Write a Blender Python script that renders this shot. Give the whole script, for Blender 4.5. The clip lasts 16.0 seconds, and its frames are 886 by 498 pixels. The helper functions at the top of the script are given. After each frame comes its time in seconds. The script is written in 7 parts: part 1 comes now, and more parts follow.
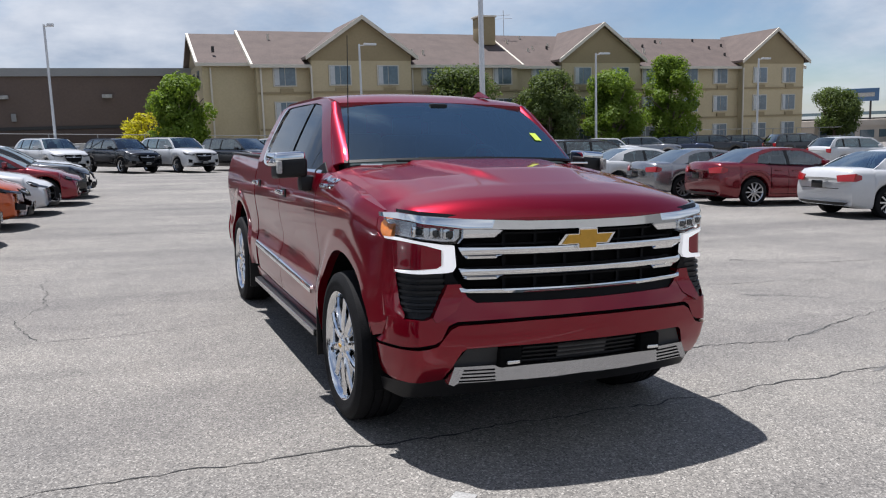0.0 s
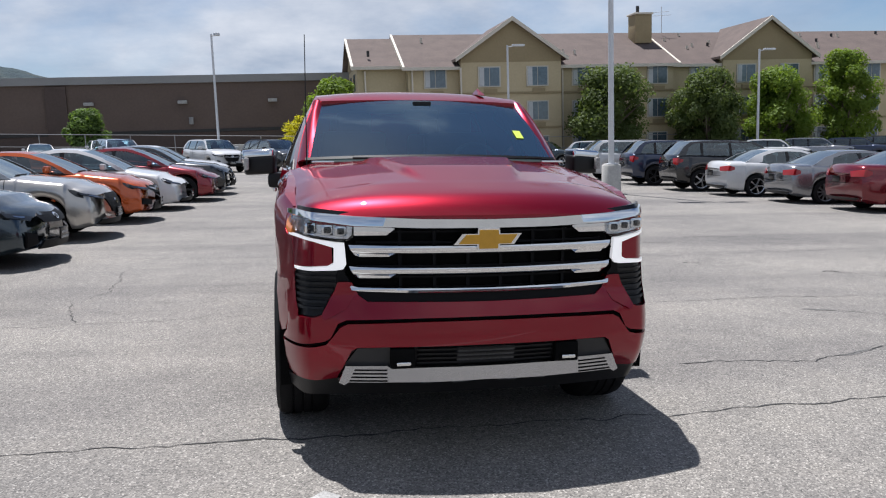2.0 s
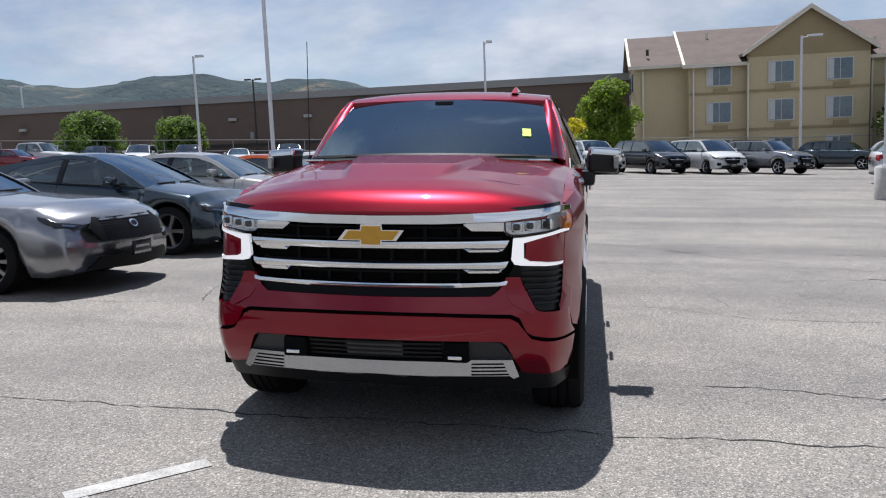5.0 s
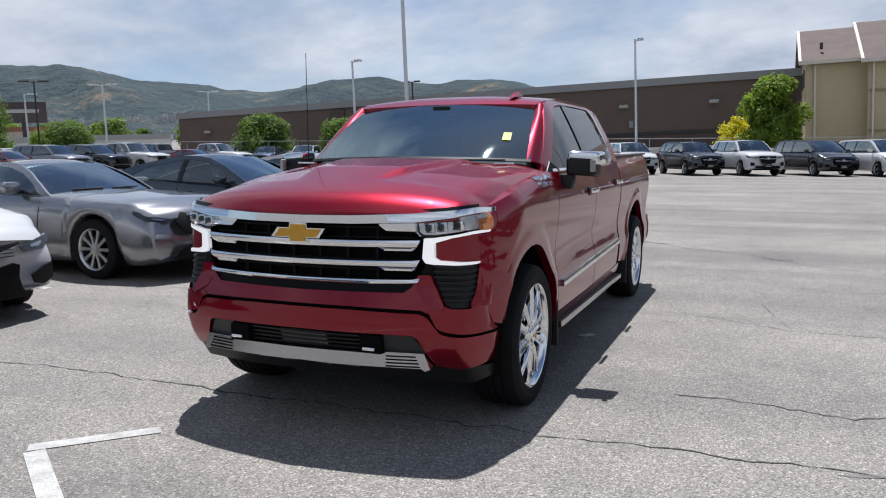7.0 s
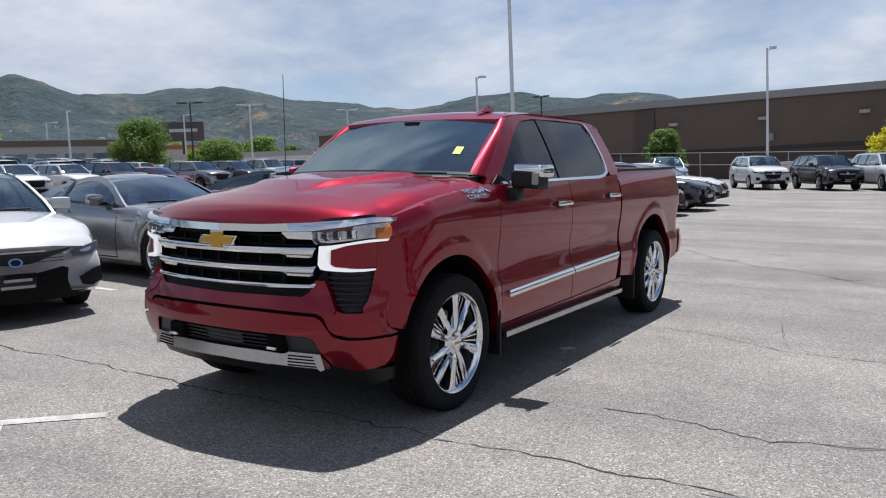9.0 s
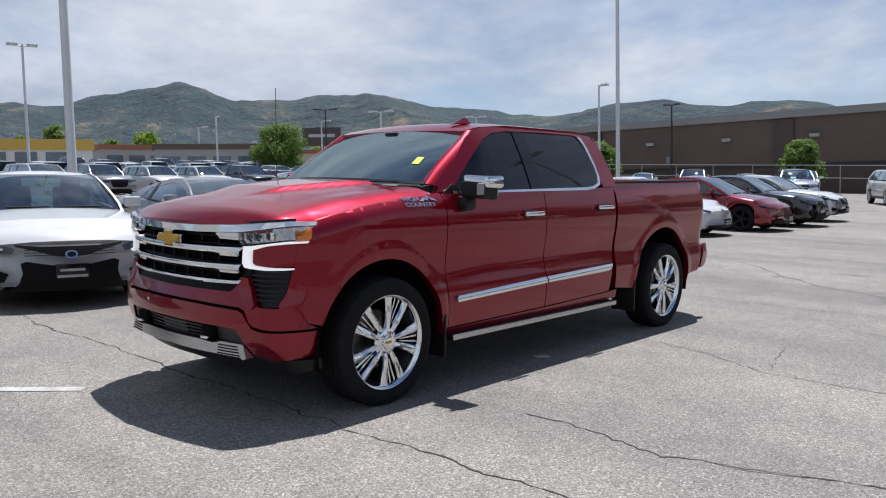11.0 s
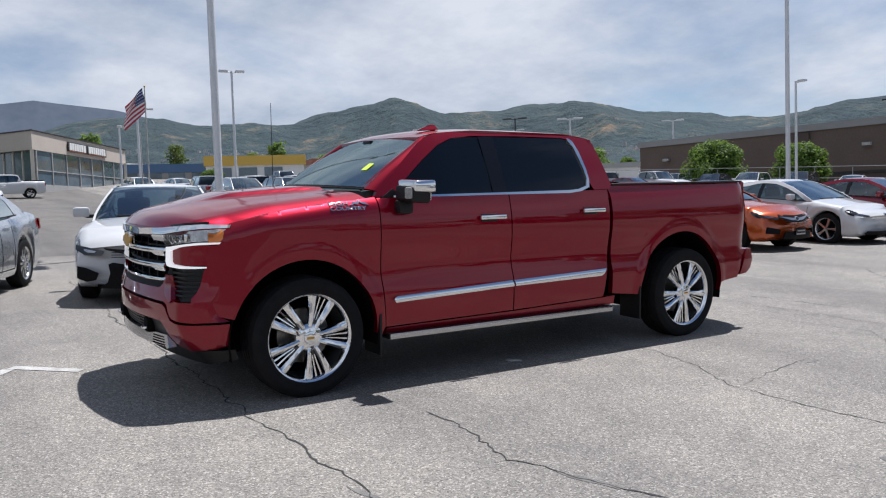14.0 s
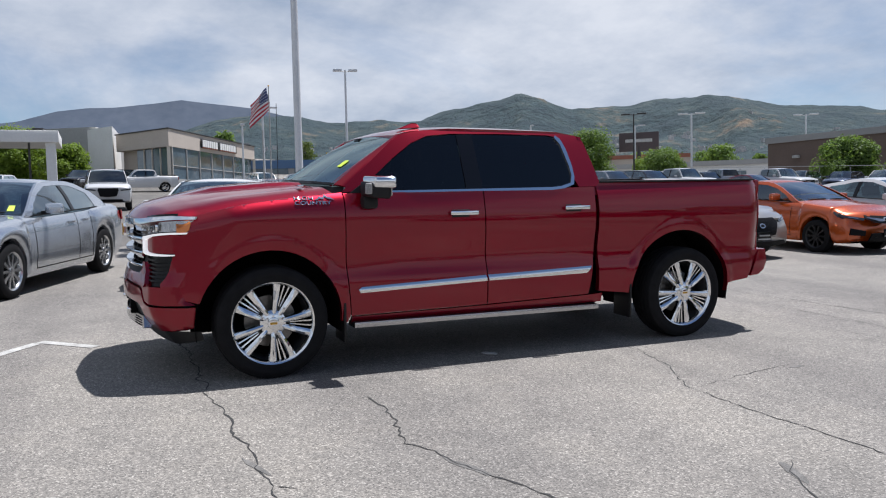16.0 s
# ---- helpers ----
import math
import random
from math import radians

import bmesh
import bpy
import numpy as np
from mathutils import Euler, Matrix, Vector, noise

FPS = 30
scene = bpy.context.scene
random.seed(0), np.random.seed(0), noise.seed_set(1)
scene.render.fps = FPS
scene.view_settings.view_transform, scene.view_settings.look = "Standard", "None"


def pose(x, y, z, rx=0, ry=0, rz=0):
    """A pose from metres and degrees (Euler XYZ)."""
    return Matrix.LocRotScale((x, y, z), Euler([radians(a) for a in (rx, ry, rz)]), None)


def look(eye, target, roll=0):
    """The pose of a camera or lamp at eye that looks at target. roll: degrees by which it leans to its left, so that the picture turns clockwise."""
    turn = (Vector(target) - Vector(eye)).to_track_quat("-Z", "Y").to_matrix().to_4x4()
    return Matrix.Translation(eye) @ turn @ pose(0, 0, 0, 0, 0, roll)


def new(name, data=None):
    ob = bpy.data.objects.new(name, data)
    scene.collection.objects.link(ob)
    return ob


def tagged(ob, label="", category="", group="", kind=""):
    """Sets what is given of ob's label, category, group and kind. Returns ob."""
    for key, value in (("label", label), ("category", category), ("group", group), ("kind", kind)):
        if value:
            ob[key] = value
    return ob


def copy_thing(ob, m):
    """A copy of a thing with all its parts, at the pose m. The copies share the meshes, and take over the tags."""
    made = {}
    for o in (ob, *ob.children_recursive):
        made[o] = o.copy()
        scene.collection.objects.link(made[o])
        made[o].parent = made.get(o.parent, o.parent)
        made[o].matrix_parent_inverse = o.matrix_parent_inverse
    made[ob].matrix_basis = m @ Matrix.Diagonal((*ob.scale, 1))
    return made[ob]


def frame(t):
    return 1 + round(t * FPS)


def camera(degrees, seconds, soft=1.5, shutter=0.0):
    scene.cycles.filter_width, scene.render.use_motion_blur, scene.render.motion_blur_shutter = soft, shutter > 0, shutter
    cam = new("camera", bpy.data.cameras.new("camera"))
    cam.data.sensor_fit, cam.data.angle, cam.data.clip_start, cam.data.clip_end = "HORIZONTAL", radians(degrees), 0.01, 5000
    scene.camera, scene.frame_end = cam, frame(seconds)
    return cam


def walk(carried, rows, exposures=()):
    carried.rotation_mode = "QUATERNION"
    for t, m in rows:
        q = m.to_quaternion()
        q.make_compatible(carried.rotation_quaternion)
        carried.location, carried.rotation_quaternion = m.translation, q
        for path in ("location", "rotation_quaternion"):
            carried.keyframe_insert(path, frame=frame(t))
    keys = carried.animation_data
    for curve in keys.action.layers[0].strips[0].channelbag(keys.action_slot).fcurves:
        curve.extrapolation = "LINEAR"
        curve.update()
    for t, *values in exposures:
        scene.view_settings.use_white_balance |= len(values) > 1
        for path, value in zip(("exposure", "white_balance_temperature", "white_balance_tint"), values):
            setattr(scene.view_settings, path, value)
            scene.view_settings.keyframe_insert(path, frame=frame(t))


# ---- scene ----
cam = camera(58.5, 16.0, soft=1.15)
# the lot falls towards +x; the truck's own axes lean with it
SLOPE_X, SLOPE_Y = 0.0367, 0.007
TILT = Vector((0, 0, 1)).rotation_difference(Vector((SLOPE_X, SLOPE_Y, 1)).normalized()).to_matrix().to_4x4()
PATH = [
    (0, (-2.079, -4.171, 1.495), (-1.323, -2.338, 1.239), -0.0),
    (0.5, (-1.797, -4.28, 1.484), (-1.115, -2.418, 1.225), 0.1),
    (1, (-1.507, -4.355, 1.483), (-0.917, -2.462, 1.227), 0.3),
    (1.5, (-1.195, -4.354, 1.479), (-0.71, -2.43, 1.225), 0.2),
    (2, (-0.877, -4.449, 1.473), (-0.507, -2.5, 1.22), 0.1),
    (2.5, (-0.574, -4.551, 1.484), (-0.325, -2.583, 1.232), 0.0),
    (3, (-0.274, -4.557, 1.487), (-0.152, -2.577, 1.233), -0.1),
    (3.5, (0.029, -4.584, 1.47), (0.029, -2.6, 1.219), -0.1),
    (4, (0.348, -4.579, 1.476), (0.23, -2.599, 1.228), -0.3),
    (4.2, (0.486, -4.559, 1.464), (0.314, -2.582, 1.217), -0.3),
    (6.5, (1.889, -4.415, 1.464), (1.233, -2.542, 1.216), -0.2),
    (7, (2.204, -4.361, 1.466), (1.446, -2.526, 1.221), -0.2),
    (7.5, (2.485, -4.246, 1.459), (1.636, -2.451, 1.219), -0.2),
    (8, (2.805, -4.186, 1.449), (1.875, -2.431, 1.217), -0.2),
    (8.5, (3.124, -4.109, 1.447), (2.12, -2.393, 1.231), -0.6),
    (9, (3.41, -3.958, 1.45), (2.338, -2.282, 1.244), -0.4),
    (11.5, (4.796, -3.205, 1.48), (3.387, -1.797, 1.292), 0.7),
    (12, (5.024, -2.948, 1.484), (3.551, -1.608, 1.298), 0.6),
    (12.5, (5.261, -2.754, 1.467), (3.735, -1.474, 1.286), 0.3),
    (13, (5.492, -2.554, 1.464), (3.912, -1.339, 1.291), 0.0),
    (13.5, (5.666, -2.307, 1.464), (4.036, -1.16, 1.294), -0.2),
    (14, (5.881, -2.094, 1.449), (4.205, -1.015, 1.279), -0.4),
    (14.5, (6.093, -1.888, 1.45), (4.376, -0.876, 1.277), -0.3),
    (15, (6.249, -1.624, 1.451), (4.492, -0.684, 1.272), -0.3),
    (15.5, (6.427, -1.395, 1.439), (4.638, -0.52, 1.259), -0.2),
    (16, (6.625, -1.157, 1.446), (4.802, -0.353, 1.268), -0.1),
]
walk(cam, [(t, TILT @ look(eye, at, roll)) for t, eye, at, roll in PATH], exposures=[(0, 0.47, 6050, 12.5), (16, 0.47, 6050, 12.5)])

# ---- world, sun ----
SUN_WAY = (TILT.to_3x3() @ Vector((-0.14, 0.335, 1.0))).normalized()
world = bpy.data.worlds.new("sky")
scene.world = world
world.use_nodes = True


def build_sky(w):
    nt = w.node_tree
    nt.nodes.clear()
    N = nt.nodes.new
    L = nt.links.new
    out, bg, sky = N("ShaderNodeOutputWorld"), N("ShaderNodeBackground"), N("ShaderNodeTexSky")
    sky.sky_type, sky.sun_disc = "NISHITA", False
    sky.sun_elevation = math.asin(SUN_WAY.z)
    sky.sun_rotation = math.atan2(SUN_WAY.x, SUN_WAY.y)
    sky.altitude, sky.air_density, sky.dust_density, sky.ozone_density = 1300, 1.0, 0.6, 1.0
    co, sep = N("ShaderNodeTexCoord"), N("ShaderNodeSeparateXYZ")
    L(co.outputs["Generated"], sep.inputs[0])
    zz = N("ShaderNodeMath"); zz.operation = "MAXIMUM"; zz.inputs[1].default_value = 0.0
    L(sep.outputs["Z"], zz.inputs[0])
    den = N("ShaderNodeMath"); den.operation = "ADD"; den.inputs[1].default_value = 0.26
    L(zz.outputs[0], den.inputs[0])
    comb = N("ShaderNodeCombineXYZ")
    for i, k in enumerate("XY"):
        d = N("ShaderNodeMath"); d.operation = "DIVIDE"
        L(sep.outputs[k], d.inputs[0]); L(den.outputs[0], d.inputs[1]); L(d.outputs[0], comb.inputs[i])
    # cloud sheets: broad cover, finer billows
    big, fine = N("ShaderNodeTexNoise"), N("ShaderNodeTexNoise")
    big.inputs["Scale"].default_value, big.inputs["Detail"].default_value = 0.55, 9
    big.inputs["Roughness"].default_value, big.inputs["Distortion"].default_value = 0.58, 0.35
    fine.inputs["Scale"].default_value, fine.inputs["Detail"].default_value = 1.5, 8
    fine.inputs["Roughness"].default_value = 0.6
    L(comb.outputs[0], big.inputs["Vector"]); L(comb.outputs[0], fine.inputs["Vector"])
    ramp = N("ShaderNodeValToRGB")
    ramp.color_ramp.elements[0].position, ramp.color_ramp.elements[1].position = 0.39, 0.55
    # seen edge-on the sheets close up near the horizon; overhead the blue shows between them
    thin = N("ShaderNodeMapRange"); thin.interpolation_type = "SMOOTHSTEP"
    for k, v in (("From Min", 0.22), ("From Max", 0.75), ("To Min", 0.0), ("To Max", 0.065)):
        thin.inputs[k].default_value = v
    L(zz.outputs[0], thin.inputs["Value"])
    less = N("ShaderNodeMath"); less.operation = "SUBTRACT"
    L(big.outputs["Fac"], less.inputs[0]); L(thin.outputs[0], less.inputs[1])
    L(less.outputs[0], ramp.inputs[0])
    tone = N("ShaderNodeValToRGB")
    tone.color_ramp.elements[0].position, tone.color_ramp.elements[0].color = 0.34, (4.4, 5.1, 6.1, 1)
    tone.color_ramp.elements[1].position, tone.color_ramp.elements[1].color = 0.64, (8.8, 8.95, 9.1, 1)
    L(fine.outputs["Fac"], tone.inputs[0])
    mix = N("ShaderNodeMix"); mix.data_type = "RGBA"
    cover = N("ShaderNodeMath"); cover.operation = "MULTIPLY"; cover.inputs[1].default_value = 0.93
    L(ramp.outputs[0], cover.inputs[0]); L(cover.outputs[0], mix.inputs[0])
    L(sky.outputs[0], mix.inputs[6]); L(tone.outputs[0], mix.inputs[7])
    # bright veil of thin cloud round the sun
    near, power, lump, veil = (N("ShaderNodeVectorMath"), N("ShaderNodeMath"), N("ShaderNodeMath"), N("ShaderNodeMix"))
    near.operation, power.operation, lump.operation = "DOT_PRODUCT", "POWER", "MULTIPLY"
    near.inputs[1].default_value, power.inputs[1].default_value = SUN_WAY, 26
    veil.data_type, veil.blend_type, veil.inputs[7].default_value = "RGBA", "ADD", (24, 24, 23, 1)
    above = N("ShaderNodeMath"); above.operation = "MAXIMUM"; above.inputs[1].default_value = 0.0
    L(co.outputs["Generated"], near.inputs[0]); L(near.outputs["Value"], above.inputs[0]); L(above.outputs[0], power.inputs[0])
    L(power.outputs[0], lump.inputs[0]); L(ramp.outputs[0], lump.inputs[1])
    L(lump.outputs[0], veil.inputs[0]); L(mix.outputs[2], veil.inputs[6])
    L(veil.outputs[2], bg.inputs[0]); L(bg.outputs[0], out.inputs[0])
    bg.inputs[1].default_value = 0.064


build_sky(world)
sun = new("sun", bpy.data.lights.new("sun", "SUN"))
sun.data.energy, sun.data.angle, sun.data.color = 5.2, radians(0.6), (1.0, 0.955, 0.89)
sun.matrix_world = look((SUN_WAY * 60), (0, 0, 0))

# ---- materials ----
MATS = {}


def mat(name, color=(0.5, 0.5, 0.5), rough=0.5, metal=0.0, coat=0.0, vary=0.0, scale=3.0, bump=0.0, bscale=60.0, emit=0.0,
        color2=None, rand=0.0, spec=0.5, flake=0.0, ior=1.5):
    """A principled surface with variation at two scales and fine relief."""
    if name in MATS:
        return MATS[name]
    m = bpy.data.materials.new(name)
    m.use_nodes = True
    nt = m.node_tree
    N, L = nt.nodes.new, nt.links.new
    p = nt.nodes["Principled BSDF"]
    p.inputs["Base Color"].default_value = (*color, 1)
    p.inputs["Roughness"].default_value, p.inputs["Metallic"].default_value = rough, metal
    p.inputs["Specular IOR Level"].default_value, p.inputs["IOR"].default_value = spec, ior
    if coat:
        p.inputs["Coat Weight"].default_value, p.inputs["Coat Roughness"].default_value = coat, 0.03
    if emit:
        p.inputs["Emission Color"].default_value, p.inputs["Emission Strength"].default_value = (*color, 1), emit
    co = N("ShaderNodeTexCoord")
    if vary or color2 or rand:
        a, b = N("ShaderNodeTexNoise"), N("ShaderNodeTexNoise")
        a.inputs["Scale"].default_value, a.inputs["Detail"].default_value = scale, 6
        b.inputs["Scale"].default_value, b.inputs["Detail"].default_value = scale * 11, 4
        for n in (a, b):
            L(co.outputs["Object"], n.inputs["Vector"])
        avg = N("ShaderNodeMath"); avg.operation = "ADD"
        L(a.outputs["Fac"], avg.inputs[0]); L(b.outputs["Fac"], avg.inputs[1])
        if rand:
            info, ad = N("ShaderNodeObjectInfo"), N("ShaderNodeMath")
            ad.operation = "MULTIPLY_ADD"; ad.inputs[1].default_value = rand
            L(info.outputs["Random"], ad.inputs[0]); L(avg.outputs[0], ad.inputs[2])
            avg = ad
        mr = N("ShaderNodeMapRange")
        mr.inputs["From Min"].default_value, mr.inputs["From Max"].default_value = 0.7, 1.3 + rand
        L(avg.outputs[0], mr.inputs["Value"])
        mx = N("ShaderNodeMix"); mx.data_type = "RGBA"
        lo = color2 if color2 else tuple(c * (1 - vary) for c in color)
        hi = color if color2 else tuple(min(1, c * (1 + vary)) for c in color)
        mx.inputs[6].default_value, mx.inputs[7].default_value = (*lo, 1), (*hi, 1)
        L(mr.outputs[0], mx.inputs[0]); L(mx.outputs[2], p.inputs["Base Color"])
    if bump:
        c, bp = N("ShaderNodeTexNoise"), N("ShaderNodeBump")
        c.inputs["Scale"].default_value, c.inputs["Detail"].default_value = bscale, 5
        bp.inputs["Strength"].default_value, bp.inputs["Distance"].default_value = bump, 0.02
        L(co.outputs["Object"], c.inputs["Vector"]); L(c.outputs["Fac"], bp.inputs["Height"])
        L(bp.outputs[0], p.inputs["Normal"])
    MATS[name] = m
    return m


def glass(name, tint, gloss=1.0, sheen=(1, 1, 1), most=1.0):
    """Thin tinted pane: clear tint below, mirror gloss by Fresnel."""
    if name in MATS:
        return MATS[name]
    m = bpy.data.materials.new(name)
    m.use_nodes = True
    nt = m.node_tree
    nt.nodes.clear()
    N, L = nt.nodes.new, nt.links.new
    out, mx, tr, gl, fr = (N("ShaderNodeOutputMaterial"), N("ShaderNodeMixShader"), N("ShaderNodeBsdfTransparent"),
                           N("ShaderNodeBsdfGlossy"), N("ShaderNodeFresnel"))
    tr.inputs[0].default_value = (*tint, 1)
    gl.inputs["Roughness"].default_value = 0.01
    gl.inputs[0].default_value = (*sheen, 1)
    fr.inputs[0].default_value = 1.55
    k = N("ShaderNodeMath"); k.operation = "MULTIPLY"; k.inputs[1].default_value = gloss
    cap = N("ShaderNodeMath"); cap.operation = "MINIMUM"; cap.inputs[1].default_value = most
    L(fr.outputs[0], k.inputs[0]); L(k.outputs[0], cap.inputs[0]); L(cap.outputs[0], mx.inputs[0])
    L(tr.outputs[0], mx.inputs[1]); L(gl.outputs[0], mx.inputs[2]); L(mx.outputs[0], out.inputs[0])
    MATS[name] = m
    return m


def asphalt(name, gain=1.0):
    m = bpy.data.materials.new(name)
    m.use_nodes = True
    nt = m.node_tree
    N, L = nt.nodes.new, nt.links.new
    p = nt.nodes["Principled BSDF"]
    co = N("ShaderNodeTexCoord")

    def noise_at(scale, detail=4, rough=0.6):
        n = N("ShaderNodeTexNoise")
        n.inputs["Scale"].default_value, n.inputs["Detail"].default_value, n.inputs["Roughness"].default_value = scale, detail, rough
        L(co.outputs["Object"], n.inputs["Vector"])
        return n

    def ramp_of(src, stops):
        r = N("ShaderNodeValToRGB")
        r.color_ramp.elements[0].position, r.color_ramp.elements[0].color = stops[0][0], (*stops[0][1], 1)
        r.color_ramp.elements[1].position, r.color_ramp.elements[1].color = stops[-1][0], (*stops[-1][1], 1)
        for pos, c in stops[1:-1]:
            r.color_ramp.elements.new(pos).color = (*c, 1)
        L(src, r.inputs[0])
        return r

    def times(a, b):
        x = N("ShaderNodeMix"); x.data_type = "RGBA"; x.blend_type = "MULTIPLY"; x.inputs[0].default_value = 1
        L(a, x.inputs[6]); L(b, x.inputs[7])
        return x.outputs[2]

    # aggregate: pale stones in a grey binder
    vor = N("ShaderNodeTexVoronoi"); vor.inputs["Scale"].default_value = 125
    L(co.outputs["Object"], vor.inputs["Vector"])
    stones = ramp_of(vor.outputs["Color"], [(0.0, (0.060, 0.057, 0.053)), (0.35, (0.165, 0.155, 0.141)), (0.72, (0.235, 0.220, 0.198)), (1.0, (0.47, 0.445, 0.405))])
    grit = ramp_of(noise_at(45, 5, 0.7).outputs["Fac"], [(0.30, (0.70, 0.70, 0.70)), (0.72, (1.22, 1.22, 1.2))])
    patch = ramp_of(noise_at(0.35, 6).outputs["Fac"], [(0.34, (0.80, 0.80, 0.81)), (0.66, (1.1, 1.095, 1.08))])
    blotch = ramp_of(noise_at(2.2, 6, 0.65).outputs["Fac"], [(0.28, (0.82, 0.82, 0.82)), (0.5, (1, 1, 1)), (0.75, (1.08, 1.07, 1.05))])
    # long tyre-worn streaks along the lanes
    mp = N("ShaderNodeMapping"); mp.inputs["Scale"].default_value = (0.045, 0.75, 1); mp.inputs["Rotation"].default_value = (0, 0, 0.06)
    L(co.outputs["Object"], mp.inputs[0])
    st = N("ShaderNodeTexNoise"); st.inputs["Scale"].default_value, st.inputs["Detail"].default_value = 1.0, 5
    L(mp.outputs[0], st.inputs["Vector"])
    streak = ramp_of(st.outputs["Fac"], [(0.33, (0.74, 0.74, 0.755)), (0.50, (1, 1, 1)), (0.8, (1.1, 1.1, 1.08))])
    age = N("ShaderNodeRGB"); age.outputs[0].default_value = (gain, gain, gain * 1.02, 1)
    c = times(times(times(times(times(stones.outputs[0], age.outputs[0]), grit.outputs[0]), patch.outputs[0]), blotch.outputs[0]), streak.outputs[0])
    L(c, p.inputs["Base Color"])
    p.inputs["Roughness"].default_value = 0.85
    bp = N("ShaderNodeBump"); bp.inputs["Strength"].default_value, bp.inputs["Distance"].default_value = 0.35, 0.006
    L(vor.outputs["Distance"], bp.inputs["Height"]); L(bp.outputs[0], p.inputs["Normal"])
    MATS[name] = m
    return m


def paint(name, color, metal=0.35, rough=0.32):
    return mat(name, color, rough, metal, coat=1.0, vary=0.03, scale=0.8)


RED = mat("candy red paint", (0.21, 0.0005, 0.0110), 0.35, 0.70, coat=0.9, vary=0.03, scale=0.8, spec=0.05)
RED.node_tree.nodes["Principled BSDF"].inputs["Coat Roughness"].default_value = 0.01
CHROME = mat("chrome", (0.78, 0.79, 0.80), 0.06, 1.0)
SATIN = mat("satin silver", (0.46, 0.46, 0.47), 0.22, 1.0)
BLACK = mat("black plastic", (0.008, 0.008, 0.009), 0.45, spec=0.3, vary=0.2, scale=9, bump=0.05, bscale=300)
GLOSSBLACK = mat("gloss black", (0.006, 0.006, 0.007), 0.15, spec=0.35)
RUBBER = mat("tyre rubber", (0.010, 0.010, 0.011), 0.8, spec=0.15, vary=0.25, scale=14, bump=0.15, bscale=120)
DARK = mat("dark underside", (0.006, 0.006, 0.006), 0.95, vary=0.3, scale=5, spec=0.05)
GOLD = mat("gold badge", (0.55, 0.30, 0.035), 0.38, 0.35, vary=0.08, scale=30)
WHITELAMP = mat("running lamp", (1.0, 0.98, 0.95), 0.2, emit=0.28)
LENS = glass("lamp lens", (0.86, 0.88, 0.9))
AMBER = mat("amber lens", (0.72, 0.20, 0.012), 0.12, coat=0.8, vary=0.15, scale=30)
REDLENS = mat("red lens", (0.30, 0.005, 0.008), 0.15, coat=0.4, vary=0.1, scale=20)
WSGLASS = glass("windscreen glass", (0.55, 0.70, 0.72), 3.6, (0.80, 0.98, 1.0), 0.40)
TINT = glass("tinted glass", (0.035, 0.04, 0.045))
CLEAR = glass("car glass", (0.27, 0.34, 0.36), 2.6, (0.9, 0.98, 1.0), 0.6)
PILLAR = mat("gloss black pillar", (0.004, 0.004, 0.005), 0.10, spec=0.4)
GRILLEBLACK = mat("grille black", (0.004, 0.004, 0.005), 0.5, vary=0.2, scale=20, spec=0.12)
LAMPDARK = mat("headlamp glass", (0.022, 0.024, 0.027), 0.05, coat=0.4, spec=0.35)
mat("yellow sticker", (0.50, 0.66, 0.06), 0.6)
INTERIOR = mat("interior trim", (0.055, 0.054, 0.054), 0.7, vary=0.3, scale=8)
SEAT = mat("seat leather", (0.075, 0.05, 0.035), 0.55, vary=0.2, scale=6)
WHITEPAINT = mat("road paint", (0.50, 0.50, 0.48), 0.85, color2=(0.24, 0.235, 0.225), scale=8, bump=0.3, bscale=90)
CRACK = mat("crack filler", (0.030, 0.030, 0.030), 0.9, vary=0.4, scale=7)
CONCRETE = mat("concrete", (0.46, 0.45, 0.42), 0.85, vary=0.15, scale=1.5, bump=0.2, bscale=40)
GALV = mat("galvanised pole", (0.60, 0.61, 0.62), 0.45, 0.2, vary=0.08, scale=2)
DARKPOLE = mat("dark bronze pole", (0.025, 0.023, 0.022), 0.5, vary=0.1, scale=2)


# ---- mesh helpers ----
def finish(name, bm, material, parent=None, label="", smooth=40):
    me = bpy.data.meshes.new(name)
    bmesh.ops.recalc_face_normals(bm, faces=bm.faces)
    bm.to_mesh(me)
    bm.free()
    for m in (material if isinstance(material, (list, tuple)) else [material]):
        me.materials.append(m)
    if smooth:
        me.polygons.foreach_set("use_smooth", [True] * len(me.polygons))
        me.set_sharp_from_angle(angle=radians(smooth))
    ob = new(name, me)
    ob.parent = parent
    if label:
        tagged(ob, label)
    return ob


part = finish


def thing(name, m, label, category, group="", kind=""):
    ob = new(name)
    ob.empty_display_size = 0.2
    ob.matrix_world = m
    return tagged(ob, label, category, group, kind)


def bm_box(cx, cy, cz, sx, sy, sz, bevel=0.0, bm=None, rot=None):
    b = bm or bmesh.new()
    vs = bmesh.ops.create_cube(b, size=1)["verts"]
    bmesh.ops.scale(b, vec=(sx, sy, sz), verts=vs)
    if bevel:
        es = list({e for v in vs for e in v.link_edges})
        r = bmesh.ops.bevel(b, geom=es, offset=bevel, segments=2, affect="EDGES", profile=0.6)
        vs = list({v for v in r["verts"]} | {v for v in vs if v.is_valid})
    if rot is not None:
        bmesh.ops.rotate(b, cent=(0, 0, 0), matrix=rot, verts=vs)
    bmesh.ops.translate(b, vec=(cx, cy, cz), verts=vs)
    return b


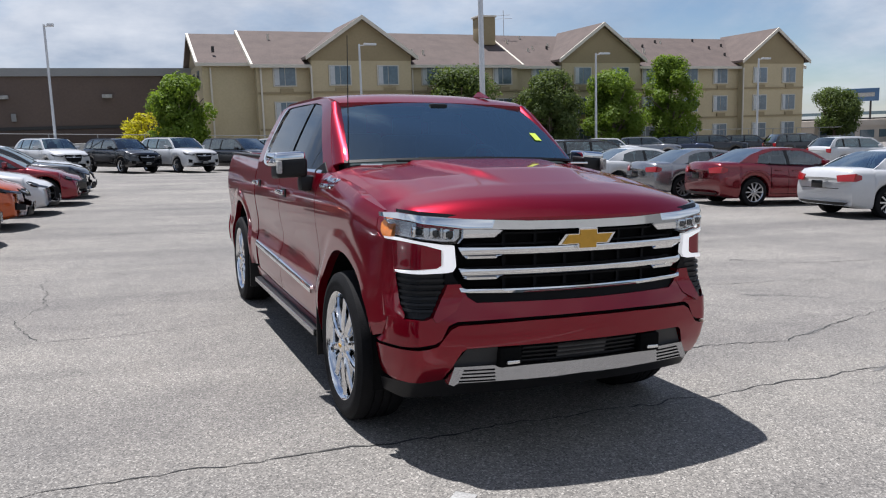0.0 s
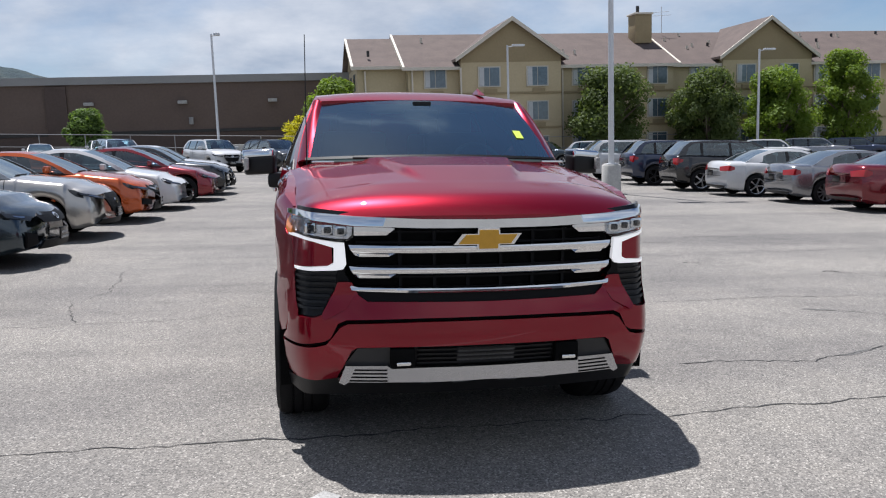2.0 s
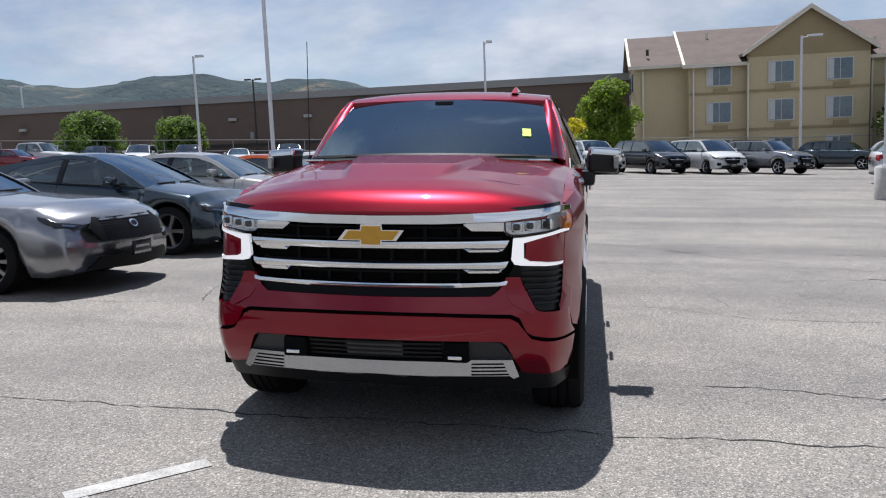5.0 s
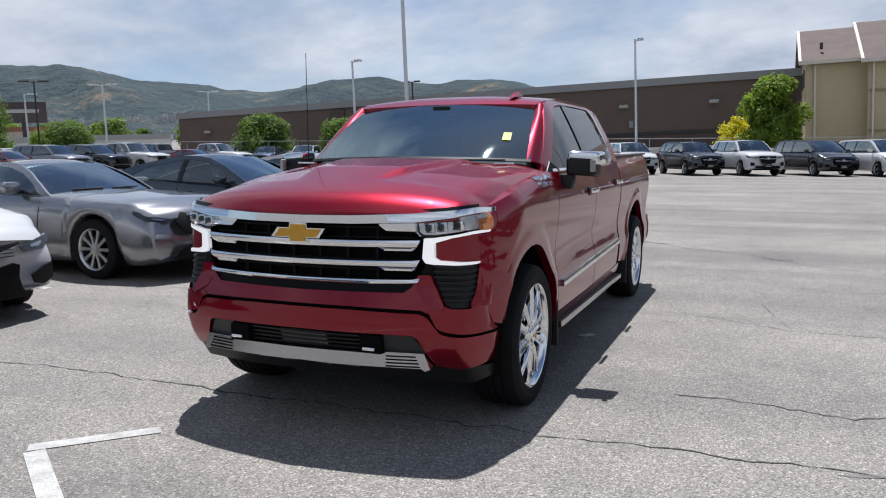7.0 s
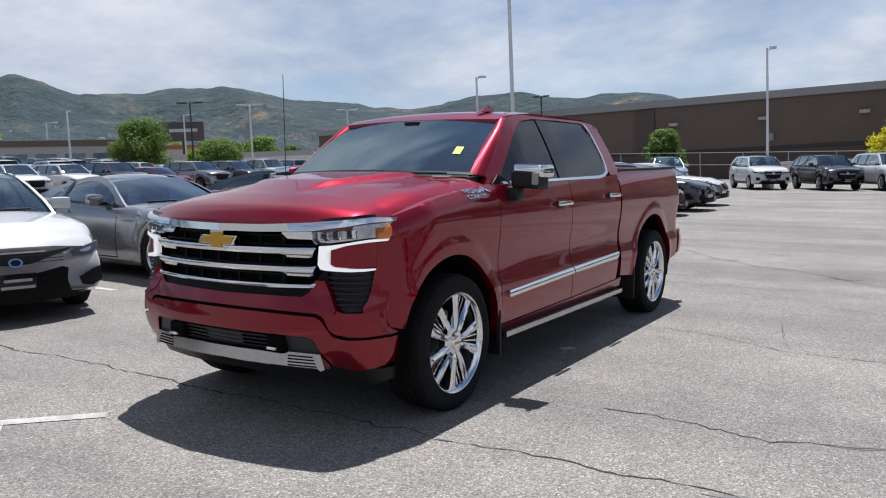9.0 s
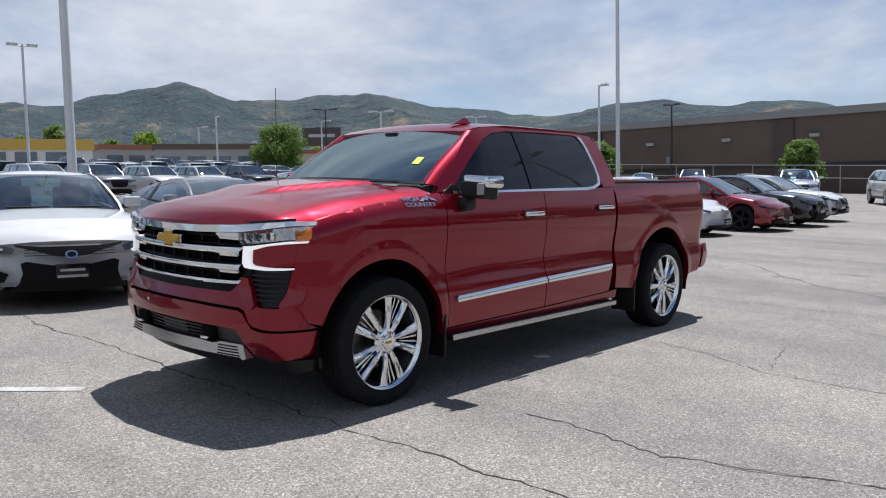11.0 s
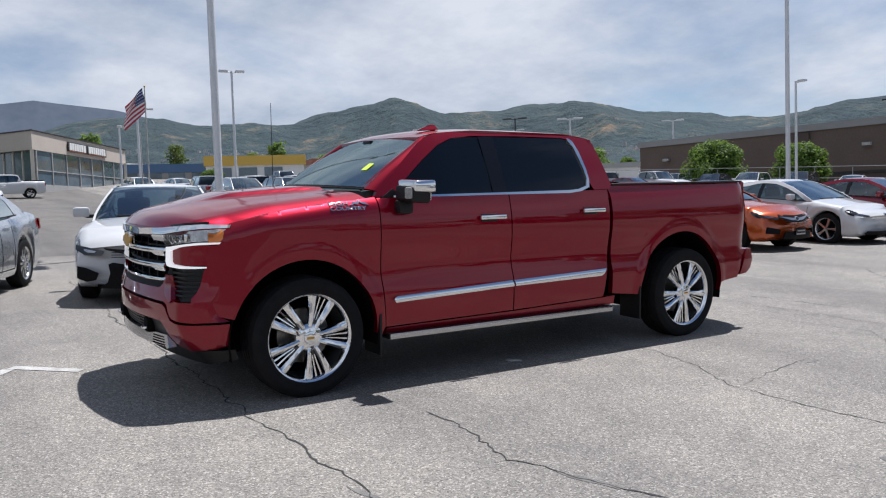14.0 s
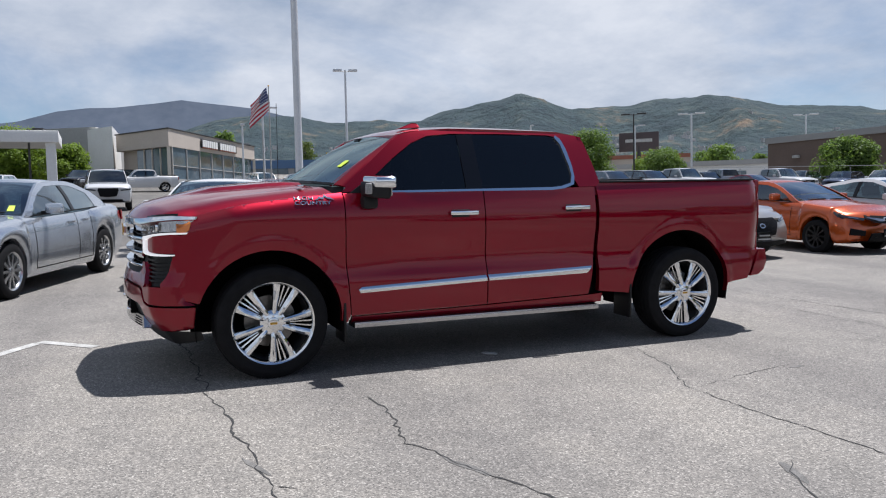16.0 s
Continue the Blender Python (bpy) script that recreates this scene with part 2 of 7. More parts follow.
def bm_lathe(profile, n=32, bm=None, axis="x"):
    """A turned solid from (along, radius) pairs round the axis."""
    b = bm or bmesh.new()
    rings = []
    for a, r in profile:
        ring = []
        for i in range(n):
            c, s = math.cos(2 * math.pi * i / n) * r, math.sin(2 * math.pi * i / n) * r
            ring.append(b.verts.new((a, c, s) if axis == "x" else (c, s, a)))
        rings.append(ring)
    for p, q in zip(rings, rings[1:]):
        for i in range(n):
            b.faces.new((p[i], p[(i + 1) % n], q[(i + 1) % n], q[i]))
    return b


def bm_tube(p, q, r0, r1=None, n=10, bm=None):
    b = bm or bmesh.new()
    p, q = Vector(p), Vector(q)
    r1 = r0 if r1 is None else r1
    m = (q - p).to_track_quat("Z", "Y").to_matrix()
    rings = []
    for c, r in ((p, r0), (q, r1)):
        rings.append([b.verts.new(c + m @ Vector((r * math.cos(2 * math.pi * i / n), r * math.sin(2 * math.pi * i / n), 0))) for i in range(n)])
    for i in range(n):
        b.faces.new((rings[0][i], rings[0][(i + 1) % n], rings[1][(i + 1) % n], rings[1][i]))
    b.faces.new(rings[0][::-1]), b.faces.new(rings[1])
    return b


def bm_panel(outline, mapper, inward, step=0.06, depth=0.02, bm=None, fine=None):
    """A sheet cut to a flat outline, laid on a curved surface by mapper(u, v) and folded inwards at its edges by depth."""
    w = bmesh.new()
    vs = [w.verts.new((u, v, 0)) for u, v in outline]
    w.faces.new(vs)
    us, ws = [u for u, _ in outline], [v for _, v in outline]
    cuts = [((k * step, 0, 0), (1, 0, 0)) for k in range(math.floor(min(us) / step), math.ceil(max(us) / step) + 1)]
    cuts += [((0, k * step, 0), (0, 1, 0)) for k in range(math.floor(min(ws) / step), math.ceil(max(ws) / step) + 1)]
    for c in (fine or ()):
        cuts.append(((c, 0, 0), (1, 0, 0)))
    for co, no in cuts:
        bmesh.ops.bisect_plane(w, geom=w.verts[:] + w.edges[:] + w.faces[:], dist=1e-5, plane_co=co, plane_no=no)
    bmesh.ops.remove_doubles(w, verts=w.verts, dist=1e-5)
    inward = Vector(inward)
    for v in w.verts:
        v.co = Vector(mapper(v.co.x, v.co.y))
    rim = [e for e in w.edges if e.is_boundary]
    r = bmesh.ops.extrude_edge_only(w, edges=rim)
    for v in [g for g in r["geom"] if isinstance(g, bmesh.types.BMVert)]:
        v.co += inward * depth
    bmesh.ops.triangulate(w, faces=[f for f in w.faces if len(f.verts) > 4])
    if bm is None:
        return w
    me = bpy.data.meshes.new("tmp")
    w.to_mesh(me)
    w.free()
    bm.from_mesh(me)
    bpy.data.meshes.remove(me)
    return bm


def arc(cx, cy, r, a0, a1, n=14):
    return [(cx + r * math.cos(radians(a0 + (a1 - a0) * i / n)), cy + r * math.sin(radians(a0 + (a1 - a0) * i / n))) for i in range(n + 1)]


def lerp(x, xs, ys):
    return float(np.interp(x, xs, ys))


def ground_z(x, y):
    """The lot: an even fall to +x that levels out, and a gentle rise far off towards the hills."""
    z = -SLOPE_X * (x if x < 16 else lerp(x, [16, 34, 60], [16, 28, 33])) - SLOPE_Y * lerp(y, [-30, 14, 34, 50, 80], [-30, 14, 4, 12, 40])
    if x < -55:
        z += 0.035 * (min(-x, 400) - 55) * (1 if y < 60 else 0.6)
    return z


def lot_pose(x, y, yaw=0.0, lift=0.0):
    """A pose standing on the lot with its tilt."""
    e = 0.5
    n = Vector((-(ground_z(x + e, y) - ground_z(x - e, y)) / (2 * e), -(ground_z(x, y + e) - ground_z(x, y - e)) / (2 * e), 1)).normalized()
    q = Vector((0, 0, 1)).rotation_difference(n).to_matrix().to_4x4()
    return Matrix.Translation((x, y, ground_z(x, y) + lift)) @ q @ pose(0, 0, 0, 0, 0, yaw)

# ---- ground ----
asphalt("asphalt")


def ground_mesh():
    b = bmesh.new()
    xs = [-6000, -3000, -1800, -1000, -700, -400, -300, -200, -150, -120, -100, -90, -80, -70, -62, -55, -40, -30, -20, -10, 0, 10, 16, 25, 34, 47, 60, 100, 200, 400, 1000, 3000, 6000]
    ys = [-6000, -1000, -400, -100, -50, -30, -20, -10, 0, 10, 20, 30, 40, 50, 59.9, 60.1, 70, 80, 100, 150, 300, 600, 1000, 2000, 6000]
    g = [[b.verts.new((x, y, ground_z(x, y))) for x in xs] for y in ys]
    for j in range(len(ys) - 1):
        for i in range(len(xs) - 1):
            b.faces.new((g[j][i], g[j][i + 1], g[j + 1][i + 1], g[j + 1][i]))
    return b


tagged(finish("ground", ground_mesh(), MATS["asphalt"], smooth=0), "weathered grey asphalt car park", "ground", kind="structure")

asphalt("newer asphalt", 0.60)


def lane_mesh(xs, ys):
    b = bmesh.new()
    g = [[b.verts.new((x, y, ground_z(x, y) + 0.002)) for x in xs] for y in ys]
    for j in range(len(ys) - 1):
        for i in range(len(xs) - 1):
            b.faces.new((g[j][i], g[j][i + 1], g[j + 1][i + 1], g[j + 1][i]))
    return b


tagged(finish("drive_lane", lane_mesh([-90, -80, -70, -62, -55, -40, -30, -20, -11.7], [-30, -20, -10, 0, 10, 14, 20, 30]), MATS["newer asphalt"], smooth=0), "darker newer asphalt drive lane beyond the row", "road", kind="structure")


def on_lot(x, y, lift):
    return (x, y, ground_z(x, y) + lift)


def crack(points, width, seed, name="asphalt_crack"):
    """A wandering dark crack between the given places."""
    rnd = random.Random(seed)
    b = bmesh.new()
    pts = []
    for (x0, y0), (x1, y1) in zip(points, points[1:]):
        n = max(2, int(math.hypot(x1 - x0, y1 - y0) / 0.045))
        for i in range(n):
            t = i / n
            pts.append((x0 + (x1 - x0) * t, y0 + (y1 - y0) * t))
    pts.append(points[-1])
    row, dx, side = [], 0.0, []
    gap = 0
    for i, (x, y) in enumerate(pts):
        a, c = pts[max(0, i - 1)], pts[min(len(pts) - 1, i + 1)]
        d = Vector((c[0] - a[0], c[1] - a[1])).normalized()
        dx = dx * 0.88 + rnd.gauss(0, 0.013)
        swell = 0.55 + 0.75 * max(0.0, noise.noise(Vector((x * 1.3, y * 1.3, seed))) + 0.25)
        w = width * rnd.uniform(0.2, 0.85) * swell * (0.3 if i in (0, len(pts) - 1) else 1)
        px, py = x - d.y * dx, y + d.x * dx
        row.append((b.verts.new(on_lot(px - d.y * w, py + d.x * w, 0.003)), b.verts.new(on_lot(px + d.y * w, py - d.x * w, 0.003))))
        if rnd.random() < 0.010 and width < 0.015:
            side.append((px, py, math.atan2(d.y, d.x) + rnd.choice((-1, 1)) * rnd.uniform(0.4, 1.1), rnd.uniform(0.08, 0.25)))
    for p, q in zip(row, row[1:]):
        gap = gap - 1 if gap else (rnd.randint(1, 4) if rnd.random() < 0.010 else 0)
        if not gap:
            b.faces.new((p[0], p[1], q[1], q[0]))
    for x, y, a, ln in side:
        last = None
        for k in range(int(ln / 0.03)):
            w = width * 0.35 * (1 - k * 0.03 / ln)
            a += rnd.gauss(0, 0.16)
            x, y = x + 0.03 * math.cos(a), y + 0.03 * math.sin(a)
            now = (b.verts.new(on_lot(x - math.sin(a) * w, y + math.cos(a) * w, 0.003)), b.verts.new(on_lot(x + math.sin(a) * w, y - math.cos(a) * w, 0.003)))
            if last:
                b.faces.new((last[0], last[1], now[1], now[0]))
            last = now
    return tagged(finish(name, b, CRACK, smooth=0), "dark crack running through the asphalt", "crack", "cracks in the asphalt", "structure")


crack([(-7, -0.45), (-3.2, -0.49), (-1.05, -0.50), (1.09, -0.48), (1.67, -0.47), (2.35, -0.49), (2.9, -0.45), (3.13, -0.42), (5.5, -0.6), (9, -0.4)], 0.014, 1)
crack([(1.71, 0.43), (2.0, 0.50), (2.68, 0.36), (2.88, 0.50), (3.32, 0.52), (3.65, 0.72), (4.53, 0.98), (5.6, 1.15)], 0.010, 2)
crack([(1.15, 2.98), (1.89, 2.90), (2.37, 2.60), (2.91, 2.58), (3.41, 2.60), (3.87, 2.58), (5.4, 2.4)], 0.008, 3)
crack([(2.18, 3.82), (2.16, 3.70), (2.32, 3.0), (2.38, 2.64)], 0.006, 4)
crack([(-2.72, 2.56), (-2.79, 2.75), (-2.90, 3.42), (-2.77, 3.9), (-2.78, 4.72), (-2.9, 6.0)], 0.009, 5)
crack([(-9, 2.2), (-3.6, 2.38), (-2.8, 2.45), (-1.08, 2.64), (0.2, 2.9)], 0.007, 6)
crack([(-0.98, 5.96), (0.2, 5.92), (1.44, 5.81), (2.6, 5.95), (4.4, 5.6), (7.5, 5.9)], 0.009, 7)
crack([(0.06, 5.15), (1.0, 5.2), (1.81, 5.32), (2.26, 4.88), (2.94, 4.65), (4.16, 4.95), (4.5, 4.43), (4.63, 3.51)], 0.008, 8)
crack([(-3.43, 6.65), (-0.8, 6.34), (0.9, 6.5)], 0.012, 9)
crack([(-0.56, 9.91), (0.41, 8.68), (1.14, 7.95), (1.78, 7.62), (2.53, 6.79), (3.6, 6.1)], 0.018, 19)
crack([(-2.74, 9.45), (-1.51, 10.96), (-0.55, 9.86)], 0.014, 20)
crack([(1.4, 13.2), (3.8, 12.8), (7.2, 13.0)], 0.02, 10)
crack([(-2.5, 15.8), (2.0, 16.2), (8, 16.0), (12, 16.4)], 0.03, 11)
crack([(-3, 24), (4, 24.5), (12, 24.2)], 0.04, 12)
crack([(-6, 33), (4, 33.4), (18, 33.0)], 0.06, 13)
crack([(3.72, 2.06), (3.80, 1.96), (4.0, 1.85), (4.5, 1.5)], 0.009, 14)
crack([(-5.5, -2.9), (-3.0, -2.6), (-1.3, -2.75)], 0.007, 16)
crack([(5.43, 4.04), (5.64, 3.84), (5.79, 3.56), (6.03, 3.46), (7.2, 3.3)], 0.016, 17)
for k, (x, y, w) in enumerate([(1.1, 9.6, 0.35), (0.5, 8.55, 0.25), (1.2, 7.9, 0.22), (2.3, 7.1, 0.25), (-1.6, 12.2, 0.4), (0.2, 12.0, 0.3), (4.6, 7.1, 0.4), (6.0, 7.7, 0.5), (4.2, 4.95, 0.14), (5.5, 3.95, 0.12)]):
    crack([(x - w, y), (x - w * 0.3, y + 0.05), (x + w * 0.4, y - 0.03), (x + w, y + 0.02)], 0.03, 40 + k, "tar_patch")
# dull smears of old sealer along the cracks
SEALER = mat("old crack sealer", (0.118, 0.114, 0.108), 0.85, vary=0.45, scale=14, bump=0.3, bscale=70)
for k, (x, y, a, ln, wd) in enumerate([(3.15, 0.52, 8, 0.42, 0.022), (3.85, 1.95, -35, 0.30, 0.028), (2.25, 3.75, 80, 0.18, 0.018), (2.7, -0.46, 4, 0.30, 0.015)]):
    rs_ = random.Random(60 + k)
    sm = bmesh.new()
    ca, sa = math.cos(radians(a)), math.sin(radians(a))
    ring = []
    for i in range(28):
        th = 2 * math.pi * i / 28
        r = 1 + 0.45 * noise.noise(Vector((math.cos(th) * 1.7, math.sin(th) * 1.7, k * 5.0))) + rs_.uniform(-0.1, 0.1)
        u = math.cos(th) * ln / 2 * r
        v = math.sin(th) * wd * r + 0.03 * math.sin(u * 9)
        ring.append(sm.verts.new(on_lot(x + u * ca - v * sa, y + u * sa + v * ca, 0.0022)))
    sm.faces.new(ring)
    tagged(finish("sealer_smear", sm, SEALER, smooth=0), "dull grey smear of crack sealer on the asphalt", "sealer", "sealer smears", "structure")


def stripe(corners, label="worn white parking line", name="parking_line"):
    b = bmesh.new()
    vs = [b.verts.new(on_lot(x, y, 0.0045)) for x, y in corners]
    b.faces.new(vs)
    return tagged(finish(name, b, WHITEPAINT, smooth=0), label, "road marking", "parking lines", "structure")


def bar(x0, y0, x1, y1, w=0.10):
    d = Vector((x1 - x0, y1 - y0)).normalized() * w / 2
    stripe([(x0 - d.y, y0 + d.x), (x0 + d.y, y0 - d.x), (x1 + d.y, y1 - d.x), (x1 - d.y, y1 + d.x)])


bar(-1.165, -1.640, -0.735, -1.185)
bar(-1.10, -1.66, 1.60, -3.55)
bar(-11.6, -0.45, -22.0, 0.35)
for k in range(9):
    bar(-5.0, 1.85 + 2.92 * k, -9.6, 1.85 + 2.92 * k)
bits = bmesh.new()
bmesh.ops.create_icosphere(bits, subdivisions=1, radius=0.5)
for v in bits.verts:
    v.co = Vector((v.co.x * 0.17 * (1 + 0.3 * noise.noise(v.co * 3)), v.co.y * 0.09, v.co.z * 0.02))
flake = finish("paint_flake", bits, WHITEPAINT)
flake.matrix_world = Matrix.Translation(on_lot(0.905, 1.79, 0.008)) @ pose(0, 0, 0, 0, 0, 35)
tagged(flake, "pale chip of road paint lying on the asphalt", "paint chip")

# ---- far hills ----
RIDGE_AZ = [-70, -40, -20, 0, 12.4, 14.9, 16.5, 18.5, 21.3, 23.5, 26, 28.3, 30.8, 33.5, 37, 39.5, 42, 44.5, 46.3, 49, 51, 53.5, 56, 58.5, 60.6, 62.5, 65, 67, 70, 72.3, 73.7, 75, 76.5, 79.3, 82, 83.9, 86, 91, 105, 130, 170]
RIDGE_EL = [0.3, 0.4, 1.0, 4.1, 4.5, 4.72, 5.0, 5.4, 5.48, 5.5, 5.35, 5.25, 5.12, 5.2, 5.65, 5.95, 6.1, 6.4, 6.55, 6.65, 6.7, 6.55, 6.75, 6.95, 7.4, 6.88, 6.5, 6.3, 6.1, 5.95, 5.85, 6.25, 6.75, 6.85, 6.25, 5.5, 5.0, 4.6, 4.2, 3.2, 1.0]
PEAK_AZ = [68, 72, 75, 77.4, 79.3, 81.3, 84.2, 86.5, 88.5, 90, 92, 94.2, 98, 105, 115, 130]
PEAK_EL = [3.0, 4.6, 5.6, 6.4, 6.85, 7.1, 7.38, 7.05, 6.8, 6.75, 6.5, 5.8, 5.2, 4.8, 4.0, 2.0]


def hill_material():
    m = mat("haze-tinted hill scrub", (0.14, 0.16, 0.10), 0.95)
    nt = m.node_tree
    N, L = nt.nodes.new, nt.links.new
    p = nt.nodes["Principled BSDF"]
    geo = N("ShaderNodeNewGeometry")

    def tex(scale, detail=7, rough=0.62):
        n = N("ShaderNodeTexNoise")
        n.inputs["Scale"].default_value, n.inputs["Detail"].default_value, n.inputs["Roughness"].default_value = scale, detail, rough
        L(geo.outputs["Position"], n.inputs["Vector"])
        return n
    # green scrub and tan ground; the blue-teal cast is distance haze put into the colour
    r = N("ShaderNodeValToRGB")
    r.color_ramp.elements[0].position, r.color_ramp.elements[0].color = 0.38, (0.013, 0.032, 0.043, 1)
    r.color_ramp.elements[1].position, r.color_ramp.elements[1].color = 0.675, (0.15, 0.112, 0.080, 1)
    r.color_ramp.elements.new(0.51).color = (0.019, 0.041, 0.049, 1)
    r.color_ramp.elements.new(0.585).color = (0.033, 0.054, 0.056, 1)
    L(tex(0.0055, 8, 0.68).outputs["Fac"], r.inputs[0])
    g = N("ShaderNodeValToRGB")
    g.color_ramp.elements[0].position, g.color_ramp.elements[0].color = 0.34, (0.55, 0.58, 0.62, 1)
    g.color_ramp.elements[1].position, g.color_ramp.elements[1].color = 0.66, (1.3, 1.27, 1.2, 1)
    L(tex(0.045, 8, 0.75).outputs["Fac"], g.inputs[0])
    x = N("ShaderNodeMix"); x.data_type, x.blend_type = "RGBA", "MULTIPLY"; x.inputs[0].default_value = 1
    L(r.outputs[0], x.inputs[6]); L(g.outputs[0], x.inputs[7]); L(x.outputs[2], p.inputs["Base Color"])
    bp = N("ShaderNodeBump"); bp.inputs["Strength"].default_value, bp.inputs["Distance"].default_value = 1.0, 60
    L(tex(0.008, 9, 0.62).outputs["Fac"], bp.inputs["Height"]); L(bp.outputs[0], p.inputs["Normal"])
    return m


def hill_height(a, r):
    """Height of the foothills at a bearing in degrees and a distance; the crest follows the skyline."""
    t = (r - 900) / 3000
    top = math.tan(radians(float(np.interp(a, RIDGE_AZ, RIDGE_EL))))
    x, y = -math.sin(radians(a)) * r, math.cos(radians(a)) * r
    f = noise.fractal(Vector((x, y, 0)) * 0.0021, 1.0, 2.1, 5)
    rr = abs(noise.noise(Vector((x * 0.0016 + 7, y * 0.0016, 3))))
    rise = min(1.0, t / 0.85) ** 1.25
    h = top * r * rise * (1 + (0.55 * f - 0.65 * rr) * (1 - t) * 1.8 + 0.012 * f)
    if t > 0.9:
        h = top * r * (1 - 1.6 * (t - 0.85)) * (1 + 0.01 * f)
    return 18 * t * max(0.0, 1 - t / 0.85) + max(4.0, h)


def hills():
    """Folded foothills, their skyline by bearing."""
    b = bmesh.new()
    az = np.arange(-70, 171, 0.4)
    rows = []
    for r in (900, 1020, 1160, 1320, 1480, 1660, 1850, 2050, 2250, 2450, 2650, 2850, 3050, 3250, 3450, 3600, 3900):
        rows.append([b.verts.new((-math.sin(radians(a)) * r, math.cos(radians(a)) * r, hill_height(a, r))) for a in az])
    for p, q in zip(rows, rows[1:]):
        for i in range(len(az) - 1):
            b.faces.new((p[i], p[i + 1], q[i + 1], q[i]))
    return b


tagged(finish("backdrop_hills", hills(), hill_material(), smooth=60), "green and tan foothills tinted with haze on the horizon", "hills", kind="structure")



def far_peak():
    """A higher mountain standing behind the foothills, distance haze mixed into its blue colour."""
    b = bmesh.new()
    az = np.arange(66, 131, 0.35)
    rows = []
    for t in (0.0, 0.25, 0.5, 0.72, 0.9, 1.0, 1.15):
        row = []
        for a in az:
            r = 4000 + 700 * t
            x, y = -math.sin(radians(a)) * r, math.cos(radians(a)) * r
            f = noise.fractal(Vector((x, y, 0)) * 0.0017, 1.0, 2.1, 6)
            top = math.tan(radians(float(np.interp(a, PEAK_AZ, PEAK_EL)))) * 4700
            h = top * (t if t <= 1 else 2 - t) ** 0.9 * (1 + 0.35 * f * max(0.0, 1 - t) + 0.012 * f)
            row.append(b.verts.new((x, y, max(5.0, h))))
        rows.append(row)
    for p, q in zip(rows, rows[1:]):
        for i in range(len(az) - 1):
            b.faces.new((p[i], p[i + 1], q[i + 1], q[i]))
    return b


tagged(finish("backdrop_mountain", far_peak(), mat("haze-blue mountain rock", (0.060, 0.078, 0.110), 0.95, color2=(0.036, 0.054, 0.085), scale=0.0016, bump=1.0, bscale=0.004), smooth=60), "mountain with blue haze in its colour behind the foothills", "mountain", kind="structure")

# houses scattered over the lower slopes, far off
rndh = random.Random(5)
town = bmesh.new()
for _ in range(2600):
    a = radians(rndh.uniform(8, 100))
    r = 1350 + 1500 * rndh.random() ** 1.2
    x, y = -math.sin(a) * r, math.cos(a) * r
    if noise.noise(Vector((x, y, 9)) * 0.004) < -0.12:
        continue
    z = hill_height(math.degrees(a), r)
    w, d, h = rndh.uniform(7, 16), rndh.uniform(6, 10), rndh.uniform(3.5, 7.0)
    bm_box(x, y, z + h / 2 - 3, w, d, h + 6, 0, town, Matrix.Rotation(rndh.uniform(0, 3), 3, "Z"))
tagged(finish("hillside_houses", town, mat("far house", (0.74, 0.70, 0.66), 0.9, color2=(0.30, 0.29, 0.29), scale=0.02), smooth=0), "scattered pale houses on the far hillside", "houses", kind="stuff")


# ---- buildings ----
TAN = mat("tan stucco", (0.50, 0.415, 0.26), 0.9, vary=0.07, scale=0.6, bump=0.1, bscale=30)
OLIVE = mat("olive stucco", (0.31, 0.245, 0.14), 0.9, vary=0.07, scale=0.6, bump=0.1, bscale=30)
SHINGLE = mat("brown shingle", (0.130, 0.098, 0.085), 0.9, color2=(0.085, 0.064, 0.057), scale=0.9, bump=0.3, bscale=14)
FASCIA = mat("pale fascia", (0.62, 0.57, 0.48), 0.7, vary=0.06, scale=1)
PANE = mat("hotel pane", (0.10, 0.14, 0.17), 0.08, coat=0.5, vary=0.3, scale=0.5)
CURTAIN = mat("curtain", (0.50, 0.52, 0.52), 0.9, vary=0.1, scale=3)
FRAMEW = mat("window frame", (0.55, 0.52, 0.45), 0.6)
hotel = thing("hotel", pose(0, 0, 0), "three-storey tan stucco hotel with brown shingle gables", "building")
HB = -1.2


def slab(name, pts, dz, material, parent, label=""):
    """A thick sloping sheet: a flat polygon in space with its copy dz below."""
    b = bmesh.new()
    top = [b.verts.new(p) for p in pts]
    bot = [b.verts.new((p[0], p[1], p[2] - dz)) for p in pts]
    b.faces.new(top), b.faces.new(bot[::-1])
    n = len(pts)
    for i in range(n):
        b.faces.new((top[i], bot[i], bot[(i + 1) % n], top[(i + 1) % n]))
    return part(name, b, material, parent, label, smooth=0)


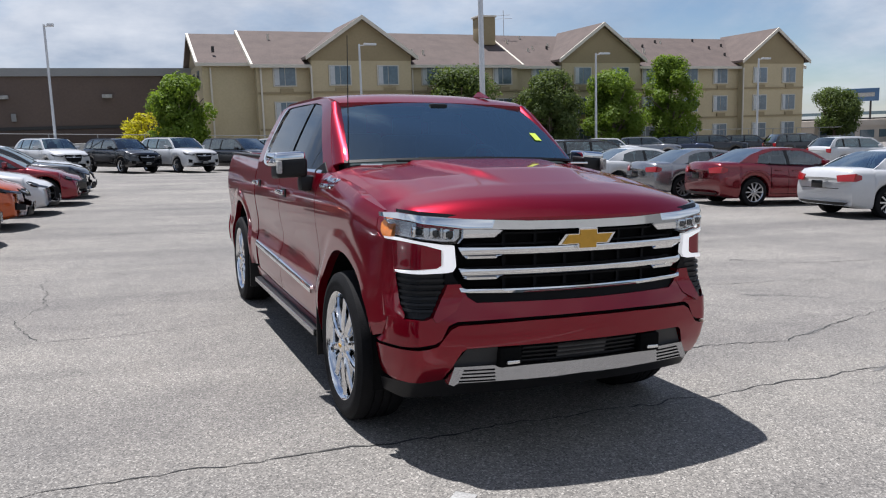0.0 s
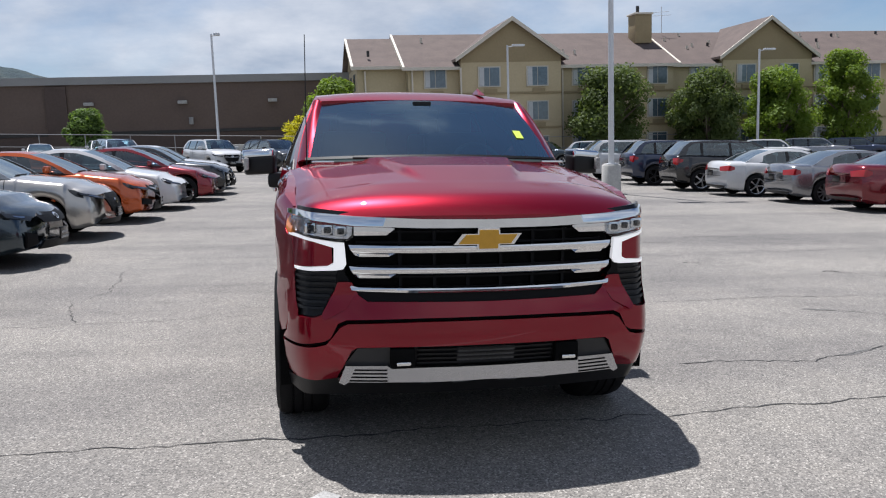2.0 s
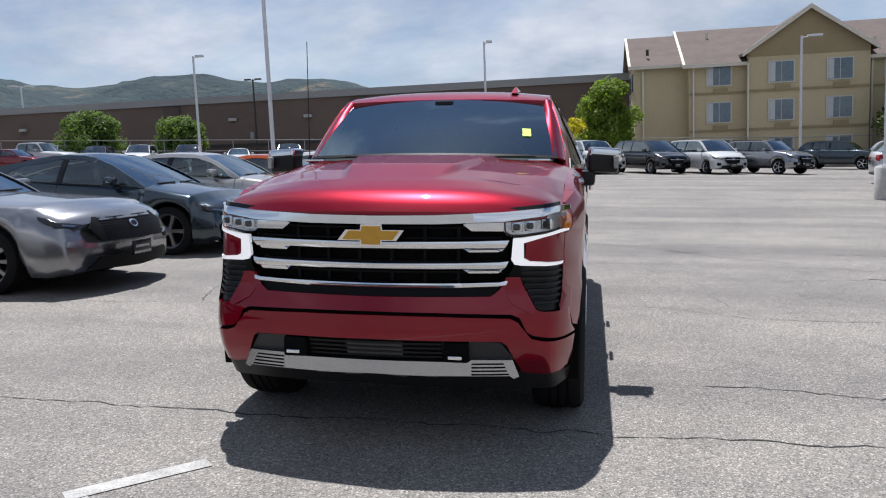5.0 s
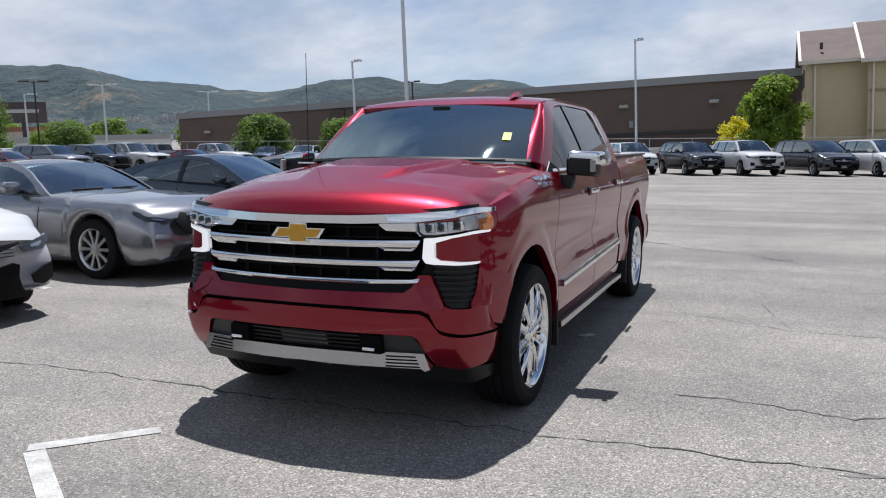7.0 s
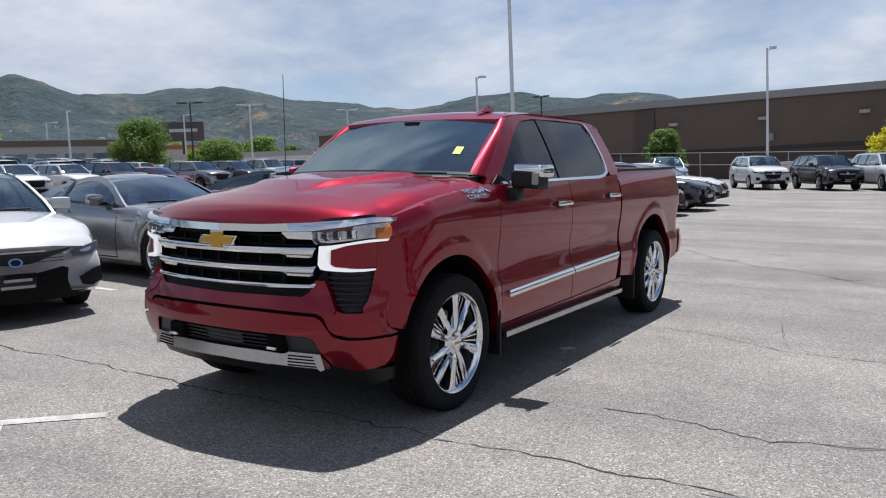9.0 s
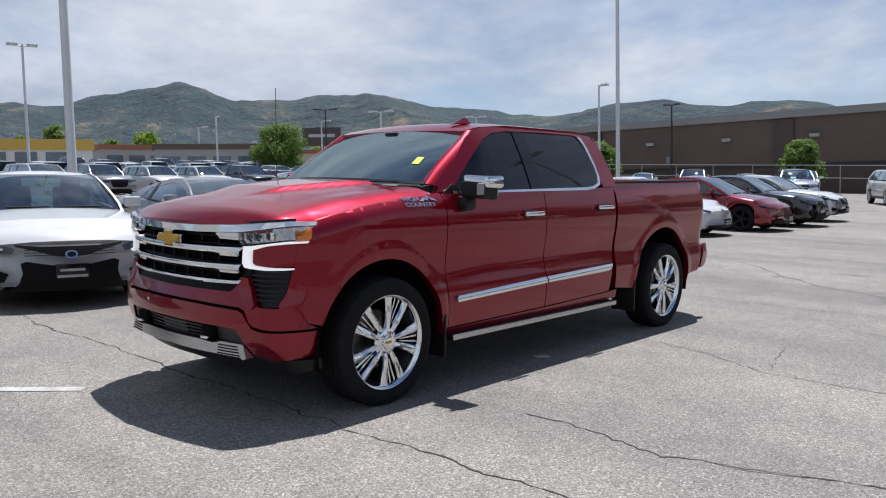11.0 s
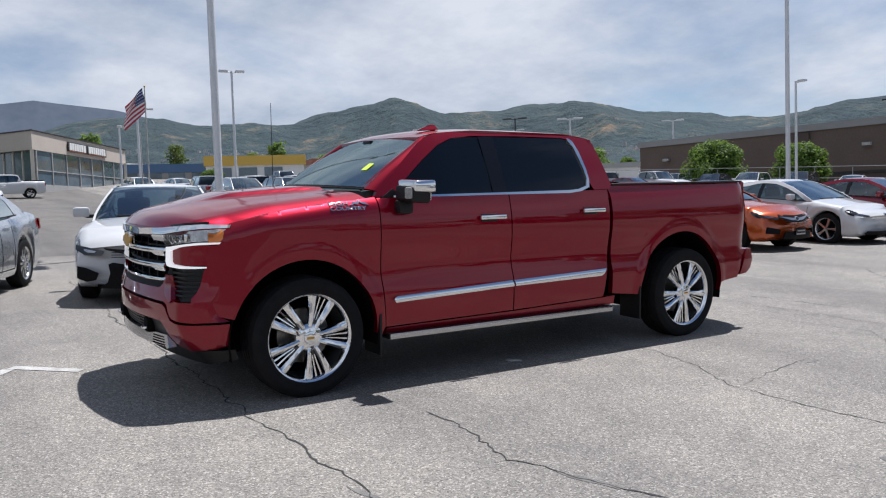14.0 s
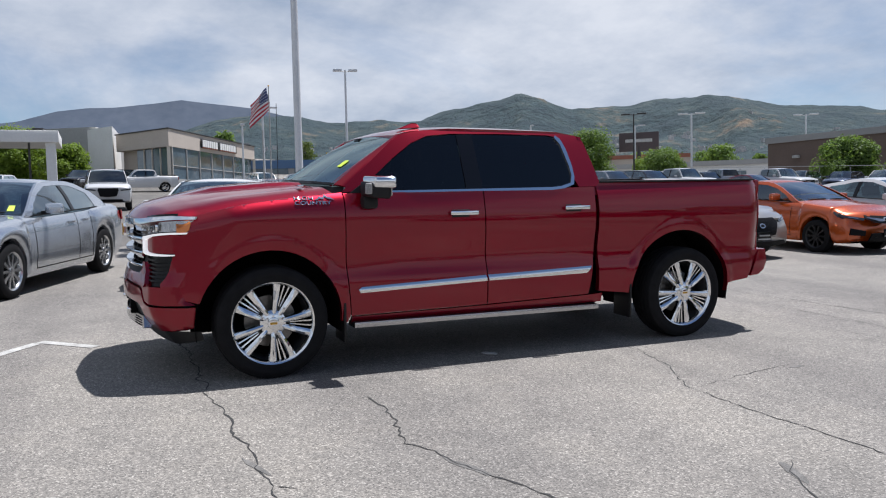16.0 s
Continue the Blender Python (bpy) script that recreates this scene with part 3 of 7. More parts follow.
def gable_block(x0, x1, y0, y1, eave, ridge, base=HB, over=0.45, wall=TAN):
    part("wall", bm_box((x0 + x1) / 2, (y0 + y1) / 2, (eave + base) / 2, x1 - x0, y1 - y0, eave - base), wall, hotel, smooth=0)
    ym = (y0 + y1) / 2
    k = (ridge - eave) / (ym - y0)
    for ya, s in ((y0, -1), (y1, 1)):
        slab("roof", [(x0 - over, ya + s * over, eave - k * over + 0.1), (x1 + over, ya + s * over, eave - k * over + 0.1), (x1 + over, ym, ridge + 0.1), (x0 - over, ym, ridge + 0.1)], 0.22, SHINGLE, hotel)
    for xe in (x0, x1):
        b = bmesh.new()
        vs = [b.verts.new(p) for p in ((xe, y0, eave - 0.02), (xe, y1, eave - 0.02), (xe, ym, ridge - 0.02))]
        b.faces.new(vs)
        part("gable_wall", b, OLIVE, hotel, smooth=0)
        s = -1 if xe == x0 else 1
        slab("rake_trim", [(xe + s * (over + 0.02), y0 - over, eave - k * over + 0.14), (xe + s * (over + 0.02), ym, ridge + 0.14), (xe + s * (over - 0.16), ym, ridge + 0.14), (xe + s * (over - 0.16), y0 - over, eave - k * over + 0.14)], 0.30, FASCIA, hotel, "pale rake trim")
    part("eave_trim", bm_box((x0 + x1) / 2, y0 - over - 0.03, eave - k * over - 0.02, x1 - x0 + 2 * over, 0.08, 0.24), FASCIA, hotel, smooth=0)


def front_gable(xc, half, y0, y1, eave, apex, base=HB):
    part("bay_wall", bm_box(xc, (y0 + y1) / 2, (eave + base) / 2, 2 * half - 0.5, y1 - y0, eave - base), TAN, hotel, smooth=0)
    k = (apex - eave) / half
    b = bmesh.new()
    lo = [b.verts.new(p) for p in ((xc - half + 0.25, y0 - 0.02, eave - 0.35), (xc + half - 0.25, y0 - 0.02, eave - 0.35), (xc + half - 0.25, y0 - 0.02, eave + 0.25 * k - 0.1), (xc, y0 - 0.02, apex - 0.1), (xc - half + 0.25, y0 - 0.02, eave + 0.25 * k - 0.1))]
    b.faces.new(lo)
    part("gable_face", b, OLIVE, hotel, "darker olive gable face", smooth=0)
    for s in (-1, 1):
        slab("bay_roof", [(xc, y0 - 0.45, apex + 0.1), (xc + s * (half + 0.2), y0 - 0.45, eave - 0.2 * k + 0.1), (xc + s * (half + 0.2), y1, eave - 0.2 * k + 0.1), (xc, y1 + 5, apex + 0.1)], 0.2, SHINGLE, hotel)
        slab("rake_trim", [(xc, y0 - 0.50, apex + 0.13), (xc + s * (half + 0.22), y0 - 0.50, eave - 0.22 * k + 0.13), (xc + s * (half + 0.22), y0 - 0.38, eave - 0.22 * k + 0.13), (xc, y0 - 0.38, apex + 0.13)], 0.32, FASCIA, hotel, "pale rake trim")


gable_block(4.4, 8.2, 57.6, 68.4, 7.15, 9.7)
gable_block(8.2, 30.0, 56.6, 69.4, 6.95, 10.0)
gable_block(30.0, 63.0, 58.0, 70.0, 7.0, 10.1)
front_gable(16.2, 4.25, 55.9, 58.5, 7.45, 10.35)
front_gable(38.9, 4.35, 57.3, 60.0, 7.45, 10.5)
front_gable(59.0, 4.1, 57.3, 60.0, 7.45, 10.4)
for x0, x1, y in ((8.2, 12.2, 56.58), (12.2, 20.2, 55.87), (20.2, 30.0, 56.58), (30.0, 34.7, 57.97), (34.8, 43.0, 57.27), (43.0, 55.1, 57.97), (55.1, 62.9, 57.27)):
    for z in (4.75, 2.05):
        part("belt_course", bm_box((x0 + x1) / 2, y - 0.02, z, x1 - x0 - 0.1, 0.08, 0.16), OLIVE, hotel, smooth=0)
part("chimney", bm_box(29.1, 61.0, 10.1, 1.5, 1.5, 2.4, 0.05), OLIVE, hotel)
part("chimney_cap", bm_box(29.1, 61.0, 11.35, 1.7, 1.7, 0.16, 0.03), FASCIA, hotel)
part("flue", bm_tube((28.7, 60.6, 11.4), (28.7, 60.6, 12.0), 0.14), DARKPOLE, hotel)
part("roof_aerial", bm_tube((32.3, 63.5, 10.1), (32.3, 63.5, 12.4), 0.03), GALV, hotel)
for zz, w in ((11.6, 0.9), (11.9, 0.7)):
    part("aerial_arm", bm_tube((32.3 - w, 63.5, zz), (32.3 + w, 63.5, zz + 0.1), 0.02), GALV, hotel)
for x, y in ((8.5, 56.5), (12.15, 55.8), (30.3, 57.9), (20.5, 56.5), (55.0, 57.2), (5.0, 57.5), (34.6, 57.9), (43.2, 57.9)):
    part("downspout", bm_box(x, y - 0.06, (6.7 + HB) / 2, 0.12, 0.1, 6.7 - HB), FASCIA, hotel, smooth=0)
rv = random.Random(3)
for _ in range(30):
    x, t = rv.uniform(5, 62), rv.uniform(0.25, 0.85)
    y0, r0 = (56.6, 10.0) if x < 30 else (58.0, 10.1)
    part("roof_vent", bm_tube((x, y0 + 6.2 * t, 6.95 + (r0 - 6.95) * t), (x, y0 + 6.2 * t, 7.4 + (r0 - 6.95) * t), 0.11), rv.choice([DARKPOLE, FASCIA]), hotel)


def hotel_window(x, y, z, w=1.62, h=1.38):
    win = part("window", bm_box(x, y - 0.02, z, w + 0.16, 0.10, h + 0.16), FRAMEW, hotel, smooth=0)
    part("pane", bm_box(x - w / 4, y - 0.075, z, w / 2 - 0.05, 0.02, h), PANE, win, smooth=0)
    part("pane", bm_box(x + w / 4, y - 0.075, z, w / 2 - 0.05, 0.02, h), PANE, win, smooth=0)
    part("curtain", bm_box(x - w * 0.37, y - 0.088, z, w * 0.22, 0.01, h - 0.04), CURTAIN, win, smooth=0)
    part("air_conditioner_grille", bm_box(x + 0.1, y - 0.05, z - h / 2 - 0.42, 1.0, 0.10, 0.36), OLIVE, win, smooth=0)


for x, y in ((10.3, 56.58), (14.4, 55.87), (18.25, 55.87), (22.2, 56.58), (24.7, 56.58), (28.6, 56.58), (33.0, 57.97), (36.9, 57.27), (40.9, 57.27), (44.6, 57.97), (49.3, 57.97), (52.9, 57.97), (57.2, 57.27), (60.9, 57.27)):
    for z in (6.0, 3.35, 0.65):
        hotel_window(x, y, z)
for y in (60, 63.5):
    for z in (6.0, 3.35, 0.65):
        part("side_window", bm_box(4.38, y, z, 0.1, 1.2, 1.3), PANE, hotel, smooth=0)

store = thing("retail_building", pose(0, 0, 0), "long low brown masonry store with pale parapet cap", "building")
BROWN = mat("brown block wall", (0.125, 0.092, 0.076), 0.9, vary=0.10, scale=0.5, bump=0.15, bscale=12)
BROWN2 = mat("dark brown block", (0.085, 0.062, 0.053), 0.9, vary=0.10, scale=0.5, bump=0.15, bscale=12)
PARAPET = mat("grey parapet", (0.26, 0.26, 0.255), 0.7, vary=0.06, scale=0.8)
part("wall", bm_box(-22.5, 86, 3.2, 71, 40, 7.2), BROWN, store, smooth=0)
part("parapet_cap", bm_box(-22.5, 86, 7.05, 71.4, 40.4, 0.62), PARAPET, store, smooth=0)
part("wall_base_band", bm_box(-22.5, 65.97, 1.3, 71.0, 0.1, 2.6), BROWN2, store, smooth=0)
part("wall_groove", bm_box(-22.5, 65.93, 2.75, 71.0, 0.12, 0.25), DARKPOLE, store, smooth=0)
for x in (-38, -19.5, 2.8, 8):
    part("pilaster", bm_box(x, 65.9, 3.1, 1.6, 0.3, 7.0), BROWN2, store, smooth=0)
for k in range(9):
    part("wall_lamp", bm_box(-54 + 7.4 * k, 65.75, 5.15, 0.75, 0.35, 0.28, 0.04), WHITEPAINT, store, "white wall-pack lamp")
for x in (-46, -30, -9, 4.5):
    part("conduit_box", bm_box(x, 65.85, 3.6, 0.35, 0.2, 0.6, 0.03), PARAPET, store)


def low_building(name, label, x, y, yaw, w, d, h, wallm, roofm, base, band=0.7):
    t = thing(name, pose(x, y, base, 0, 0, yaw), label, "building")
    part("wall", bm_box(0, 0, h / 2 - 1, w, d, h + 2), wallm, t, smooth=0)
    part("roof_band", bm_box(0, 0, h + 0.50 - band / 2, w + 0.5, d + 0.5, band), roofm, t, smooth=0)
    for k in range(int(w / 3.2)):
        part("window", bm_box(-w / 2 + 2 + 3.2 * k, -d / 2 - 0.03, h * 0.42, 2.3, 0.1, h * 0.45), PANE, t, smooth=0)
    return t


STUCCO = mat("beige stucco", (0.50, 0.44, 0.38), 0.9, vary=0.05, scale=0.5)
WHITEWALL = mat("white wall panel", (0.72, 0.72, 0.70), 0.7, vary=0.05, scale=0.5)
YELLOW = mat("yellow cladding", (0.62, 0.40, 0.08), 0.7, vary=0.06, scale=0.5)
BLUE = mat("blue cladding", (0.07, 0.14, 0.26), 0.6, vary=0.06, scale=0.5)
GREYWALL = mat("grey wall", (0.36, 0.36, 0.35), 0.8, vary=0.08, scale=0.5)
REDWALL = mat("brick red wall", (0.30, 0.12, 0.08), 0.9, vary=0.1, scale=0.5)

# glass-fronted body shop: its corner points at the lot
shop = thing("body_shop", pose(0, 0, 0), "beige body shop with glass front and lettered fascia", "building")
SC, SE, SL = Vector((-73.4, 5.65)), Vector((-95.9, 17.9)), Vector((-81.7, 1.25))


def prism(pts, z0, z1):
    b = bmesh.new()
    lo, hi = [b.verts.new((p[0], p[1], z0)) for p in pts], [b.verts.new((p[0], p[1], z1)) for p in pts]
    b.faces.new(lo[::-1]), b.faces.new(hi)
    for i in range(len(pts)):
        j = (i + 1) % len(pts)
        b.faces.new((lo[i], lo[j], hi[j], hi[i]))
    return b


def strip(name, p, q, z0, z1, thick, out, material, parent, label="", bevel=0.0):
    """An upright slab from p to q, standing out from that line by the given distance."""
    d = (q - p).normalized()
    n = Vector((-d.y, d.x))
    n = n if n.x > 0 else -n
    c = (p + q) / 2 + n * out
    return part(name, turned_box(c, (z0 + z1) / 2, (q - p).length, thick, z1 - z0, math.atan2(d.y, d.x), bevel), material, parent, label, smooth=0)


def turned_box(c, z, sx, sy, sz, a, bevel=0.0):
    return bm_box(c.x, c.y, z, sx, sy, sz, bevel, rot=Matrix.Rotation(a, 3, "Z"))


inset = lambda p, k: p + (((SE + SL) / 2) - p).normalized() * k
part("fascia", prism([SC, SE, SE + SL - SC, SL], 7.22, 8.88), STUCCO, shop, "beige fascia band", smooth=0)
part("roof_edge", prism([SC + Vector((0.15, 0)), SE + Vector((0, 0.15)), SE + SL - SC, SL + Vector((0, -0.15))], 8.88, 8.99), DARKPOLE, shop, smooth=0)
part("wall", prism([inset(SC, 0.9), inset(SE, 0.9), SE + SL - SC, inset(SL, 0.9)], 2.5, 7.25), STUCCO, shop, smooth=0)
fc_, fe_, fl_ = inset(SC, 0.8), inset(SE, 0.8), inset(SL, 0.8)
strip("plinth", fc_, fe_, 2.5, 4.15, 0.3, 0.02, GREYWALL, shop)
for k in range(7):
    p, q = fc_.lerp(fe_, k / 7), fc_.lerp(fe_, (k + 1) / 7)
    for z0, z1 in ((4.15, 5.4), (5.45, 7.2)):
        strip("shopfront_pane", p, q, z0, z1, 0.06, 0.06, PANE, shop, "dark shopfront glass")
    strip("mullion", p.lerp(q, 0.0), p.lerp(q, 0.04), 4.1, 7.22, 0.20, 0.10, GREYWALL, shop)
strip("transom", fc_, fe_, 5.39, 5.46, 0.14, 0.10, GREYWALL, shop)
for k in range(4):
    p, q = fc_.lerp(fl_, k / 6), fc_.lerp(fl_, (k + 1) / 6)
    strip("shopfront_pane", p, q, 4.15, 7.2, 0.06, 0.06, PANE, shop, "dark shopfront glass")
    strip("mullion", p.lerp(q, 0.0), p.lerp(q, 0.08), 4.1, 7.22, 0.20, 0.10, FASCIA, shop)
part("column", bm_box(SC.x - 0.35, SC.y, 5.0, 0.3, 0.3, 4.6), FASCIA, shop)
part("column", bm_box(SE.x + 0.6, SE.y - 0.2, 5.0, 0.3, 0.3, 4.6), FASCIA, shop)
part("side_wing", prism([Vector((-81.0, 0.9)), Vector((-92.0, 2.0)), Vector((-95.0, -4.0)), Vector((-84.2, -0.9))], 2.5, 9.75), WHITEWALL, shop, "white panelled side wing", smooth=0)
part("rear_wing", prism([Vector((-85.5, -0.6)), Vector((-99.0, 4.0)), Vector((-104.0, -12.0)), Vector((-91.5, -9.5))], 2.5, 10.1), GREYWALL, shop, "pale grey rear wing", smooth=0)
for k in range(3):
    a_, b_ = Vector((-85.5, -0.6)).lerp(Vector((-91.5, -9.5)), 0.22 + 0.27 * k), Vector((-85.5, -0.6)).lerp(Vector((-91.5, -9.5)), 0.34 + 0.27 * k)
    strip("wing_window", a_, b_, 6.6, 8.3, 0.1, 0.04, PANE, shop)
strip("sign_backing", SC.lerp(SE, 0.305), SC.lerp(SE, 0.725), 7.58, 8.50, 0.10, 0.10, DARKPOLE, shop, "dark sign backing")
rs = random.Random(4)
t_ = 0.31
for k in range(16):
    w = rs.uniform(0.017, 0.024)
    if k != 7:
        strip("sign_bar", SC.lerp(SE, t_), SC.lerp(SE, t_ + w), 7.70, 8.42, 0.10, 0.22, WHITEWALL, shop, "white raised sign bar")
        strip("sign_edge", SC.lerp(SE, t_ - 0.001), SC.lerp(SE, t_ + w), 7.58, 7.68, 0.10, 0.20, REDWALL, shop)
    t_ += w + 0.005

canopy = thing("canopy", pose(-65, -8.9, 3.0, 0, 0, 90), "white flat entrance canopy on square posts", "canopy")
part("canopy_roof", bm_box(0, 0, 4.0, 11, 7, 0.9, 0.05), WHITEWALL, canopy)
for x in (-4.6, 4.9):
    part("post", bm_box(x, -2.8, 1.7, 0.7, 0.7, 4.2), WHITEWALL, canopy)
low_building("yellow_building", "low yellow and white commercial building", -97.9, 34.9, 70, 12.3, 10, 2.9, WHITEWALL, YELLOW, 4.75, 1.25)
low_building("grey_building", "low grey commercial building with dark band", -92, 56, 60, 15, 9, 3.2, GREYWALL, BROWN, 4.2)
low_building("blue_building", "low blue flat-roofed commercial building", -115.9, 27.0, 76, 13, 10, 2.0, GREYWALL, BLUE, 5.6, 1.25)
low_building("white_warehouse", "long low white warehouse building", -88, 82, 40, 22, 12, 3.0, WHITEWALL, GREYWALL, 2.8)
low_building("brick_shops", "low row of grey and brick shops", -117, 57, 80, 13, 12, 3.0, GREYWALL, REDWALL, 5.5)
low_building("tan_shops", "low row of tan shops", -120, 92, 50, 26, 12, 4.2, STUCCO, REDWALL, 4.5)
low_building("far_wall_building", "pale low building behind the trees", 88, 70, 0, 30, 10, 2.0, STUCCO, STUCCO, -1.2)

# unseen plain walls closing the lot behind and beside the walk, added for reflections
for nm, p in (("reflection_wall_south", (4, -36, 2.4, 86, 0.5, 6.0)), ("reflection_wall_east", (47.0, -6, 1.2, 0.5, 60, 4.6))):
    tagged(finish(nm, bm_box(*p, 0.03), GREYWALL, smooth=0), "unseen plain grey wall added for reflections", "wall", kind="structure")

# billboard
bb = thing("billboard", pose(-97, 79, 4.0, 0, 0, 45), "dark roadside billboard on a post", "billboard")
part("post", bm_tube((0, 0, -1), (0, 0, 5.5), 0.3), DARKPOLE, bb)
part("panel", bm_box(0, -0.1, 6.2, 6.2, 0.35, 3.0, 0.05), mat("dark sign face", (0.05, 0.035, 0.035), 0.5, vary=0.2, scale=0.4), bb)
part("sign_bar", bm_box(0, -0.30, 6.4, 4.2, 0.05, 0.5), WHITEPAINT, bb)
sg = thing("road_sign", pose(86, 70, -0.8, 0, 0, -45), "blue roadside sign on posts", "sign")
part("panel", bm_box(0, 0, 5.2, 4.2, 0.3, 1.6, 0.05), BLUE, sg)
part("sign_bar", bm_box(0, -0.18, 5.2, 3.2, 0.05, 0.5), WHITEPAINT, sg)
for x in (-1.2, 1.2):
    part("post", bm_tube((x, 0, -0.5), (x, 0, 4.6), 0.12), DARKPOLE, sg)

# ---- fence, kerbs ----
fence = thing("chain_link_fence", pose(0, 0, 0), "galvanised fence rails and posts along the lot edge", "fence")
FENCEM = mat("fence steel", (0.30, 0.30, 0.30), 0.55, 0.3)
for k in range(42):
    x = -60 + 3 * k
    part("post", bm_tube((x, 55.2, ground_z(x, 55.2) - 0.3), (x, 55.2, ground_z(x, 55.2) + 2.05), 0.035, n=6), FENCEM, fence)
for x0, x1 in ((-60, 16), (16, 66)):
    for h in (2.02, 1.15):
        part("rail", bm_tube((x0, 55.2, ground_z(x0, 55.2) + h), (x1, 55.2, ground_z(x1, 55.2) + h), 0.028, n=6), FENCEM, fence)
wall_low = finish("retaining_wall", bm_box(-3.5, 54.3, 0.55, 7.5, 0.4, 1.9, 0.03), CONCRETE, smooth=0)
tagged(wall_low, "low pale concrete retaining wall", "wall", kind="structure")


# ---- light poles ----
def light_pole(x, y, top, r=0.09, material=GALV, base=0.0, arm=0.9, yaw=0.0, heads=1, label="tall pale grey car park light pole", group="car park light poles"):
    z0 = ground_z(x, y)
    t = thing("light_pole", pose(x, y, z0, 0, 0, yaw), label, "light pole", group)
    h = top - z0
    part("mast", bm_tube((0, 0, base * 0.9), (0, 0, h), r, r * 0.72, 10), material, t)
    if base:
        b = bm_lathe([(-0.1, 0.0), (-0.1, 0.31), (base - 0.04, 0.30), (base, 0.27), (base, 0.0)], 24, axis="z")
        part("concrete_base", b, CONCRETE, t, "concrete pole base")
        part("base_plate", bm_box(0, 0, base + 0.02, 0.34, 0.34, 0.04, 0.008), material, t)
    for k in range(heads):
        s = 1 if k == 0 else -1
        part("arm", bm_tube((0, 0, h - 0.12), (s * arm * 0.6, 0, h - 0.04), 0.035, n=6), material, t)
        part("lamp_head", bm_box(s * arm * 0.72, 0, h - 0.02, arm * 0.8, 0.32, 0.14, 0.03), material, t)
    return t


light_pole(9.05, 19.24, 11.5, 0.095, base=0.92, heads=2)
light_pole(-11.18, 3.17, 11.5, 0.088, base=0.92, heads=2)
light_pole(-9.53, 21.11, 11.5, 0.075, base=0.92, heads=2)
light_pole(-4.75, 41.0, 7.45, 0.075, base=0.6, arm=0.4)
light_pole(14.4, 50.5, 7.75, 0.10, arm=1.1, base=0.6)
light_pole(33.5, 50.0, 7.2, 0.10, arm=1.1, base=0.6)
light_pole(50.0, 50.0, 6.9, 0.10, arm=1.1, base=0.6)
light_pole(-23.46, 42.85, 8.0, 0.09, arm=0.6, base=0.6)
light_pole(-29.0, 64.5, 8.6, 0.10, DARKPOLE, arm=0.7, heads=2, label="dark bronze light pole", group="dark light poles")
light_pole(-43.05, 14.07, 9.9, 0.09, arm=0.7, heads=2, yaw=80)
light_pole(-67.5, 13.5, 10.4, 0.12, arm=1.2, yaw=80)
light_pole(-58.0, 55.5, 9.8, 0.12, arm=1.2, heads=2, yaw=40)
light_pole(-81, 66, 11.0, 0.12, arm=1.2, yaw=40)
light_pole(-63.6, 52.5, 10.3, 0.10, DARKPOLE, arm=1.2, heads=2, yaw=40, label="dark bronze light pole", group="dark light poles")
light_pole(-84, 51.6, 11.0, 0.14, arm=0.5)
light_pole(-99, 58, 11.0, 0.14, arm=1.3, yaw=40)
light_pole(-61, 75, 10.5, 0.12, arm=1.2, heads=2, yaw=40)
light_pole(-62, -5.5, 7.6, 0.10, DARKPOLE, arm=1.0, yaw=80, label="dark bronze light pole", group="dark light poles")
light_pole(-50, 8.6, 7.0, 0.08, arm=0.2)

# ---- flag ----
fl = thing("flag_on_pole", pose(-61.5, 12.9, ground_z(-61.5, 12.9)), "striped flag drooping from a tall white pole", "flag")
FH = 11.4 - ground_z(-61.5, 12.9)
part("pole", bm_tube((0, 0, 0), (0, 0, FH), 0.07, 0.04), WHITEPAINT, fl)
part("finial", bm_lathe([(FH, 0.0), (FH + 0.05, 0.07), (FH + 0.12, 0.07), (FH + 0.17, 0.0)], 12, axis="z"), GOLD, fl)
FRED, FWHITE, FBLUE = mat("flag red", (0.42, 0.03, 0.05), 0.9), mat("flag white", (0.72, 0.70, 0.70), 0.9), mat("flag blue", (0.03, 0.05, 0.16), 0.9)


def flag_map(u, v):
    """u along the fly from 0 to 1, v up the hoist from 0 to 1: hanging folds."""
    drop = 1.55 * u ** 1.2
    return (0.22 * math.sin(u * 9 + v * 2) * u, -0.05 - 1.55 * u + 0.12 * math.sin(v * 5 + u * 4), FH - 2.0 + 1.95 * v - drop)


for k in range(13):
    v0, v1 = k / 13, (k + 1) / 13
    u0 = 0.4 if k > 5 else 0.0
    part("stripe", bm_panel([(u0, v0), (1, v0), (1, v1), (u0, v1)], flag_map, (1, 0, 0), 0.1, 0.01), FRED if k % 2 == 0 else FWHITE, fl)
part("canton", bm_panel([(0, 6 / 13), (0.4, 6 / 13), (0.4, 1), (0, 1)], flag_map, (1, 0, 0), 0.1, 0.01), FBLUE, fl)
for i in range(5):
    for j in range(4):
        u, v = 0.05 + 0.075 * i, 0.52 + 0.12 * j
        p = flag_map(u, v)
        part("star", bm_box(p[0] + 0.03, p[1], p[2], 0.09, 0.07, 0.07), FWHITE, fl, smooth=0)
fp = thing("bare_flag_pole", pose(-56, 11.2, ground_z(-56, 11.2)), "short bare white flag pole", "flag pole")
part("pole", bm_tube((0, 0, 0), (0, 0, 5.2), 0.06, 0.04), WHITEPAINT, fp)

# ---- trees ----
BARK = mat("bark", (0.13, 0.10, 0.075), 0.95, vary=0.3, scale=6, bump=0.5, bscale=20)


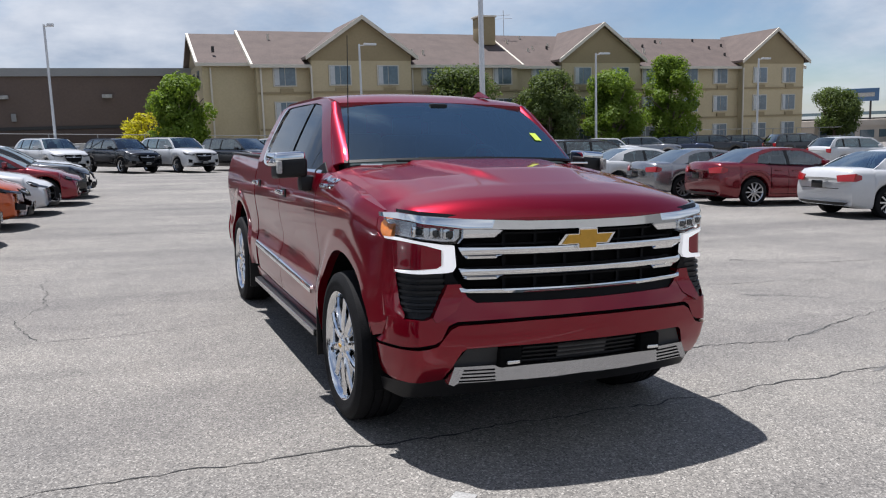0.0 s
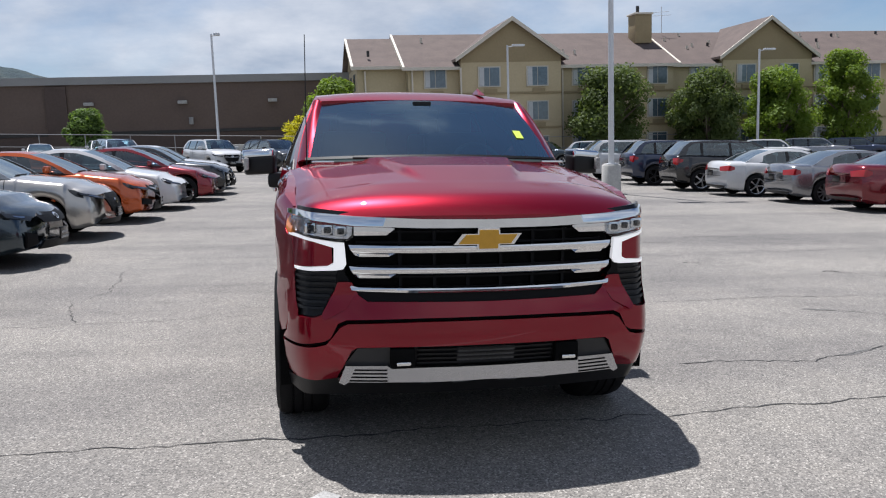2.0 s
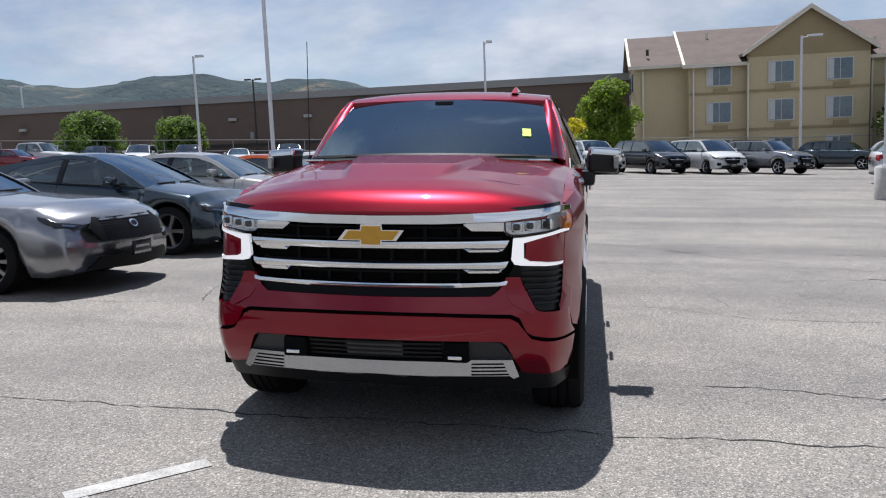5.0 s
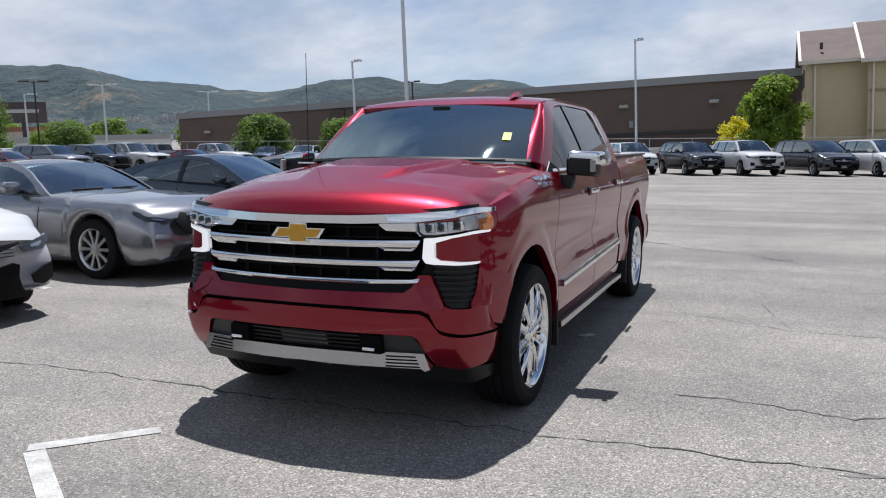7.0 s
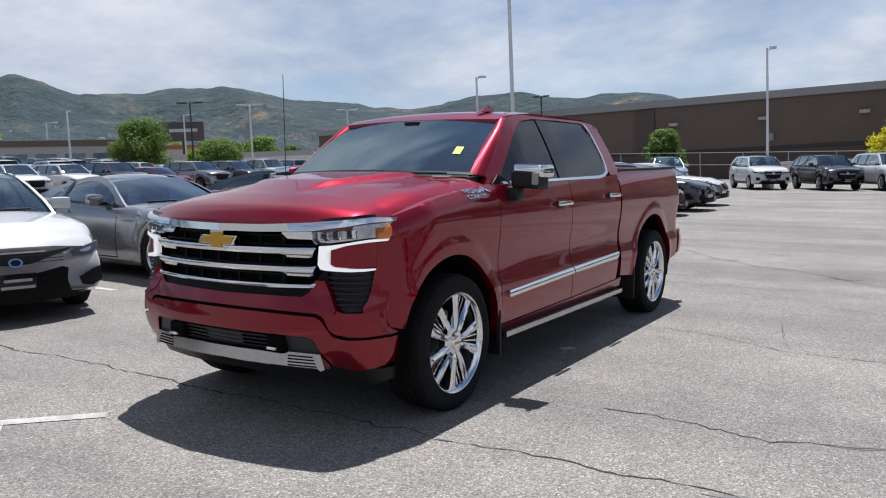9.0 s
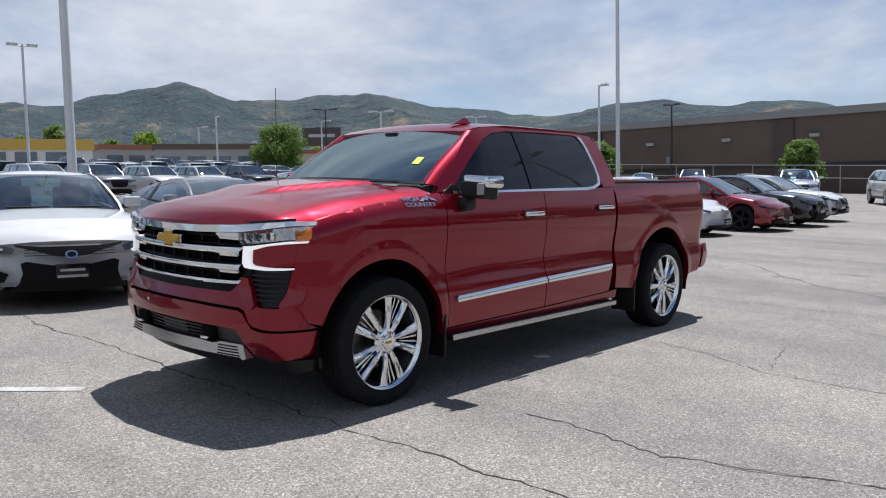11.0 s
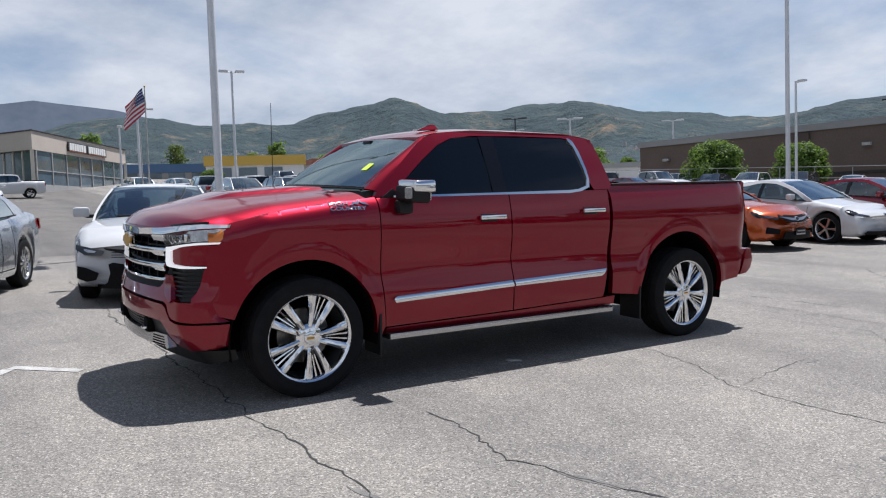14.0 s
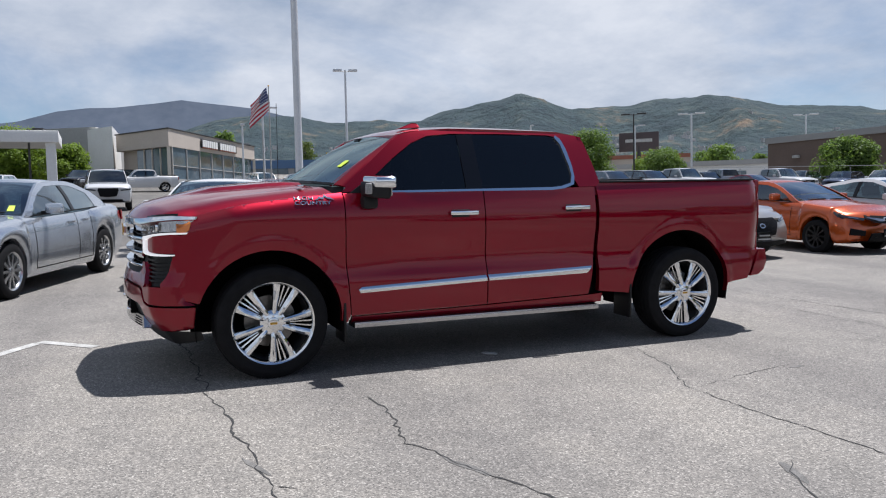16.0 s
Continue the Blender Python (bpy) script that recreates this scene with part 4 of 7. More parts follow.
def leaf_material(name, c):
    m = mat(name, c, 0.6, spec=0.25, color2=tuple(k * 0.6 for k in c), scale=0.8)
    nt = m.node_tree
    N, L = nt.nodes.new, nt.links.new
    p = nt.nodes["Principled BSDF"]
    thru, mx = N("ShaderNodeBsdfTranslucent"), N("ShaderNodeMixShader")
    thru.inputs[0].default_value = (c[0] * 1.5, c[1] * 1.5, c[2] * 0.8, 1)
    mx.inputs[0].default_value = 0.38
    L(p.outputs[0], mx.inputs[1]); L(thru.outputs[0], mx.inputs[2]); L(mx.outputs[0], nt.nodes["Material Output"].inputs[0])
    return m


LEAF_A = leaf_material("leaf green", (0.120, 0.190, 0.050))
LEAF_B = leaf_material("leaf bright green", (0.170, 0.250, 0.035))
LEAF_C = leaf_material("leaf dull green", (0.105, 0.145, 0.045))
LEAF_Y = leaf_material("leaf yellow green", (0.50, 0.46, 0.03))


def tree(x, y, top, radius, leaf, seed, trunk=1.0, tall=1.0, leaves=16000, size=0.27, label="leafy green tree with a rounded crown", name="tree", group="trees by the lot"):
    rnd = random.Random(seed)
    z0 = ground_z(x, y)
    t = thing(name, pose(x, y, z0 - 0.15), label, "tree" if name == "tree" else "shrub", group)
    h = top - z0
    cr0 = trunk
    tb = bm_tube((0, 0, 0), (0.05, 0, cr0 + (h - cr0) * 0.55), 0.035 * h, 0.012 * h, 8)
    limbs = []
    for i in range(9):
        a = 2 * math.pi * i / 9 + rnd.uniform(-0.3, 0.3)
        zb = cr0 + (h - cr0) * rnd.uniform(0.0, 0.45)
        e = Vector((math.cos(a) * radius * rnd.uniform(0.45, 0.75), math.sin(a) * radius * rnd.uniform(0.45, 0.75), zb + (h - cr0) * rnd.uniform(0.2, 0.45)))
        bm_tube((0, 0, zb), e, 0.014 * h, 0.004 * h, 6, tb)
        limbs.append(e)
    part("trunk", tb, BARK, t)
    # clumps of leaves spread through an uneven crown
    lumps = []
    for i in range(64):
        u = rnd.uniform(0, 1)
        zz = cr0 * 0.8 + (h - cr0 * 0.8) * u
        prof = math.sin(math.pi * min(0.98, 0.10 + 0.86 * u ** 0.9)) ** 0.65
        rr = radius * prof * rnd.uniform(0.35, 0.95)
        a = rnd.uniform(0, 2 * math.pi)
        lumps.append((Vector((math.cos(a) * rr * 0.8, math.sin(a) * rr * 0.8, min(zz, h - 0.25 * radius))), radius * rnd.uniform(0.18, 0.36)))
    verts, faces = [], []
    for i in range(leaves):
        c, r = lumps[rnd.randrange(len(lumps))]
        d = Vector((rnd.gauss(0, 1), rnd.gauss(0, 1), rnd.gauss(0, 0.85))).normalized()
        p = c + d * r * rnd.uniform(0.55, 1.08)
        n = (d + Vector((rnd.gauss(0, 0.5), rnd.gauss(0, 0.5), rnd.gauss(0.3, 0.5)))).normalized()
        a = n.orthogonal().normalized()
        a = Matrix.Rotation(rnd.uniform(0, 6.28), 3, n) @ a
        b_ = n.cross(a)
        s = size * rnd.uniform(0.55, 1.3)
        k = len(verts)
        verts += [p - a * s * 0.5, p + b_ * s * 0.28 + n * s * 0.06, p + a * s * 0.5, p - b_ * s * 0.28 + n * s * 0.06]
        faces.append((k, k + 1, k + 2, k + 3))
    me = bpy.data.meshes.new("crown")
    me.from_pydata(verts, [], faces)
    me.materials.append(leaf)
    c = new("crown", me)
    c.parent = t
    return t


tree(2.3, 52.7, 6.1, 2.35, LEAF_B, 1, 0.6, label="dense bright green tree by the hotel corner")
tree(-0.1, 57.4, 3.7, 2.0, LEAF_Y, 2, 0.1, leaves=3000, label="yellow-green rounded shrub by the fence", name="shrub")
tree(23.3, 53.6, 6.5, 3.5, LEAF_C, 3, 1.4, leaves=22000)
tree(31.4, 53.6, 6.2, 3.4, LEAF_C, 4, 1.4, leaves=22000)
tree(37.6, 53.6, 6.2, 3.1, LEAF_B, 5, 1.2, leaves=20000, label="bright green tree in front of the hotel")
tree(43.6, 53.6, 7.5, 2.8, LEAF_B, 6, 1.0, leaves=20000, label="tall bright green tree in front of the hotel")
tree(75.0, 64.0, 5.3, 3.3, LEAF_C, 7, 1.6)
tree(88.0, 62.0, 4.6, 3.0, LEAF_A, 17, 1.0)
tree(-41.0, 57.5, 6.1, 3.0, LEAF_A, 8, 0.6)
tree(-33.0, 58.0, 5.2, 2.6, LEAF_A, 9, 0.6)
tree(-15.5, 58.0, 4.5, 1.9, LEAF_A, 29, 0.6)
tree(-68.5, 50.0, 9.0, 4.0, LEAF_A, 10, 0.8)
tree(-68.0, 60.0, 7.0, 3.2, LEAF_A, 11, 0.8)
tree(-73.0, 63.0, 6.4, 3.2, LEAF_B, 12, 0.8)
tree(-80, -7.5, 9.6, 3.6, LEAF_B, 13, 0.8)
tree(-84, -13, 12.0, 4.8, LEAF_A, 14, 0.8)
tree(-74, -3.2, 7.4, 2.4, LEAF_B, 15, 0.6)
tree(-78, 23.0, 5.6, 1.5, LEAF_A, 16, 0.6)
# tree belt between the shops and the hills
rt = random.Random(8)
for k in range(40):
    a = radians(rt.uniform(14, 84))
    r = rt.uniform(125, 260)
    x, y = -math.sin(a) * r, math.cos(a) * r
    z = ground_z(x, y)
    tree(x, y, z + rt.uniform(4, 7), rt.uniform(2.5, 4.5), rt.choice([LEAF_A, LEAF_C, LEAF_A, LEAF_B]), 100 + k, 0.5, leaves=1300, size=0.75, label="distant green tree among the shops", group="distant trees")

# ---- parked cars ----
TYRES = {}


def car_wheel_meshes(r, rimcol, spokes):
    key = (r, rimcol, spokes)
    if key not in TYRES:
        def mesh(b, name, m, smooth=40):
            me = bpy.data.meshes.new(name)
            bmesh.ops.recalc_face_normals(b, faces=b.faces)
            b.to_mesh(me)
            b.free()
            me.materials.append(m)
            me.polygons.foreach_set("use_smooth", [True] * len(me.polygons))
            me.set_sharp_from_angle(angle=radians(smooth))
            return me
        q = r * 0.70
        ty = mesh(bm_lathe([(-0.10, q), (-0.11, r * 0.86), (-0.085, r * 0.985), (-0.05, r), (0.05, r), (0.085, r * 0.985), (0.108, r * 0.86), (0.100, q)], 36), "tyre", RUBBER)
        rm = {"silver": mat("alloy wheel", (0.55, 0.56, 0.57), 0.25, 0.9), "black": mat("black alloy", (0.03, 0.03, 0.032), 0.3, 0.5), "grey": mat("grey alloy", (0.22, 0.22, 0.23), 0.3, 0.8)}[rimcol]
        b = bm_lathe([(-0.08, q * 0.93), (0.07, q * 0.90), (0.095, q * 0.97), (0.10, q * 1.01), (0.09, q * 1.02)], 36)
        for i in range(spokes):
            a = 2 * math.pi * i / spokes
            w0, w1 = q * 0.10 * (5 / spokes) ** 0.4, q * 0.13 * (5 / spokes) ** 0.5
            ring = []
            for rr, hw, x in ((q * 0.12, w0, 0.082), (q * 0.55, w0 * 0.9, 0.075), (q * 0.95, w1, 0.082)):
                ring.append([b.verts.new((x + dx, rr * math.cos(a) - h * math.sin(a), rr * math.sin(a) + h * math.cos(a))) for dx, h in ((-0.04, -hw), (0, -hw), (0, hw), (-0.04, hw))])
            for p, s in zip(ring, ring[1:]):
                for j in range(3):
                    b.faces.new((p[j], p[j + 1], s[j + 1], s[j]))
        bm_lathe([(0.05, q * 0.22), (0.088, q * 0.20), (0.092, 0.0)], 16, b)
        ri = mesh(b, "rim", rm)
        dk = mesh(bm_lathe([(-0.02, 0.0), (-0.02, q * 0.95)], 24), "wheel_backing", DARK)
        TYRES[key] = (ty, ri, dk)
    return TYRES[key]


STYLES = {
    # length, half width, roof height, bottom, nose height, cowl height, deck height, y of: cowl, roof front, roof rear, rear glass base; wheel y front and rear, wheel radius, roof half width share
    "sedan": dict(L=4.88, w=0.91, H=1.45, zb=0.20, nose=0.80, cowl=0.98, deck=1.04, c=(-0.92, -0.18, 0.98, 1.75), wh=(-1.44, 1.38), r=0.335, rw=0.66),
    "fastback": dict(L=4.72, w=0.93, H=1.44, zb=0.18, nose=0.72, cowl=0.96, deck=1.08, c=(-1.05, -0.15, 0.75, 1.95), wh=(-1.42, 1.45), r=0.345, rw=0.66),
    "coupe": dict(L=4.95, w=0.95, H=1.38, zb=0.18, nose=0.82, cowl=0.97, deck=1.06, c=(-0.54, 0.20, 0.93, 1.80), wh=(-1.34, 1.38), r=0.350, rw=0.64),
    "small_coupe": dict(L=4.50, w=0.89, H=1.40, zb=0.20, nose=0.79, cowl=0.98, deck=1.06, c=(-0.85, -0.05, 0.85, 1.80), wh=(-1.35, 1.27), r=0.320, rw=0.66),
    "hatch": dict(L=4.46, w=0.90, H=1.44, zb=0.20, nose=0.82, cowl=1.00, deck=1.10, c=(-0.85, -0.10, 1.15, 2.05), wh=(-1.30, 1.42), r=0.330, rw=0.66),
    "big_sedan": dict(L=5.08, w=0.93, H=1.50, zb=0.20, nose=0.82, cowl=1.02, deck=1.10, c=(-0.95, -0.20, 1.05, 1.85), wh=(-1.46, 1.42), r=0.355, rw=0.66),
    "suv": dict(L=4.75, w=0.93, H=1.70, zb=0.28, nose=0.98, cowl=1.16, deck=1.20, c=(-1.10, -0.45, 1.75, 2.20), wh=(-1.42, 1.40), r=0.365, rw=0.70),
    "large_suv": dict(L=5.00, w=0.98, H=1.77, zb=0.28, nose=1.05, cowl=1.20, deck=1.22, c=(-1.15, -0.45, 1.95, 2.35), wh=(-1.45, 1.45), r=0.38, rw=0.72),
    "van": dict(L=5.10, w=0.98, H=1.76, zb=0.24, nose=0.92, cowl=1.13, deck=1.15, c=(-1.55, -0.60, 2.10, 2.42), wh=(-1.58, 1.48), r=0.345, rw=0.72),
    "truck": dict(L=5.80, w=1.00, H=1.90, zb=0.38, nose=1.12, cowl=1.28, deck=1.36, c=(-1.05, -0.55, 0.95, 1.12), wh=(-1.90, 1.75), r=0.40, rw=0.74),
}


SECTION = ((0.0, 0.0), (0.72, 0.0), (0.945, 0.015), (0.978, 0.10), (1.0, 0.36), (0.997, 0.55), (0.980, 0.72), (0.955, 0.86), (0.915, 0.955), (0.83, 1.0), (0.45, 1.0), (0.0, 1.0))
CROWN = (0, 0, 0, 0, 0, 0, 0, 0, 0, 0.0, 0.028, 0.034)
# nose layouts: half outlines (mirrored) and paired outlines, x in half widths, z in nose heights
FACES = {
    "wide_slit": dict(full=[("grille_slit", 0, [(0, 0.83), (0.26, 0.83), (0.58, 0.865), (0.56, 0.84), (0.33, 0.775), (0.16, 0.715), (0, 0.70)]), ("lower_grille", 0, [(0, 0.60), (0.20, 0.60), (0.46, 0.655), (0.52, 0.63), (0.50, 0.50), (0.54, 0.36), (0.66, 0.27), (0, 0.255)])],
                      pair=[("corner_intake", 0, [(0.64, 0.50), (0.80, 0.575), (0.915, 0.60), (0.925, 0.42), (0.80, 0.37), (0.68, 0.40)])], lamp=[(0.57, 0.83), (0.64, 0.875), (0.96, 1.00), (0.97, 0.88), (0.82, 0.76), (0.60, 0.755)]),
    "shark": dict(full=[("grille", 0, [(0, 0.97), (0.52, 0.955), (0.63, 0.82), (0.55, 0.66), (0, 0.64)]), ("lower_grille", 0, [(0, 0.45), (0.58, 0.47), (0.72, 0.32), (0, 0.28)])],
                  pair=[("fog_strip", 1, [(0.64, 0.64), (0.88, 0.68), (0.90, 0.62), (0.67, 0.58)])], lamp=[(0.64, 0.92), (0.80, 0.985), (0.96, 1.02), (0.97, 0.93), (0.74, 0.83)]),
    "tiger": dict(full=[("grille", 0, [(0, 0.91), (0.16, 0.92), (0.42, 0.945), (0.51, 0.88), (0.44, 0.76), (0, 0.73)]), ("lower_grille", 0, [(0, 0.46), (0.54, 0.46), (0.62, 0.32), (0, 0.30)])],
                  pair=[("corner_intake", 0, [(0.68, 0.58), (0.82, 0.64), (0.82, 0.36), (0.66, 0.42)])], lamp=[(0.60, 0.95), (0.78, 1.04), (0.96, 1.10), (0.97, 0.97), (0.68, 0.82)]),
    "shield": dict(full=[("grille", 0, [(0, 0.90), (0.38, 0.91), (0.47, 0.81), (0.34, 0.54), (0, 0.48)]), ("lower_grille", 0, [(0, 0.40), (0.68, 0.42), (0.78, 0.33), (0, 0.30)])],
                   pair=[], lamp=[(0.52, 0.88), (0.70, 0.96), (0.95, 1.06), (0.96, 0.98), (0.72, 0.86), (0.54, 0.80)]),
    "band": dict(full=[("grille", 0, [(0, 0.92), (0.50, 0.95), (0.52, 0.86), (0.25, 0.76), (0, 0.74)]), ("grille_wing", 1, [(0, 0.845), (0.46, 0.90), (0.47, 0.88), (0.20, 0.80), (0, 0.80)]), ("lower_grille", 0, [(0, 0.54), (0.44, 0.52), (0.50, 0.34), (0, 0.32)])],
                 pair=[("fog_recess", 0, [(0.58, 0.58), (0.84, 0.64), (0.87, 0.48), (0.60, 0.46)])], lamp=[(0.52, 0.94), (0.72, 1.0), (0.96, 1.08), (0.97, 0.97), (0.58, 0.83)]),
    "smooth": dict(full=[("lower_grille", 0, [(0, 0.44), (0.70, 0.44), (0.78, 0.34), (0, 0.32)])], pair=[], lamp=[(0.56, 0.97), (0.74, 1.08), (0.94, 1.17), (0.95, 1.08), (0.62, 0.88)]),
    "sedan": dict(full=[("grille", 0, [(0, 0.92), (0.36, 0.94), (0.26, 0.66), (0, 0.64)]), ("grille_wing", 1, [(0, 0.70), (0.25, 0.71), (0.27, 0.67), (0, 0.655)]), ("lower_grille", 0, [(0, 0.54), (0.58, 0.52), (0.64, 0.37), (0, 0.34)])],
                  pair=[("corner_intake", 0, [(0.68, 0.56), (0.84, 0.60), (0.84, 0.44), (0.70, 0.44)])], lamp=[(0.50, 0.90), (0.70, 1.0), (0.95, 1.14), (0.97, 1.02), (0.60, 0.80)]),
    "suv": dict(full=[("grille", 0, [(0, 0.91), (0.40, 0.93), (0.44, 0.84), (0.34, 0.60), (0, 0.57)]), ("grille_wing", 1, [(0, 0.80), (0.40, 0.82), (0.40, 0.795), (0, 0.775)]), ("lower_grille", 0, [(0, 0.48), (0.58, 0.48), (0.66, 0.36), (0, 0.34)])],
                pair=[("corner_intake", 0, [(0.66, 0.62), (0.84, 0.64), (0.84, 0.48), (0.68, 0.48)])], lamp=[(0.48, 0.90), (0.70, 0.965), (0.94, 1.01), (0.95, 0.90), (0.54, 0.83)]),
}


def parked_car(style, paintm, label, m, rim="silver", spokes=10, face=None, roofm=None, category="car", group="parked cars", name="parked_car", glassm=None, detail=True, amber=False, sticker=False):
    s = STYLES[style]
    L, w, H = s["L"], s["w"], s["H"]
    t = thing(name, m, label, category, group)
    y0, y1 = -L / 2, L / 2
    c0, c1, c2, c3 = s["c"]
    gm = glassm or CLEAR
    roofm = roofm or paintm
    ends = style in ("suv", "large_suv", "van", "truck")
    fc = FACES[face or ("suv" if ends else "sedan")]
    bow_f, bow_r = (0.12, 0.05) if style == "truck" else (0.22, 0.15) if ends else (0.30, 0.20)
    lean_f, lean_r = (0.04, 0.0) if style == "truck" else (0.10, 0.03) if ends else (0.17, 0.06)
    nz, dk_z = s["nose"], s["deck"]
    # profile of the top, rounded over the nose and the tail
    NY = [y0, y0 + 0.012, y0 + 0.04, y0 + 0.09, y0 + 0.17, y0 + 0.30]
    NZ = [nz - 0.11, nz - 0.065, nz - 0.03, nz - 0.008, nz + 0.010, nz + 0.030]
    TY = [y1 - 0.20, y1 - 0.09, y1 - 0.035, y1 - 0.010, y1]
    TZ = [dk_z - 0.005, dk_z - 0.02, dk_z - 0.06, dk_z - 0.13, dk_z - 0.22]
    TOPY = NY + [y0 + 0.55, c0, c0 + 0.3, c2, c3] + TY
    TOPZ = NZ + [nz + 0.03 + (s["cowl"] - nz - 0.03) * 0.42, s["cowl"], s["cowl"] - 0.01, dk_z - 0.02, dk_z] + TZ
    if c3 > TY[0] - 0.02:
        TOPY, TOPZ = NY + [y0 + 0.55, c0, c0 + 0.3, c2] + TY, NZ + [nz + 0.03 + (s["cowl"] - nz - 0.03) * 0.42, s["cowl"], s["cowl"] - 0.01, dk_z - 0.01] + TZ

    def top(y):
        return lerp(y, TOPY, TOPZ)

    def half(y):
        e = abs(y) / (L / 2)
        return w * (1 - 0.060 * e ** 9 - 0.02 * e ** 2)

    def base(y):
        return s["zb"] + 0.07 * max(0, abs(y) / (L / 2) - 0.86) / 0.14

    def bottom(y):
        z = base(y)
        for wy in s["wh"]:
            R = s["r"] + 0.05
            d = abs(y - wy)
            if d < R:
                z = max(z, s["r"] + math.sqrt(R * R - d * d))
        return z

    def body_x(y, z):
        zb, zt = base(y), top(y)
        f = max(0.0, min(1.0, (z - zb) / (zt - zb)))
        return half(y) * lerp(f, [q[1] for q in SECTION[2:10]], [q[0] for q in SECTION[2:10]])

    ys = sorted(set([round(y0 + L * k / 30, 3) for k in range(1, 30)] + [round(q, 3) for q in NY + TY] + [round(wy + (s["r"] + 0.05) * q, 3) for wy in s["wh"] for q in (-1.0, -0.97, -0.88, -0.7, -0.45, -0.2, 0, 0.2, 0.45, 0.7, 0.88, 0.97, 1.0)]))

    def shift(x, y, z):
        """Bow of the nose and the tail in plan."""
        kf, kr = max(0.0, 1 - (y - y0) / 0.62), max(0.0, 1 - (y1 - y) / 0.62)
        f = (z - s["zb"]) / (nz - s["zb"])
        rake = lean_f * max(0.0, (f - 0.40) / 0.60) ** 1.7 + 0.035 * max(0.0, (0.30 - f) / 0.30) ** 1.5
        g = (z - s["zb"]) / (dk_z - s["zb"])
        lift = lean_r * max(0.0, (g - 0.55) / 0.45) ** 1.6 + 0.10 * max(0.0, (0.35 - g) / 0.35) ** 1.5
        return y + kf * (bow_f * (abs(x) / w) ** 2.6 + rake) - kr * (bow_r * (abs(x) / w) ** 2.6 + lift)

    b = bmesh.new()
    rows = []
    for y in ys:
        hw, zb, zt = half(y), bottom(y), top(y)
        arch = zb > base(y) + 0.08
        sec = [(fx * hw * (1.014 if arch and 1 < i < 6 else 1.0), zb + (zt - zb) * fz + cr) for i, ((fx, fz), cr) in enumerate(zip(SECTION, CROWN))]
        if y <= y0 + 1e-3:
            sec = [(x * 0.97, z) for x, z in sec]
        full = sec + [(-x, z) for x, z in sec[-2:0:-1]]
        rows.append([b.verts.new((x, shift(x, y, z), z)) for x, z in full])
    n = len(rows[0])
    for p, q in zip(rows, rows[1:]):
        for i in range(n):
            f_ = b.faces.new((p[i], p[(i + 1) % n], q[(i + 1) % n], q[i]))
            if i in (0, n - 1):
                f_.material_index = 1
    for r in (rows[0], rows[-1]):
        b.faces.new((r[0], r[1], r[n - 1]))
        for i in range(1, 11):
            b.faces.new((r[i], r[i + 1], r[n - i - 1], r[n - i])) if i < 10 else b.faces.new((r[10], r[11], r[12]))
    part("body", b, [paintm, DARK], t, smooth=62)
    # greenhouse
    zb_f, zb_r = s["cowl"] - 0.005, dk_z - 0.005
    wb, wr = w * 0.915, w * s["rw"]
    belt = lambda y: lerp(y, [c0, c3], [zb_f, zb_r])
    zr = H - 0.05

    def gx(y, z):
        k = max(0.0, min(1.05, (z - belt(y)) / (zr - belt(y))))
        return (wb + (wr - wb) * (k ** 1.25)) * (1 - 0.045 * (abs((y - (c1 + c2) / 2)) / (c3 - c0) * 2) ** 2)

    outer = [(c0 - 0.04, belt(c0) - 0.03), (c0 + (c1 - c0) * 0.30, belt(c0) + (zr - belt(c0)) * 0.34), (c0 + (c1 - c0) * 0.65, belt(c0) + (zr - belt(c0)) * 0.70), (c1, zr - 0.02), (c1 + (c2 - c1) * 0.2, zr + 0.012), (c1 + (c2 - c1) * 0.5, zr + 0.022), (c1 + (c2 - c1) * 0.8, zr + 0.010), (c2, zr - 0.025)]
    outer += [(c2 + (c3 - c2) * 0.5, zr - (zr - belt(c3)) * 0.42), (c3 + 0.03, belt(c3) - 0.03)] if not ends else [(c2 + (c3 - c2) * 0.5, zr - (zr - belt(c3)) * 0.38), (c3 + 0.03, belt(c3) - 0.03)]
    th = 0.050
    ri_ = c2 + (c3 - c2) * (0.22 if not ends else 0.18)
    inner = [(c3 - (0.52 if not ends else 0.26), belt(c3 - 0.4)), (ri_, zr - (zr - belt(c3)) * 0.46), (c2 - 0.06, zr - th - 0.05), (c2 - 0.25, zr - th - 0.005), (c1 + (c2 - c1) * 0.5, zr - th + 0.012), (c1 + 0.14, zr - th - 0.005), (c0 + (c1 - c0) * 0.80, belt(c0) + (zr - belt(c0)) * 0.66), (c0 + (c1 - c0) * 0.45, belt(c0) + (zr - belt(c0)) * 0.34), (c0 + 0.18, belt(c0))]
    bp = (c1 + c2) / 2 + 0.02
    for sg in (1, -1):
        mp = lambda u, v, q=sg: (q * gx(u, v), u, v)
        mi = lambda u, v, q=sg: (q * (gx(u, v) - 0.006), u, v)
        mo = lambda u, v, q=sg: (q * (gx(u, v) + 0.003), u, v)
        sk = lambda u, v, q=sg: (q * (body_x(u, v) + 0.0025), u, v)
        inn = (-sg, 0, 0)
        part("pillar_frame", bm_panel(outer + inner, mp, inn, 0.16, 0.03), roofm, t)
        part("side_window", bm_panel(inner, mi, inn, 0.3, 0.004), gm, t)
        posts = [bp] if style not in ("van", "large_suv", "suv") else [bp - 0.25, bp + 0.72]
        if style in ("coupe", "small_coupe"):
            posts = [bp + 0.38]
